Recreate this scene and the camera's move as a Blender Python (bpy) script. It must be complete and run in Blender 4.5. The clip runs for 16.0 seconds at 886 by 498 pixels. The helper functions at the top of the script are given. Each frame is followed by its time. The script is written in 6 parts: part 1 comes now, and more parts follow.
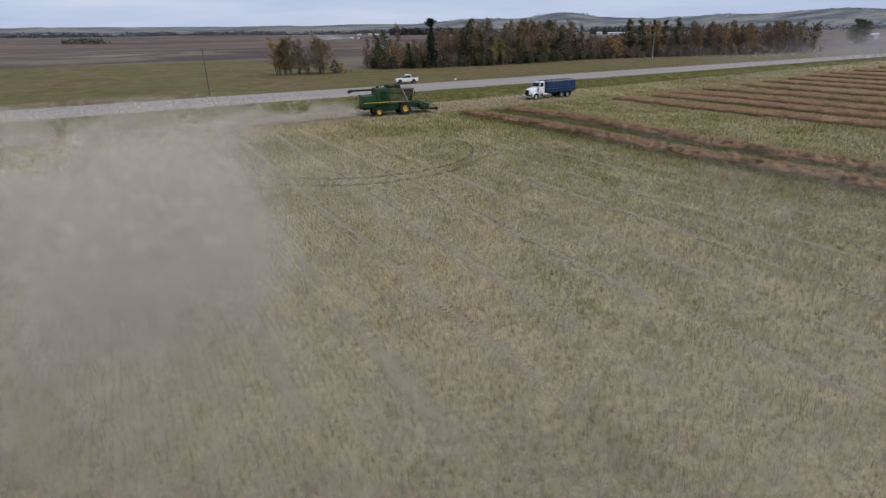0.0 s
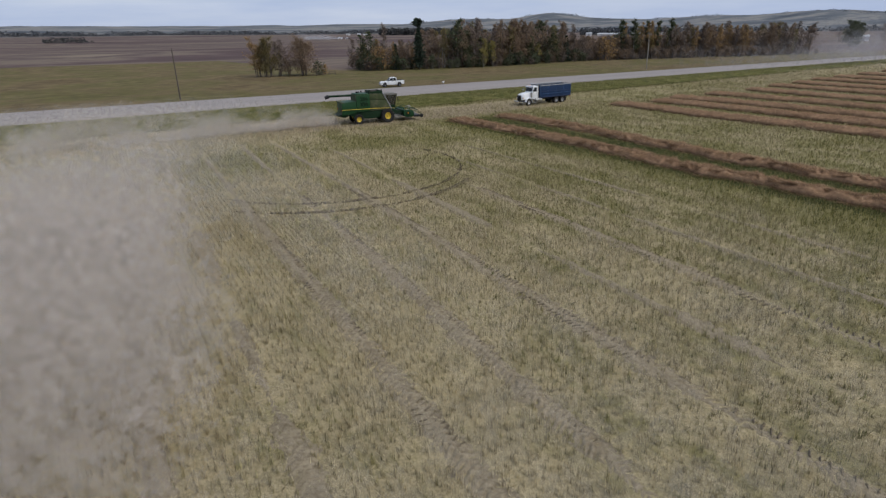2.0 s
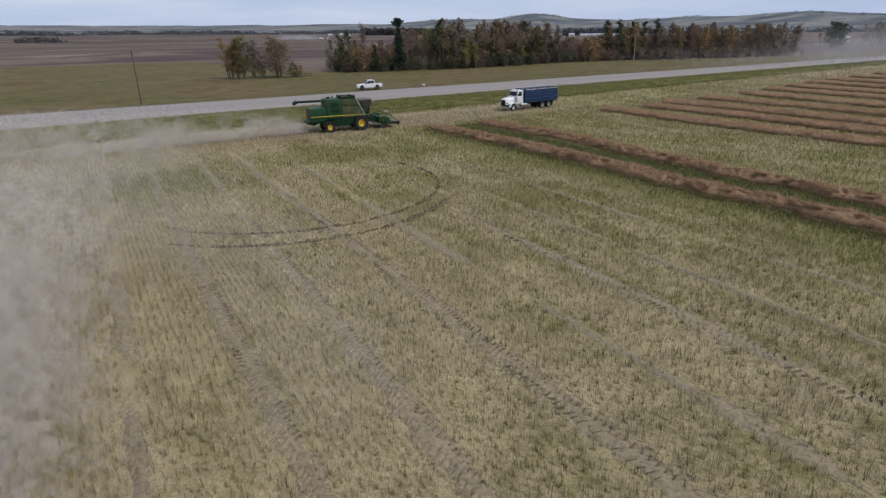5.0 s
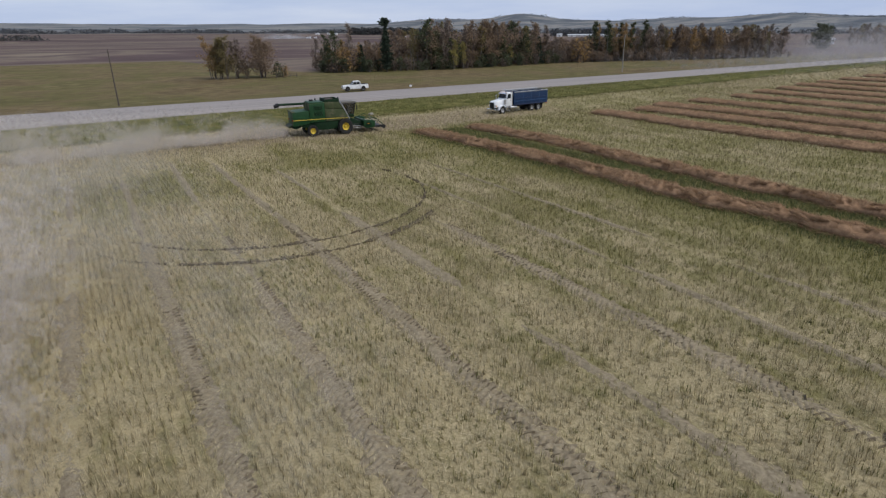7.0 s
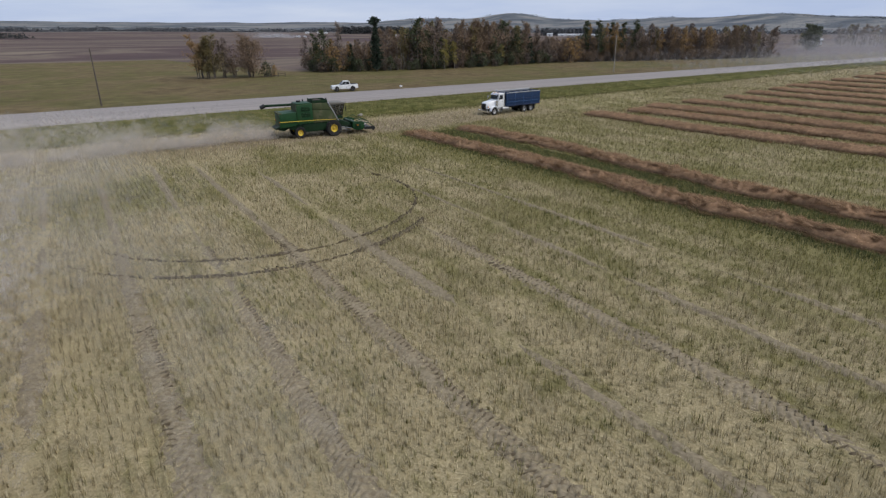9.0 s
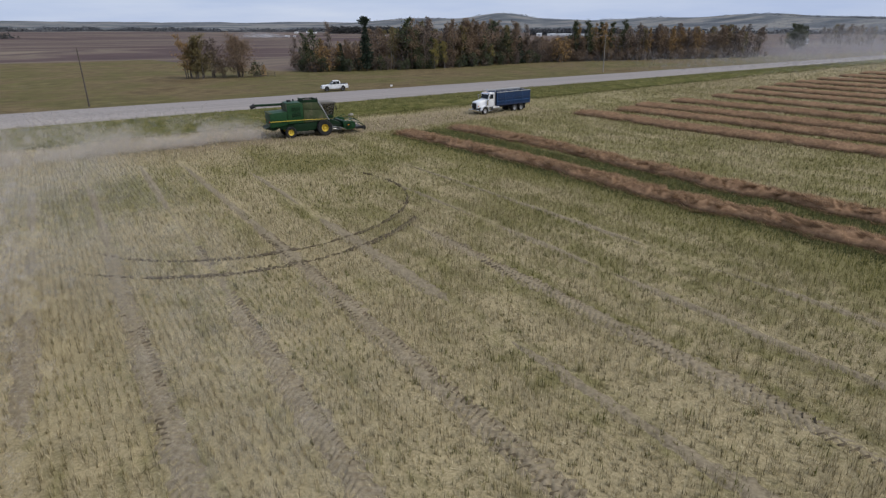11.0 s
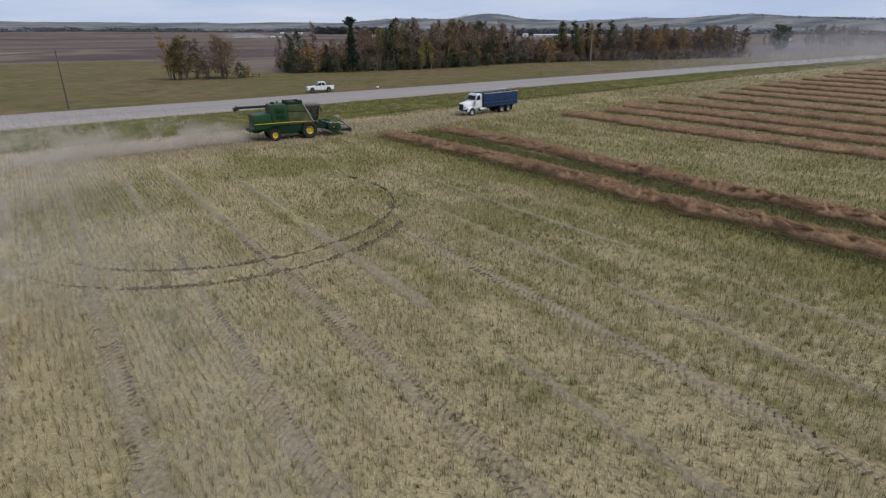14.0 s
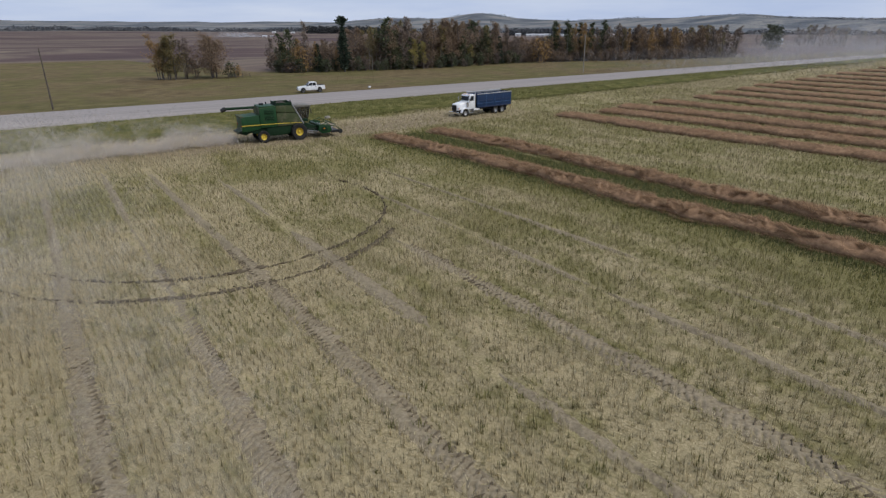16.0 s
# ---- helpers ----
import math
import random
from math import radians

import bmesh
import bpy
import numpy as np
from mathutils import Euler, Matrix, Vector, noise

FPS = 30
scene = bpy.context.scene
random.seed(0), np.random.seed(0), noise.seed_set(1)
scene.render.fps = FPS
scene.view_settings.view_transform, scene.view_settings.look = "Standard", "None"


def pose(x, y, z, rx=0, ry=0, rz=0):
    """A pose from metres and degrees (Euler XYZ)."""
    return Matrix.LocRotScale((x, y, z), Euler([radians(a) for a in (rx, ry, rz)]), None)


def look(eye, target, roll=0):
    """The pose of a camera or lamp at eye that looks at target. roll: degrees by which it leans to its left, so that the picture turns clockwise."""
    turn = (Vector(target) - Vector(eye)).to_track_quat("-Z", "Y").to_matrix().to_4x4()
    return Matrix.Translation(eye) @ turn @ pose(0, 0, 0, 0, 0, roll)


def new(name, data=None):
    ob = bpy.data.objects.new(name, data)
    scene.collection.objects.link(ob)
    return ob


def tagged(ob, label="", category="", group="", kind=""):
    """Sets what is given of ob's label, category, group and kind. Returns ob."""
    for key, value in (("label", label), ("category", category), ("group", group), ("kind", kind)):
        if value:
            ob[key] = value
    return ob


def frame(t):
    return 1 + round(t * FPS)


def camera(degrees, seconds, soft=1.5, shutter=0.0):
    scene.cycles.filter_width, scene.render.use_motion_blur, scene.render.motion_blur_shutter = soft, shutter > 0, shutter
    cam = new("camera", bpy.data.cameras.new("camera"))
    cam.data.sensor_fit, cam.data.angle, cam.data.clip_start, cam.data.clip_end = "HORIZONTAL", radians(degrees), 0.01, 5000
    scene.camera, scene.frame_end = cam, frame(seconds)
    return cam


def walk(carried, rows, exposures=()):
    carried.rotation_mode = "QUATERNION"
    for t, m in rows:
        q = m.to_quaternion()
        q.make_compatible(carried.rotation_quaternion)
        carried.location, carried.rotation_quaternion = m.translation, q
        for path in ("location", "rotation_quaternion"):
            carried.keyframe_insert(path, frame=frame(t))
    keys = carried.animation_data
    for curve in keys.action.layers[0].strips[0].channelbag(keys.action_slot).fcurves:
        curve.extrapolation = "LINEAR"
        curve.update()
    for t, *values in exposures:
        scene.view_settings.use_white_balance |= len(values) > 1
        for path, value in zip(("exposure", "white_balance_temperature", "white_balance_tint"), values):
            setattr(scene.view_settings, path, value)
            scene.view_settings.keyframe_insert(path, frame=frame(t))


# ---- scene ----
import functools

cam = camera(74.0, 16.0, soft=1.3)
PATH = [
    (0, (-0.07, -0.091, 12.053), (0.796, 1.572, 11.359), -1.9),
    (0.5, (0.85, 1.291, 12.068), (1.721, 2.952, 11.374), -1.8),
    (1, (1.951, 2.991, 12.089), (2.829, 4.649, 11.395), -1.8),
    (1.5, (3.078, 4.797, 12.106), (3.964, 6.451, 11.413), -1.8),
    (2, (4.11, 6.483, 12.108), (5.006, 8.131, 11.413), -1.7),
    (2.5, (4.982, 7.887, 12.111), (5.887, 9.528, 11.413), -1.6),
    (3, (5.71, 9.019, 12.104), (6.623, 10.656, 11.406), -1.5),
    (3.5, (6.346, 9.956, 12.098), (7.267, 11.588, 11.401), -1.6),
    (4, (6.971, 10.744, 12.091), (7.899, 12.374, 11.395), -1.6),
    (6.5, (9.159, 13.532, 12.174), (10.124, 15.139, 11.477), -1.4),
    (7, (9.471, 14.104, 12.213), (10.445, 15.706, 11.516), -1.3),
    (7.5, (9.802, 14.641, 12.253), (10.783, 16.238, 11.554), -1.3),
    (8, (10.117, 15.158, 12.279), (11.103, 16.751, 11.579), -1.2),
    (8.5, (10.307, 15.514, 12.286), (11.3, 17.103, 11.586), -1.1),
    (9, (10.368, 15.65, 12.259), (11.368, 17.235, 11.559), -1.1),
    (11.5, (10.215, 15.591, 12.186), (11.246, 17.155, 11.486), -1.1),
    (12, (10.236, 15.623, 12.155), (11.273, 17.184, 11.456), -1.1),
    (12.5, (10.235, 15.632, 12.17), (11.279, 17.188, 11.47), -1.1),
    (13, (10.278, 15.649, 12.204), (11.326, 17.202, 11.504), -1.1),
    (13.5, (10.486, 15.92, 12.22), (11.54, 17.469, 11.52), -1.0),
    (14, (10.775, 16.315, 12.25), (11.834, 17.86, 11.55), -1.1),
    (14.5, (11.062, 16.703, 12.257), (12.126, 18.245, 11.557), -1.0),
    (15, (11.289, 17.051, 12.252), (12.358, 18.589, 11.552), -1.0),
    (15.5, (11.477, 17.311, 12.24), (12.551, 18.846, 11.539), -1.0),
    (16, (11.658, 17.565, 12.244), (12.736, 19.097, 11.542), -1.0),
]
walk(cam, [(t, look(eye, target, roll)) for t, eye, target, roll in PATH], [(0, 0.0), (1, -0.03), (2, -0.1), (3, -0.08), (4, -0.03), (6.5, 0.0), (16, 0.0)])

# ---------------------------------------------------------------- light
SUN_ELEV, SUN_AZ = 48.0, 150.0          # degrees; azimuth clockwise from +y
world = bpy.data.worlds.new("overcast_sky")
scene.world = world
world.use_nodes = True
wn, wl = world.node_tree.nodes, world.node_tree.links
wn.clear()
w_out = wn.new("ShaderNodeOutputWorld")
w_bg = wn.new("ShaderNodeBackground")
w_sky = wn.new("ShaderNodeTexSky")
w_sky.sky_type = "NISHITA"
w_sky.sun_disc = False
w_sky.sun_elevation = radians(SUN_ELEV)
w_sky.sun_rotation = radians(SUN_AZ)
w_sky.air_density, w_sky.dust_density, w_sky.ozone_density = 1.0, 2.0, 1.0
w_co = wn.new("ShaderNodeTexCoord")
w_map = wn.new("ShaderNodeMapping")
w_map.inputs["Scale"].default_value = (2.0, 2.0, 16.0)
w_no = wn.new("ShaderNodeTexNoise")
w_no.inputs["Scale"].default_value = 1.6
w_no.inputs["Detail"].default_value = 6.0
w_no.inputs["Roughness"].default_value = 0.6
w_ra = wn.new("ShaderNodeValToRGB")
w_ra.color_ramp.elements[0].position, w_ra.color_ramp.elements[0].color = 0.32, (4.6, 5.6, 7.9, 1)
w_ra.color_ramp.elements[1].position, w_ra.color_ramp.elements[1].color = 0.70, (6.2, 6.95, 8.6, 1)
w_mix = wn.new("ShaderNodeMix")
w_mix.data_type = "RGBA"
w_mix.inputs[0].default_value = 0.9
wl.new(w_co.outputs["Generated"], w_map.inputs["Vector"])
wl.new(w_map.outputs["Vector"], w_no.inputs["Vector"])
wl.new(w_no.outputs["Fac"], w_ra.inputs["Fac"])
wl.new(w_sky.outputs["Color"], w_mix.inputs[6])
wl.new(w_ra.outputs["Color"], w_mix.inputs[7])
wl.new(w_mix.outputs[2], w_bg.inputs["Color"])
w_bg.inputs["Strength"].default_value = 0.1
wl.new(w_bg.outputs["Background"], w_out.inputs["Surface"])

sun_data = bpy.data.lights.new("sun", "SUN")
sun_data.energy, sun_data.angle, sun_data.color = 2.4, radians(28), (1.0, 0.94, 0.86)
sun = new("sun", sun_data)
sa, se = radians(SUN_AZ), radians(SUN_ELEV)
sun.matrix_world = look((200 * math.sin(sa) * math.cos(se), 200 * math.cos(sa) * math.cos(se), 200 * math.sin(se)), (0, 0, 0))


# ---------------------------------------------------------------- materials
def material(name, rough=0.8, metal=0.0, spec=0.4):
    m = bpy.data.materials.new(name)
    m.use_nodes = True
    b = m.node_tree.nodes["Principled BSDF"]
    b.inputs["Roughness"].default_value = rough
    b.inputs["Metallic"].default_value = metal
    b.inputs["Specular IOR Level"].default_value = spec
    return m, m.node_tree.nodes, m.node_tree.links, b


def ramp(n, stops):
    r = n.new("ShaderNodeValToRGB")
    while len(r.color_ramp.elements) < len(stops):
        r.color_ramp.elements.new(0.5)
    for e, (p, c) in zip(r.color_ramp.elements, stops):
        e.position, e.color = p, (*c, 1)
    return r


def noise_tex(n, l, vec, scale, detail=4.0, rough=0.55):
    t = n.new("ShaderNodeTexNoise")
    t.inputs["Scale"].default_value = scale
    t.inputs["Detail"].default_value = detail
    t.inputs["Roughness"].default_value = rough
    if vec is not None:
        l.new(vec, t.inputs["Vector"])
    return t


def mixc(n, l, fac, a, b, mode="MIX"):
    m = n.new("ShaderNodeMix")
    m.data_type, m.blend_type = "RGBA", mode
    for sock, v in ((m.inputs[0], fac), (m.inputs[6], a), (m.inputs[7], b)):
        if isinstance(v, (int, float)):
            sock.default_value = v
        elif isinstance(v, tuple):
            sock.default_value = (*v, 1)
        else:
            l.new(v, sock)
    return m.outputs[2]


def math_node(n, l, op, a, b=None, clamp=False):
    m = n.new("ShaderNodeMath")
    m.operation, m.use_clamp = op, clamp
    for sock, v in zip(m.inputs, (a, b)):
        if v is None:
            continue
        if isinstance(v, (int, float)):
            sock.default_value = v
        else:
            l.new(v, sock)
    return m.outputs[0]


def step_mask(n, l, value, lo, hi):
    m = n.new("ShaderNodeMapRange")
    m.interpolation_type = "SMOOTHSTEP"
    l.new(value, m.inputs["Value"])
    m.inputs["From Min"].default_value, m.inputs["From Max"].default_value = lo, hi
    return m.outputs["Result"]


def bump(n, l, b, height, strength, distance):
    k = n.new("ShaderNodeBump")
    k.inputs["Strength"].default_value, k.inputs["Distance"].default_value = strength, distance
    l.new(height, k.inputs["Height"])
    l.new(k.outputs["Normal"], b.inputs["Normal"])


def speckled(name, stops, scale, big=None, rough=0.85, metal=0.0, spec=0.3, bumps=0.0, dirt=None, dirt_amount=0.0, dirt_scale=1.5):
    """Colour ramp over fine noise, a broader tone over it, an optional layer of dirt in blotches."""
    m, n, l, b = material(name, rough, metal, spec)
    co = n.new("ShaderNodeTexCoord").outputs["Object"]
    fine = noise_tex(n, l, co, scale)
    r = ramp(n, stops)
    l.new(fine.outputs["Fac"], r.inputs["Fac"])
    col = r.outputs["Color"]
    broad = noise_tex(n, l, co, big or scale * 0.12, 3.0)
    tone = ramp(n, [(0.3, (0.78, 0.78, 0.78)), (0.7, (1.0, 1.0, 1.0))])
    l.new(broad.outputs["Fac"], tone.inputs["Fac"])
    col = mixc(n, l, 1.0, col, tone.outputs["Color"], "MULTIPLY")
    if dirt:
        d = noise_tex(n, l, co, dirt_scale, 7.0, 0.7)
        mk = step_mask(n, l, d.outputs["Fac"], 0.62 - dirt_amount * 0.4, 0.82 - dirt_amount * 0.3)
        mk = math_node(n, l, "MULTIPLY", mk, min(0.9, 0.4 + dirt_amount))
        col = mixc(n, l, mk, col, dirt)
    l.new(col, b.inputs["Base Color"])
    if bumps:
        bump(n, l, b, fine.outputs["Fac"], bumps, 0.02)
    return m


def lean_up(n, l, b, g, share):
    """Thin pieces are lit much like the mass that they belong to: their normals lean towards the sky."""
    m = n.new("ShaderNodeMix")
    m.data_type = "VECTOR"
    m.inputs[0].default_value = share
    l.new(g.outputs["Normal"], m.inputs[4])
    m.inputs[5].default_value = (0, 0, 1)
    v = n.new("ShaderNodeVectorMath")
    v.operation = "NORMALIZE"
    l.new(m.outputs[1], v.inputs[0])
    l.new(v.outputs[0], b.inputs["Normal"])


def field_green(n, l, pos):
    """How green the field is: streaks along the rows, broad patches, tufts, and the strips beside the swaths."""
    sep = n.new("ShaderNodeSeparateXYZ")
    l.new(pos, sep.inputs[0])
    X, Y = sep.outputs[0], sep.outputs[1]
    mp = n.new("ShaderNodeMapping")
    mp.inputs["Scale"].default_value = (0.6, 0.075, 0.0)
    mp.inputs["Rotation"].default_value = (0, 0, 0.02)
    l.new(pos, mp.inputs["Vector"])
    flat = n.new("ShaderNodeMapping")
    flat.inputs["Scale"].default_value = (1.0, 0.7, 0.0)
    l.new(pos, flat.inputs["Vector"])
    s = 0.0
    for tex, share in ((noise_tex(n, l, mp.outputs["Vector"], 1.0, 3.0), 0.36), (noise_tex(n, l, flat.outputs["Vector"], 0.2, 4.0), 0.34), (noise_tex(n, l, flat.outputs["Vector"], 1.5, 3.0, 0.6), 0.3)):
        s = math_node(n, l, "ADD", math_node(n, l, "MULTIPLY", tex.outputs["Fac"], share), s)

    def band(v, a, b, c, d, amount):
        k = math_node(n, l, "MULTIPLY", step_mask(n, l, v, a, b), math_node(n, l, "SUBTRACT", 1.0, step_mask(n, l, v, c, d)))
        return math_node(n, l, "MULTIPLY", k, amount)

    s = math_node(n, l, "SUBTRACT", s, math_node(n, l, "MULTIPLY", step_mask(n, l, X, 95.0, 150.0), 0.09))
    in_field = band(Y, -50, -40, 79, 82, 1.0)
    s = math_node(n, l, "ADD", s, math_node(n, l, "MULTIPLY", band(X, 49.0, 49.8, 52.0, 53.0, 0.4), in_field))
    s = math_node(n, l, "ADD", s, math_node(n, l, "MULTIPLY", band(X, 42.0, 46.0, 47.0, 48.5, 0.13), in_field))
    s = math_node(n, l, "ADD", s, math_node(n, l, "MULTIPLY", math_node(n, l, "SUBTRACT", step_mask(n, l, X, 12.0, 44.0), 0.4), 0.1))
    s = math_node(n, l, "SUBTRACT", s, math_node(n, l, "MULTIPLY", band(Y, 82, 86, 94, 97, 0.13), band(X, 26.0, 38.0, 62.0, 84.0, 1.0)))
    for spot, reach, amount in (((30.0, 71.5, 0.0), 6.5, 0.17), ((14.0, 68.0, 0.0), 13.0, 0.14)):
        d = n.new("ShaderNodeVectorMath")
        d.operation = "DISTANCE"
        l.new(pos, d.inputs[0])
        d.inputs[1].default_value = spot
        s = math_node(n, l, "ADD", s, math_node(n, l, "MULTIPLY", math_node(n, l, "SUBTRACT", 1.0, step_mask(n, l, d.outputs["Value"], 1.5, reach)), amount))
    return step_mask(n, l, s, 0.455, 0.615)


def field_blades(name, straw, green, low, high, trans, up, tuft):
    """Every blade has its own straw and its own green; the field decides which of them shows."""
    m, n, l, b = material(name, 0.8, 0.0, 0.15)
    g = n.new("ShaderNodeNewGeometry")
    a, c = ramp(n, straw), ramp(n, green)
    l.new(g.outputs["Random Per Island"], a.inputs["Fac"])
    l.new(g.outputs["Random Per Island"], c.inputs["Fac"])
    f = math_node(n, l, "MULTIPLY_ADD", field_green(n, l, g.outputs["Position"]), high - low)
    f.node.inputs[2].default_value = low
    col = mixc(n, l, f, a.outputs["Color"], c.outputs["Color"])
    tn = noise_tex(n, l, g.outputs["Position"], tuft, 3.0, 0.6)
    tt = ramp(n, [(0.36, (0.72, 0.71, 0.68)), (0.5, (1.0, 1.0, 1.0)), (0.64, (1.15, 1.15, 1.15))])
    l.new(tn.outputs["Fac"], tt.inputs["Fac"])
    col = mixc(n, l, 1.0, col, tt.outputs["Color"], "MULTIPLY")
    l.new(col, b.inputs["Base Color"])
    lean_up(n, l, b, g, up)
    tr, mx = n.new("ShaderNodeBsdfTranslucent"), n.new("ShaderNodeMixShader")
    l.new(col, tr.inputs["Color"])
    mx.inputs[0].default_value = trans
    l.new(b.outputs[0], mx.inputs[1])
    l.new(tr.outputs[0], mx.inputs[2])
    l.new(mx.outputs[0], n["Material Output"].inputs["Surface"])
    return m


def islands(name, stops, rough=0.8, spec=0.2, patch=None, patch_scale=0.05, trans=0.0, tuft=0.0, up=0.0):
    """Every loose piece of the mesh takes its own colour from the ramp; broad patches shift it."""
    m, n, l, b = material(name, rough, 0.0, spec)
    g = n.new("ShaderNodeNewGeometry")
    r = ramp(n, stops)
    l.new(g.outputs["Random Per Island"], r.inputs["Fac"])
    col = r.outputs["Color"]
    t = noise_tex(n, l, g.outputs["Position"], patch_scale, 4.0)
    if patch:
        col = mixc(n, l, step_mask(n, l, t.outputs["Fac"], 0.45, 0.68), col, patch)
    else:
        tone = ramp(n, [(0.3, (0.75, 0.75, 0.75)), (0.7, (1.0, 1.0, 1.0))])
        l.new(t.outputs["Fac"], tone.inputs["Fac"])
        col = mixc(n, l, 1.0, col, tone.outputs["Color"], "MULTIPLY")
    if tuft:
        tn = noise_tex(n, l, g.outputs["Position"], tuft, 3.0, 0.6)
        tt = ramp(n, [(0.36, (0.52, 0.52, 0.48)), (0.5, (0.98, 0.98, 0.98)), (0.64, (1.2, 1.2, 1.2))])
        l.new(tn.outputs["Fac"], tt.inputs["Fac"])
        col = mixc(n, l, 1.0, col, tt.outputs["Color"], "MULTIPLY")
    l.new(col, b.inputs["Base Color"])
    if up:
        lean_up(n, l, b, g, up)
    if trans:
        tr = n.new("ShaderNodeBsdfTranslucent")
        l.new(col, tr.inputs["Color"])
        mx = n.new("ShaderNodeMixShader")
        mx.inputs[0].default_value = trans
        l.new(b.outputs[0], mx.inputs[1])
        l.new(tr.outputs[0], mx.inputs[2])
        l.new(mx.outputs[0], n["Material Output"].inputs["Surface"])
    return m


M_GREEN = speckled("farm_green_paint", [(0.3, (0.009, 0.043, 0.014)), (0.7, (0.013, 0.06, 0.02))], 9.0, rough=0.5, spec=0.25, dirt=(0.08, 0.078, 0.04), dirt_amount=0.14, dirt_scale=1.1)
M_GREEN_DUSTY = speckled("dusty_green_mesh", [(0.3, (0.04, 0.058, 0.024)), (0.7, (0.066, 0.078, 0.036))], 14.0, rough=0.75, spec=0.2, dirt=(0.15, 0.125, 0.09), dirt_amount=0.35, dirt_scale=0.9)
# darker green; on the lower body and belly it also carries the underside's shade
M_GREEN_DARK = speckled("dark_green_metal", [(0.3, (0.008, 0.022, 0.011)), (0.7, (0.011, 0.036, 0.014))], 8.0, rough=0.65, spec=0.15)
M_YELLOW = speckled("yellow_paint", [(0.3, (0.58, 0.42, 0.05)), (0.7, (0.7, 0.53, 0.07))], 8.0, rough=0.45, spec=0.45, dirt=(0.22, 0.17, 0.1), dirt_amount=0.15)
M_RUBBER = speckled("tyre_rubber", [(0.3, (0.018, 0.018, 0.018)), (0.7, (0.035, 0.034, 0.032))], 10.0, rough=0.85, spec=0.2, dirt=(0.09, 0.078, 0.06), dirt_amount=0.06, dirt_scale=2.0)
M_BLACK = speckled("black_metal", [(0.3, (0.015, 0.015, 0.016)), (0.7, (0.03, 0.03, 0.03))], 12.0, rough=0.6, spec=0.3, dirt=(0.1, 0.085, 0.065), dirt_amount=0.1)
M_STEEL = speckled("worn_steel", [(0.3, (0.36, 0.36, 0.36)), (0.7, (0.55, 0.55, 0.54))], 12.0, rough=0.4, metal=0.9, spec=0.5)
M_ROOF_DUSTY = speckled("dusty_cab_roof", [(0.3, (0.12, 0.115, 0.1)), (0.7, (0.2, 0.19, 0.17))], 6.0, rough=0.7, spec=0.2)
M_CHROME = speckled("bright_aluminium", [(0.3, (0.68, 0.69, 0.7)), (0.7, (0.82, 0.82, 0.83))], 10.0, rough=0.25, metal=0.95, spec=0.5)
M_RIM = speckled("dull_steel_rim", [(0.3, (0.3, 0.3, 0.31)), (0.7, (0.46, 0.46, 0.46))], 9.0, rough=0.5, metal=0.5, spec=0.4, dirt=(0.12, 0.1, 0.08), dirt_amount=0.3, dirt_scale=5.0)
M_WHITE = speckled("white_truck_paint", [(0.3, (0.72, 0.74, 0.76)), (0.7, (0.82, 0.83, 0.84))], 6.0, rough=0.3, spec=0.5, dirt=(0.42, 0.38, 0.32), dirt_amount=0.1)
M_NAVY = speckled("navy_box_paint", [(0.3, (0.006, 0.022, 0.065)), (0.7, (0.009, 0.033, 0.09))], 4.0, rough=0.6, spec=0.3, dirt=(0.08, 0.085, 0.1), dirt_amount=0.1)
M_RIB = speckled("blue_rib_paint", [(0.3, (0.02, 0.055, 0.14)), (0.7, (0.03, 0.08, 0.19))], 5.0, rough=0.45, spec=0.4)
M_NAVY_DARK = speckled("dark_navy_paint", [(0.3, (0.01, 0.022, 0.06)), (0.7, (0.016, 0.03, 0.08))], 5.0, rough=0.5, spec=0.4)
M_TARP = speckled("grey_tarp", [(0.3, (0.24, 0.25, 0.26)), (0.7, (0.4, 0.41, 0.42))], 5.0, rough=0.7)
M_LAMP_RED = speckled("red_lens", [(0.3, (0.4, 0.01, 0.01)), (0.7, (0.5, 0.015, 0.015))], 10.0, rough=0.25, spec=0.5)
M_LAMP_AMBER = speckled("amber_lens", [(0.3, (0.7, 0.22, 0.01)), (0.7, (0.8, 0.28, 0.02))], 10.0, rough=0.25, spec=0.5)
M_LAMP_CLEAR = speckled("clear_lens", [(0.3, (0.62, 0.64, 0.66)), (0.7, (0.75, 0.77, 0.78))], 10.0, rough=0.12, spec=0.6)
M_GRAIN = speckled("heaped_seed", [(0.3, (0.03, 0.022, 0.016)), (0.7, (0.07, 0.05, 0.035))], 20.0, rough=0.9, bumps=0.6)
M_POLE = speckled("weathered_pole_wood", [(0.3, (0.06, 0.05, 0.042)), (0.7, (0.13, 0.11, 0.09))], 6.0, rough=0.9, bumps=0.4)
M_POLE_PALE = speckled("bleached_pole_wood", [(0.3, (0.25, 0.23, 0.2)), (0.7, (0.36, 0.33, 0.29))], 6.0, rough=0.9, bumps=0.4)
M_SIGN = speckled("white_sign_paint", [(0.3, (0.7, 0.7, 0.7)), (0.7, (0.82, 0.82, 0.82))], 8.0, rough=0.5)
M_WALL_WHITE = speckled("white_shed_cladding", [(0.3, (0.62, 0.63, 0.64)), (0.7, (0.76, 0.76, 0.76))], 0.6, rough=0.6)
M_ROOF_GREY = speckled("grey_shed_roof", [(0.3, (0.42, 0.44, 0.46)), (0.7, (0.6, 0.61, 0.62))], 0.6, rough=0.5)
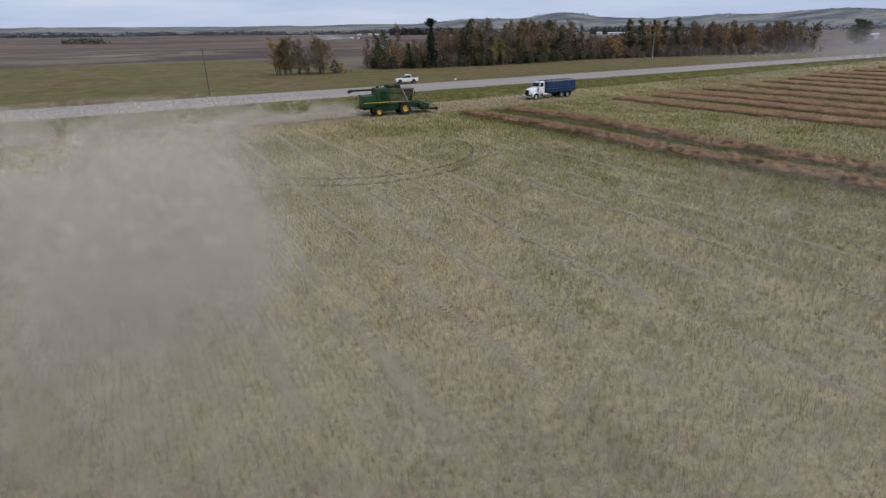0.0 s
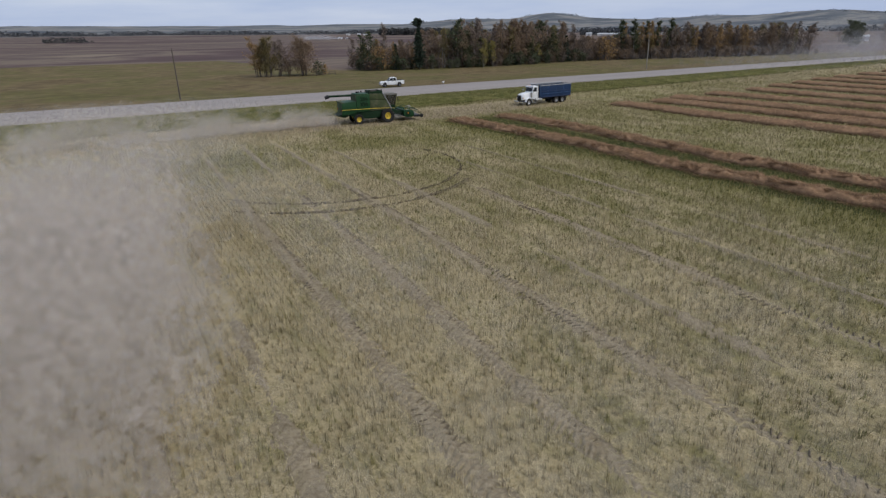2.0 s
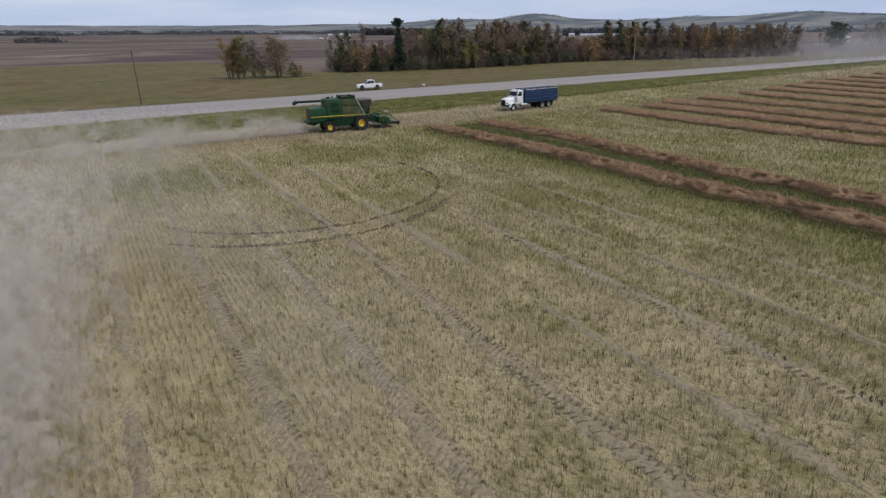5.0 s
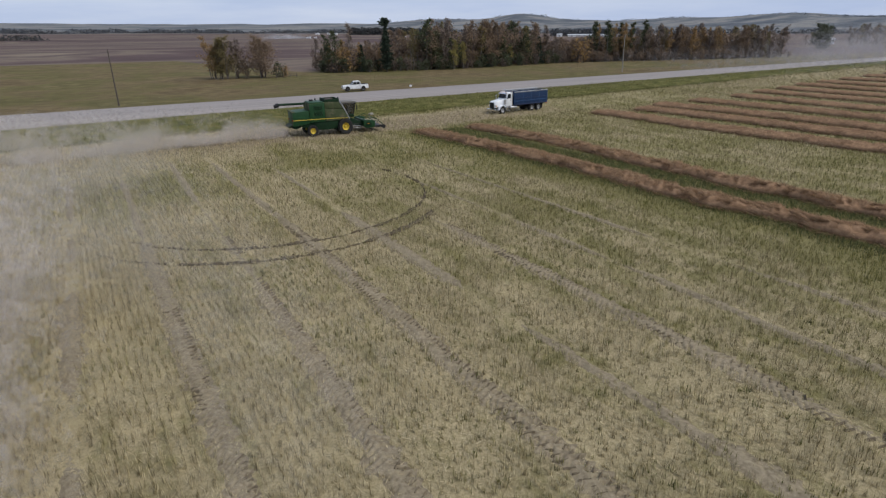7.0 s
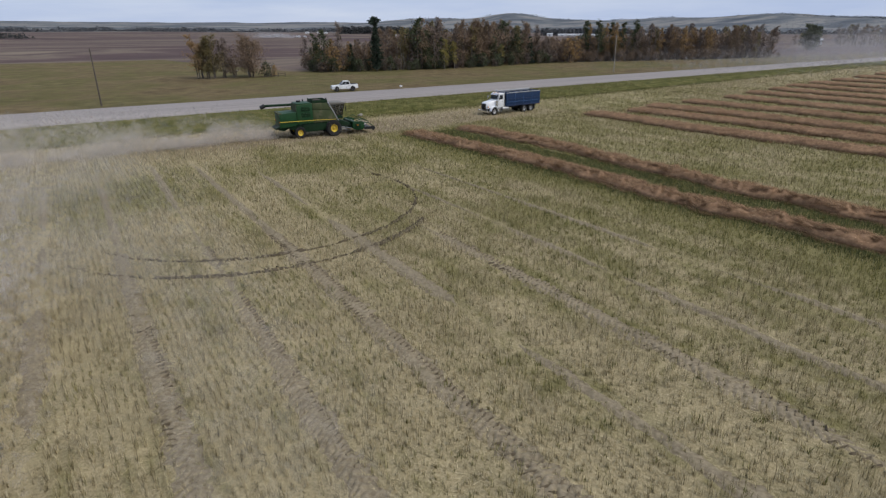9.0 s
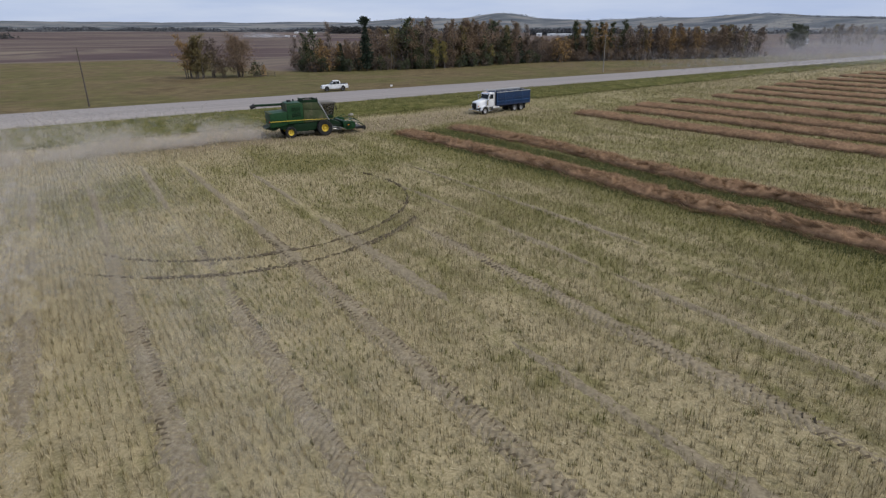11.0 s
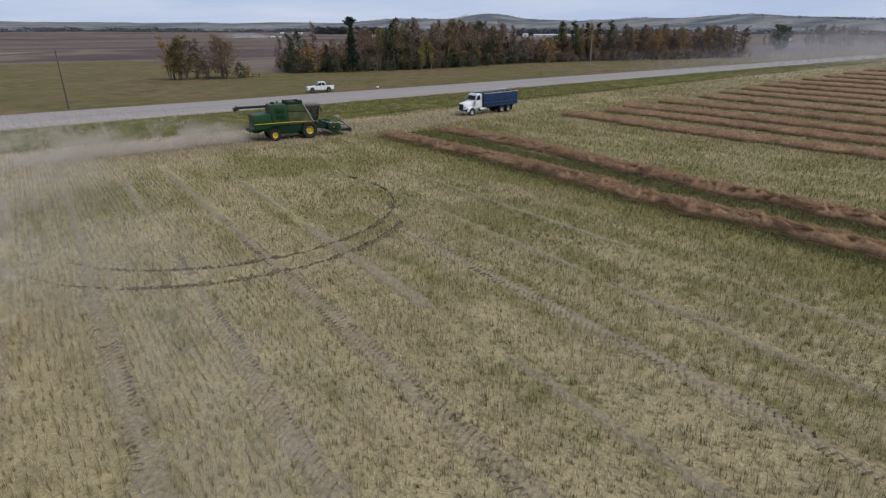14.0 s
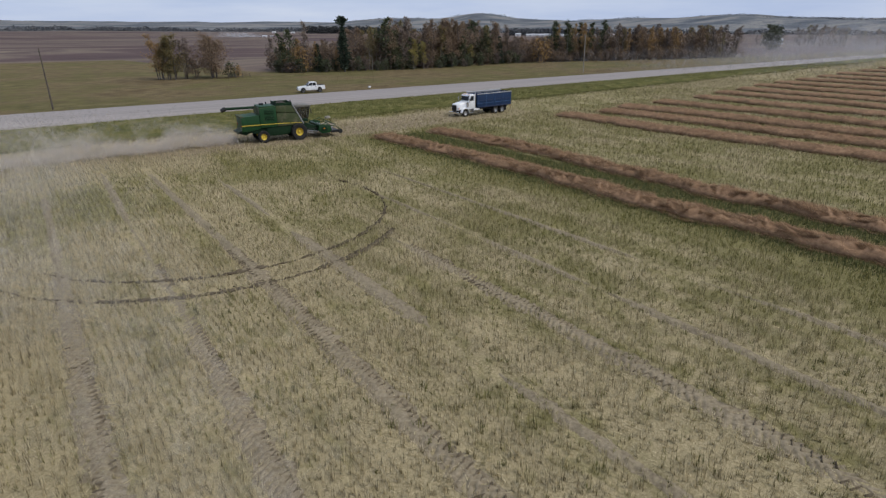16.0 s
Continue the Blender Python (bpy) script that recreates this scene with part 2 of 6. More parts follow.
M_BARK = speckled("grey_brown_bark", [(0.3, (0.1, 0.085, 0.072)), (0.7, (0.18, 0.155, 0.135))], 2.5, rough=0.95, bumps=0.3)
M_BARK_PALE = speckled("pale_poplar_bark", [(0.3, (0.14, 0.125, 0.11)), (0.7, (0.3, 0.28, 0.25))], 2.0, rough=0.9, bumps=0.3)
M_CLOD = speckled("dark_turned_soil", [(0.3, (0.065, 0.053, 0.036)), (0.7, (0.16, 0.13, 0.09))], 5.0, big=0.6, rough=1.0, spec=0.05, bumps=0.9)
M_TRACK = speckled("trodden_chaff", [(0.25, (0.135, 0.108, 0.071)), (0.5, (0.235, 0.194, 0.131)), (0.75, (0.32, 0.268, 0.184))], 8.0, big=0.5, rough=1.0, spec=0.05, bumps=0.9, dirt=(0.27, 0.228, 0.145), dirt_amount=0.4, dirt_scale=3.0)
# pressed soil darkened to stand for the shadow inside deep lug prints
M_TREAD = speckled("print_shade_soil", [(0.3, (0.095, 0.077, 0.053)), (0.7, (0.19, 0.156, 0.11))], 6.0, big=0.5, rough=1.0, spec=0.05, bumps=0.5)
M_BAG = speckled("pale_feed_bag", [(0.3, (0.17, 0.155, 0.13)), (0.7, (0.28, 0.26, 0.22))], 8.0, rough=0.7, bumps=0.3)

# the two darkest straw stops stand in for stalk sides in shade
STRAW = [(0.0, (0.075, 0.058, 0.027)), (0.2, (0.16, 0.127, 0.065)), (0.34, (0.36, 0.3, 0.17)), (0.62, (0.495, 0.42, 0.262)), (1.0, (0.61, 0.53, 0.35))]
GREENS = [(0.0, (0.075, 0.075, 0.023)), (0.4, (0.16, 0.15, 0.047)), (0.75, (0.29, 0.26, 0.092)), (1.0, (0.45, 0.39, 0.17))]
M_STRAW = field_blades("cut_stubble", STRAW, GREENS, 0.0, 0.72, 0.4, 0.45, 3.0)
WEEDS = [(0.0, (0.04, 0.046, 0.014)), (0.4, (0.12, 0.114, 0.035)), (0.75, (0.225, 0.205, 0.068)), (1.0, (0.38, 0.335, 0.135))]
M_WEED = field_blades("green_regrowth", STRAW, WEEDS, 0.66, 1.0, 0.3, 0.3, 2.2)
M_SWATH = islands("swath_stalks", [(0.0, (0.09, 0.05, 0.027)), (0.22, (0.225, 0.133, 0.07)), (0.6, (0.35, 0.219, 0.119)), (0.88, (0.465, 0.313, 0.178)), (1.0, (0.57, 0.42, 0.252))], patch_scale=0.8, up=0.2, trans=0.4)
M_SWATH_CORE = speckled("swath_heap", [(0.25, (0.13, 0.078, 0.045)), (0.5, (0.25, 0.155, 0.092)), (0.8, (0.36, 0.235, 0.14))], 3.5, big=0.7, rough=1.0, spec=0.05, bumps=1.0)
M_TUFT = islands("tuft_leaves", [(0.0, (0.075, 0.078, 0.025)), (0.5, (0.14, 0.137, 0.044)), (1.0, (0.26, 0.238, 0.088))], patch_scale=0.3, trans=0.25, up=0.2)
M_STRIP = islands("strip_grass", [(0.0, (0.045, 0.06, 0.02)), (0.5, (0.085, 0.1, 0.034)), (0.85, (0.14, 0.145, 0.052)), (1.0, (0.26, 0.23, 0.1))], patch_scale=0.3, trans=0.3, up=0.3)
M_DITCH = islands("ditch_grass", [(0.0, (0.07, 0.075, 0.022)), (0.5, (0.105, 0.105, 0.031)), (0.85, (0.145, 0.133, 0.045)), (1.0, (0.19, 0.16, 0.07))], patch=(0.185, 0.155, 0.066), patch_scale=0.14)
M_VERGE = islands("dry_verge_grass", [(0.0, (0.1, 0.076, 0.041)), (0.5, (0.122, 0.096, 0.05)), (0.85, (0.148, 0.12, 0.065)), (1.0, (0.1, 0.09, 0.039))], patch=(0.104, 0.09, 0.04), patch_scale=0.03)


def dust_material(name, colour, cover):
    """Thin airborne dust: each flake lets most of the light through."""
    m, n, l, b = material(name, 1.0, 0.0, 0.0)
    g = n.new("ShaderNodeNewGeometry")
    r = ramp(n, [(0.0, tuple(c * 0.9 for c in colour)), (1.0, colour)])
    l.new(g.outputs["Random Per Island"], r.inputs["Fac"])
    d, t, c = n.new("ShaderNodeBsdfDiffuse"), n.new("ShaderNodeBsdfTranslucent"), n.new("ShaderNodeBsdfTransparent")
    l.new(r.outputs["Color"], d.inputs["Color"])
    l.new(r.outputs["Color"], t.inputs["Color"])
    both, thin = n.new("ShaderNodeMixShader"), n.new("ShaderNodeMixShader")
    both.inputs[0].default_value, thin.inputs[0].default_value = 0.5, cover
    l.new(d.outputs[0], both.inputs[1])
    l.new(t.outputs[0], both.inputs[2])
    l.new(c.outputs[0], thin.inputs[1])
    l.new(both.outputs[0], thin.inputs[2])
    l.new(thin.outputs[0], n["Material Output"].inputs["Surface"])
    return m


M_DUST = dust_material("combine_dust", (0.71, 0.65, 0.58), 0.04)
M_VEIL = dust_material("hanging_dust", (0.62, 0.585, 0.52), 0.026)
M_BANK = dust_material("bank_dust", (0.68, 0.62, 0.555), 0.1)
M_HAZE = dust_material("fine_field_dust", (0.48, 0.44, 0.37), 0.04)
M_ROAD_DUST = dust_material("road_dust_haze", (0.62, 0.605, 0.61), 0.032)
scene.cycles.transparent_max_bounces = 96


LEAF = {
    "rust": islands("rust_brown_leaves", [(0.0, (0.175, 0.125, 0.088)), (0.5, (0.215, 0.15, 0.1)), (0.9, (0.255, 0.172, 0.104)), (1.0, (0.21, 0.165, 0.09))], patch_scale=0.08, trans=0.3, up=0.55),
    "orange": islands("orange_leaves", [(0.0, (0.25, 0.155, 0.07)), (0.5, (0.305, 0.19, 0.08)), (1.0, (0.355, 0.23, 0.092))], patch_scale=0.1, trans=0.3, up=0.55),
    "yellow": islands("yellow_leaves", [(0.0, (0.18, 0.16, 0.05)), (0.5, (0.3, 0.25, 0.075)), (1.0, (0.4, 0.33, 0.1))], patch_scale=0.1, trans=0.3, up=0.55),
    "grey": islands("bare_grey_twigs", [(0.0, (0.11, 0.083, 0.068)), (0.5, (0.14, 0.105, 0.083)), (1.0, (0.175, 0.132, 0.1))], patch_scale=0.1, up=0.5),
    "green": islands("dark_green_leaves", [(0.0, (0.045, 0.06, 0.034)), (0.5, (0.075, 0.092, 0.05)), (1.0, (0.12, 0.13, 0.06))], patch_scale=0.1, trans=0.2),
    "spruce": islands("spruce_needles", [(0.0, (0.022, 0.034, 0.024)), (0.6, (0.04, 0.058, 0.038)), (1.0, (0.06, 0.08, 0.05))], patch_scale=0.2),
    "olive": islands("olive_leaves", [(0.0, (0.12, 0.105, 0.05)), (0.5, (0.19, 0.155, 0.065)), (1.0, (0.27, 0.2, 0.08))], patch_scale=0.1, trans=0.3, up=0.55),
}


def glass_material(name, tint, clear=0.15):
    m, n, l, b = material(name, 0.1, 0.0, 0.12)
    b.inputs["Base Color"].default_value = (*tint, 1)
    b.inputs["Transmission Weight"].default_value = clear
    b.inputs["IOR"].default_value = 1.45
    t = noise_tex(n, l, n.new("ShaderNodeTexCoord").outputs["Object"], 3.0)
    l.new(step_mask(n, l, t.outputs["Fac"], -0.6, 3.5), b.inputs["Roughness"])
    return m


M_GLASS = glass_material("tinted_cab_glass", (0.02, 0.025, 0.028))
M_CAB_GLASS = glass_material("clear_cab_glass", (0.32, 0.31, 0.27), 0.92)


def ground_material():
    m, n, l, b = material("open_ground", 1.0, 0.0, 0.05)
    pos = n.new("ShaderNodeNewGeometry").outputs["Position"]
    sep = n.new("ShaderNodeSeparateXYZ")
    l.new(pos, sep.inputs[0])
    X, Y = sep.outputs[0], sep.outputs[1]
    warp = noise_tex(n, l, pos, 0.11, 4.0)
    wob = math_node(n, l, "MULTIPLY", math_node(n, l, "SUBTRACT", warp.outputs["Fac"], 0.5), 5.0)
    Yw = math_node(n, l, "ADD", Y, wob)
    fine = noise_tex(n, l, pos, 9.0, 6.0, 0.72)
    mid = noise_tex(n, l, pos, 0.55, 5.0, 0.65)
    big = noise_tex(n, l, pos, 0.045, 4.0)
    # stubble soil, chaff and shade between the stalks
    soil = ramp(n, [(0.25, (0.135, 0.107, 0.061)), (0.43, (0.27, 0.224, 0.131)), (0.6, (0.385, 0.325, 0.198)), (0.8, (0.49, 0.42, 0.272))])
    l.new(fine.outputs["Fac"], soil.inputs["Fac"])
    tone = ramp(n, [(0.35, (0.8, 0.8, 0.78)), (0.65, (1.1, 1.09, 1.06))])
    l.new(mid.outputs["Fac"], tone.inputs["Fac"])
    sod = ramp(n, [(0.25, (0.09, 0.084, 0.032)), (0.5, (0.165, 0.15, 0.062)), (0.8, (0.27, 0.24, 0.113))])
    l.new(fine.outputs["Fac"], sod.inputs["Fac"])
    soil_c = mixc(n, l, math_node(n, l, "MULTIPLY", field_green(n, l, pos), 0.85), soil.outputs["Color"], sod.outputs["Color"])
    soil_c = mixc(n, l, 1.0, soil_c, tone.outputs["Color"], "MULTIPLY")
    # headland worn brown by the turning machines
    worn = math_node(n, l, "MULTIPLY", step_mask(n, l, Yw, 81.0, 86.0), step_mask(n, l, math_node(n, l, "SUBTRACT", 100.0, Yw), 3.0, 8.0))
    worn = math_node(n, l, "MULTIPLY", worn, math_node(n, l, "MULTIPLY", step_mask(n, l, X, 5.0, 30.0), step_mask(n, l, math_node(n, l, "SUBTRACT", 100.0, X), 15.0, 45.0)))
    dirt = ramp(n, [(0.25, (0.12, 0.09, 0.058)), (0.5, (0.2, 0.157, 0.103)), (0.8, (0.3, 0.245, 0.165))])
    l.new(fine.outputs["Fac"], dirt.inputs["Fac"])
    soil_c = mixc(n, l, math_node(n, l, "MULTIPLY", worn, 0.85), soil_c, dirt.outputs["Color"])
    # ditch
    ditch = ramp(n, [(0.3, (0.038, 0.044, 0.013)), (0.5, (0.098, 0.098, 0.03)), (0.72, (0.19, 0.162, 0.072))])
    l.new(mid.outputs["Fac"], ditch.inputs["Fac"])
    # verge beyond the road
    verge = ramp(n, [(0.3, (0.105, 0.078, 0.042)), (0.45, (0.135, 0.105, 0.056)), (0.57, (0.104, 0.094, 0.039)), (0.75, (0.152, 0.12, 0.066))])
    vn = noise_tex(n, l, pos, 0.04, 6.0, 0.62)
    l.new(vn.outputs["Fac"], verge.inputs["Fac"])
    mottle = ramp(n, [(0.35, (0.78, 0.78, 0.78)), (0.65, (1.2, 1.18, 1.15))])
    l.new(noise_tex(n, l, pos, 0.32, 5.0, 0.65).outputs["Fac"], mottle.inputs["Fac"])
    verge_c = mixc(n, l, 1.0, verge.outputs["Color"], mottle.outputs["Color"], "MULTIPLY")
    # bands of worked land far off
    mp = n.new("ShaderNodeMapping")
    mp.inputs["Scale"].default_value = (0.0019, 0.0048, 0.0)
    mp.inputs["Rotation"].default_value = (0, 0, 0.22)
    l.new(pos, mp.inputs["Vector"])
    bands = noise_tex(n, l, mp.outputs["Vector"], 1.6, 6.0, 0.66)
    bands.inputs["Distortion"].default_value = 0.9
    far = ramp(n, [(0.32, (0.062, 0.044, 0.046)), (0.46, (0.095, 0.068, 0.064)), (0.53, (0.16, 0.128, 0.1)), (0.59, (0.09, 0.066, 0.062)), (0.7, (0.19, 0.155, 0.118))])
    l.new(bands.outputs["Fac"], far.inputs["Fac"])
    # pale strip and wooded distance; aerial haze is put into the blue-grey stops
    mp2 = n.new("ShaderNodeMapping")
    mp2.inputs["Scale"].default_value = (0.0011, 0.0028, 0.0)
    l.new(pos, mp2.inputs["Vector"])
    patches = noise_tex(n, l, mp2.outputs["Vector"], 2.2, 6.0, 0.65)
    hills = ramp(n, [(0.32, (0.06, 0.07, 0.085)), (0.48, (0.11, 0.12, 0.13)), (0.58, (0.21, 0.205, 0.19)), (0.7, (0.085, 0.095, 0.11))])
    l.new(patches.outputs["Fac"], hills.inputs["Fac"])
    col = mixc(n, l, step_mask(n, l, Yw, 97.0, 99.5), soil_c, ditch.outputs["Color"])
    col = mixc(n, l, step_mask(n, l, Y, 121.0, 127.0), col, verge_c)
    # the edge of the worked land runs back further on the side away from the bluff
    edge = math_node(n, l, "MINIMUM", math_node(n, l, "SUBTRACT", 531.0, math_node(n, l, "MULTIPLY", X, 4.35)), 305.0)
    edge = math_node(n, l, "MAXIMUM", edge, 205.0)
    d = math_node(n, l, "SUBTRACT", math_node(n, l, "ADD", Y, math_node(n, l, "MULTIPLY", wob, 1.4)), edge)
    col = mixc(n, l, step_mask(n, l, d, -4.0, 6.0), col, far.outputs["Color"])
    right = math_node(n, l, "MULTIPLY", step_mask(n, l, X, 268.0, 300.0), step_mask(n, l, Yw, 152.0, 160.0))
    col = mixc(n, l, right, col, far.outputs["Color"])
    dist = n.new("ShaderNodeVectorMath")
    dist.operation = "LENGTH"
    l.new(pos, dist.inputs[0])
    # the haze-tinted hill colour takes over with distance
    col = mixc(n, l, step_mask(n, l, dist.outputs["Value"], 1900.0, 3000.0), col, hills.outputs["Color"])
    l.new(col, b.inputs["Base Color"])
    bump(n, l, b, fine.outputs["Fac"], 0.7, 0.06)
    return m


def road_material():
    m, n, l, b = material("greyed_asphalt", 0.95, 0.0, 0.12)
    pos = n.new("ShaderNodeNewGeometry").outputs["Position"]
    fine = noise_tex(n, l, pos, 9.0, 5.0)
    r = ramp(n, [(0.3, (0.232, 0.209, 0.196)), (0.7, (0.306, 0.278, 0.26))])
    l.new(fine.outputs["Fac"], r.inputs["Fac"])
    mp = n.new("ShaderNodeMapping")
    mp.inputs["Scale"].default_value = (0.02, 0.9, 0.0)
    l.new(pos, mp.inputs["Vector"])
    lanes = noise_tex(n, l, mp.outputs["Vector"], 1.0, 3.0)
    tone = ramp(n, [(0.35, (0.84, 0.84, 0.84)), (0.65, (1.05, 1.05, 1.05))])
    l.new(lanes.outputs["Fac"], tone.inputs["Fac"])
    l.new(mixc(n, l, 1.0, r.outputs["Color"], tone.outputs["Color"], "MULTIPLY"), b.inputs["Base Color"])
    return m


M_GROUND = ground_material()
M_ROAD = road_material()


# ---------------------------------------------------------------- mesh helpers
def finish(me, mat, smooth=True, angle=38):
    me.materials.append(mat)
    if smooth:
        me.polygons.foreach_set("use_smooth", [True] * len(me.polygons))
        me.set_sharp_from_angle(angle=radians(angle))
    me.update()
    return me


def part(name, bm, mat, parent=None, label="", smooth=True):
    me = bpy.data.meshes.new(name)
    bmesh.ops.recalc_face_normals(bm, faces=bm.faces)
    bm.to_mesh(me)
    bm.free()
    finish(me, mat, smooth)
    ob = new(name, me)
    if parent is not None:
        ob.parent = parent
    if label:
        tagged(ob, label)
    return ob


def shared(name, me, parent, m=None):
    ob = new(name, me)
    ob.parent = parent
    if m is not None:
        ob.matrix_basis = m
    return ob


def mesh_of(name, bm, mat):
    me = bpy.data.meshes.new(name)
    bmesh.ops.recalc_face_normals(bm, faces=bm.faces)
    bm.to_mesh(me)
    bm.free()
    return finish(me, mat)


def thing(name, m, label, category, group="", kind=""):
    e = new(name)
    e.empty_display_size = 0.3
    e.matrix_basis = m
    return tagged(e, label, category, group, kind)


def box(lo, hi, bevel=0.02, bm=None, m=None):
    bm = bm or bmesh.new()
    c = [(a + b) / 2 for a, b in zip(lo, hi)]
    s = [abs(b - a) for a, b in zip(lo, hi)]
    r = bmesh.ops.create_cube(bm, size=1.0)
    vs = r["verts"]
    for v in vs:
        v.co = Vector((c[0] + v.co.x * s[0], c[1] + v.co.y * s[1], c[2] + v.co.z * s[2]))
    if bevel:
        es = list({e for v in vs for e in v.link_edges})
        rb = bmesh.ops.bevel(bm, geom=es, offset=min(bevel, min(s) * 0.45), segments=2, affect="EDGES", profile=0.6)
        vs = list({v for f in rb["faces"] for v in f.verts} | {v for v in vs if v.is_valid})
    if m is not None:
        bmesh.ops.transform(bm, matrix=m, verts=vs)
    return bm


def tube(p0, p1, r0, r1=None, seg=10, bm=None, caps=True):
    bm = bm or bmesh.new()
    r1 = r0 if r1 is None else r1
    p0, p1 = Vector(p0), Vector(p1)
    q = (p1 - p0).to_track_quat("Z", "Y").to_matrix()
    rings = []
    for p, r in ((p0, r0), (p1, r1)):
        rings.append([bm.verts.new(p + q @ Vector((r * math.cos(2 * math.pi * i / seg), r * math.sin(2 * math.pi * i / seg), 0))) for i in range(seg)])
    for i in range(seg):
        j = (i + 1) % seg
        bm.faces.new((rings[0][i], rings[0][j], rings[1][j], rings[1][i]))
    if caps:
        bm.faces.new(rings[0][::-1])
        bm.faces.new(rings[1])
    return bm


def pipe(points, r, seg=8, bm=None):
    bm = bm or bmesh.new()
    for a, b in zip(points[:-1], points[1:]):
        tube(a, b, r, r, seg, bm)
    return bm


def slab(outline, y0, y1, bevel=0.03, bm=None):
    """A side outline in x and z, thick from y0 to y1, with eased edges."""
    bm = bm or bmesh.new()
    a = [bm.verts.new((x, y0, z)) for x, z in outline]
    b = [bm.verts.new((x, y1, z)) for x, z in outline]
    fs = [bm.faces.new(a), bm.faces.new(b[::-1])]
    for i in range(len(a)):
        j = (i + 1) % len(a)
        fs.append(bm.faces.new((a[i], b[i], b[j], a[j])))
    bmesh.ops.recalc_face_normals(bm, faces=fs)
    if bevel:
        es = list({e for f in fs for e in f.edges})
        bmesh.ops.bevel(bm, geom=es, offset=bevel, segments=2, affect="EDGES", profile=0.6)
    return bm


def lathe_y(profile, centre, seg=28, bm=None):
    """Profile of (radius, y) turned round an axle along y."""
    bm = bm or bmesh.new()
    rings = []
    for r, y in profile:
        rings.append([bm.verts.new((centre[0] + r * math.cos(2 * math.pi * i / seg), centre[1] + y, centre[2] + r * math.sin(2 * math.pi * i / seg))) for i in range(seg)])
    for a, b in zip(rings[:-1], rings[1:]):
        for i in range(seg):
            j = (i + 1) % seg
            bm.faces.new((a[i], a[j], b[j], b[i]))
    if profile[0][0] > 0.001:
        bm.faces.new(rings[0])
    if profile[-1][0] > 0.001:
        bm.faces.new(rings[-1][::-1])
    bmesh.ops.remove_doubles(bm, verts=bm.verts, dist=1e-4)
    return bm


def wheel(parent, centre, r, w, rim_r, rim_mat, side, lugs=0, dish=0.08, hub_mat=None, rim_label="", name="wheel"):
    """A wheel whose outer face looks along y * side: the rim, its tyre and the hub."""
    s = side
    h = w / 2
    rim = part(name, lathe_y([(rim_r * 0.98, -h * 0.8 * s), (rim_r, -h * 0.75 * s), (rim_r * 0.9, -h * 0.2 * s), (rim_r * 0.88, h * 0.45 * s), (rim_r * 1.0, h * 0.74 * s), (rim_r * 0.96, h * 0.76 * s),
                               (rim_r * 0.84, h * 0.5 * s), (rim_r * 0.6, (h * 0.5 - dish) * s), (rim_r * 0.34, (h * 0.5 - dish * 1.2) * s), (rim_r * 0.3, h * 0.55 * s), (0.0, h * 0.55 * s)], centre, 28), rim_mat, parent, rim_label)
    tb = lathe_y([(rim_r * 1.0, -h * 0.78), (rim_r + (r - rim_r) * 0.35, -h * 0.97), (r * 0.93, -h), (r * 0.985, -h * 0.8), (r, -h * 0.4), (r, h * 0.4), (r * 0.985, h * 0.8), (r * 0.93, h), (rim_r + (r - rim_r) * 0.35, h * 0.97), (rim_r * 1.0, h * 0.78)], centre, 36)
    bmesh.ops.delete(tb, geom=[f for f in tb.faces if len(f.verts) > 4], context="FACES")
    for k in range(lugs):
        a = 2 * math.pi * k / lugs
        sgn = 1 if k % 2 else -1
        m = Matrix.Translation(centre) @ Matrix.Rotation(a, 4, "Y") @ Matrix.Translation((0, sgn * h * 0.45, r + 0.005)) @ Matrix.Rotation(sgn * 0.7, 4, "Z")
        box((-0.03, -h * 0.55, -0.03), (0.03, h * 0.55, 0.03), 0, tb, m)
    part("tyre", tb, M_RUBBER, rim, "black rubber tyre")
    hb = lathe_y([(rim_r * 0.2, h * 0.4 * s), (rim_r * 0.2, h * 0.66 * s), (rim_r * 0.12, h * 0.72 * s), (0.0, h * 0.72 * s)], centre, 14)
    nut = mesh_of("bolt", tube((0, -0.02, 0), (0, 0.03, 0), rim_r * 0.04, seg=6), M_STEEL)
    for k in range(8):
        a = 2 * math.pi * k / 8
        shared("bolt", nut, rim, Matrix.Translation(Vector(centre) + Vector((rim_r * 0.42 * math.cos(a), (h * 0.5 - dish * 1.15) * s, rim_r * 0.42 * math.sin(a)))))
    part("hub", hb, hub_mat or rim_mat, rim)
    return rim


def smooth01(a, lo, hi):
    u = np.clip((np.asarray(a, float) - lo) / (hi - lo), 0, 1)
    return u * u * (3 - 2 * u)


@functools.lru_cache(maxsize=None)
def noise_grid(seed):
    return np.random.RandomState(seed).rand(256, 256)


def value_noise(x, y, scale, seed):
    """Smooth noise from 0 to 1 over the plan."""
    g = noise_grid(seed)
    u, v = np.asarray(x) / scale + 1000.0, np.asarray(y) / scale + 1000.0
    i, j = np.floor(u).astype(int), np.floor(v).astype(int)
    a, b = u - i, v - j
    a, b = a * a * (3 - 2 * a), b * b * (3 - 2 * b)
    i0, j0, i1, j1 = i % 256, j % 256, (i + 1) % 256, (j + 1) % 256
    return (g[i0, j0] * (1 - a) + g[i1, j0] * a) * (1 - b) + (g[i0, j1] * (1 - a) + g[i1, j1] * a) * b


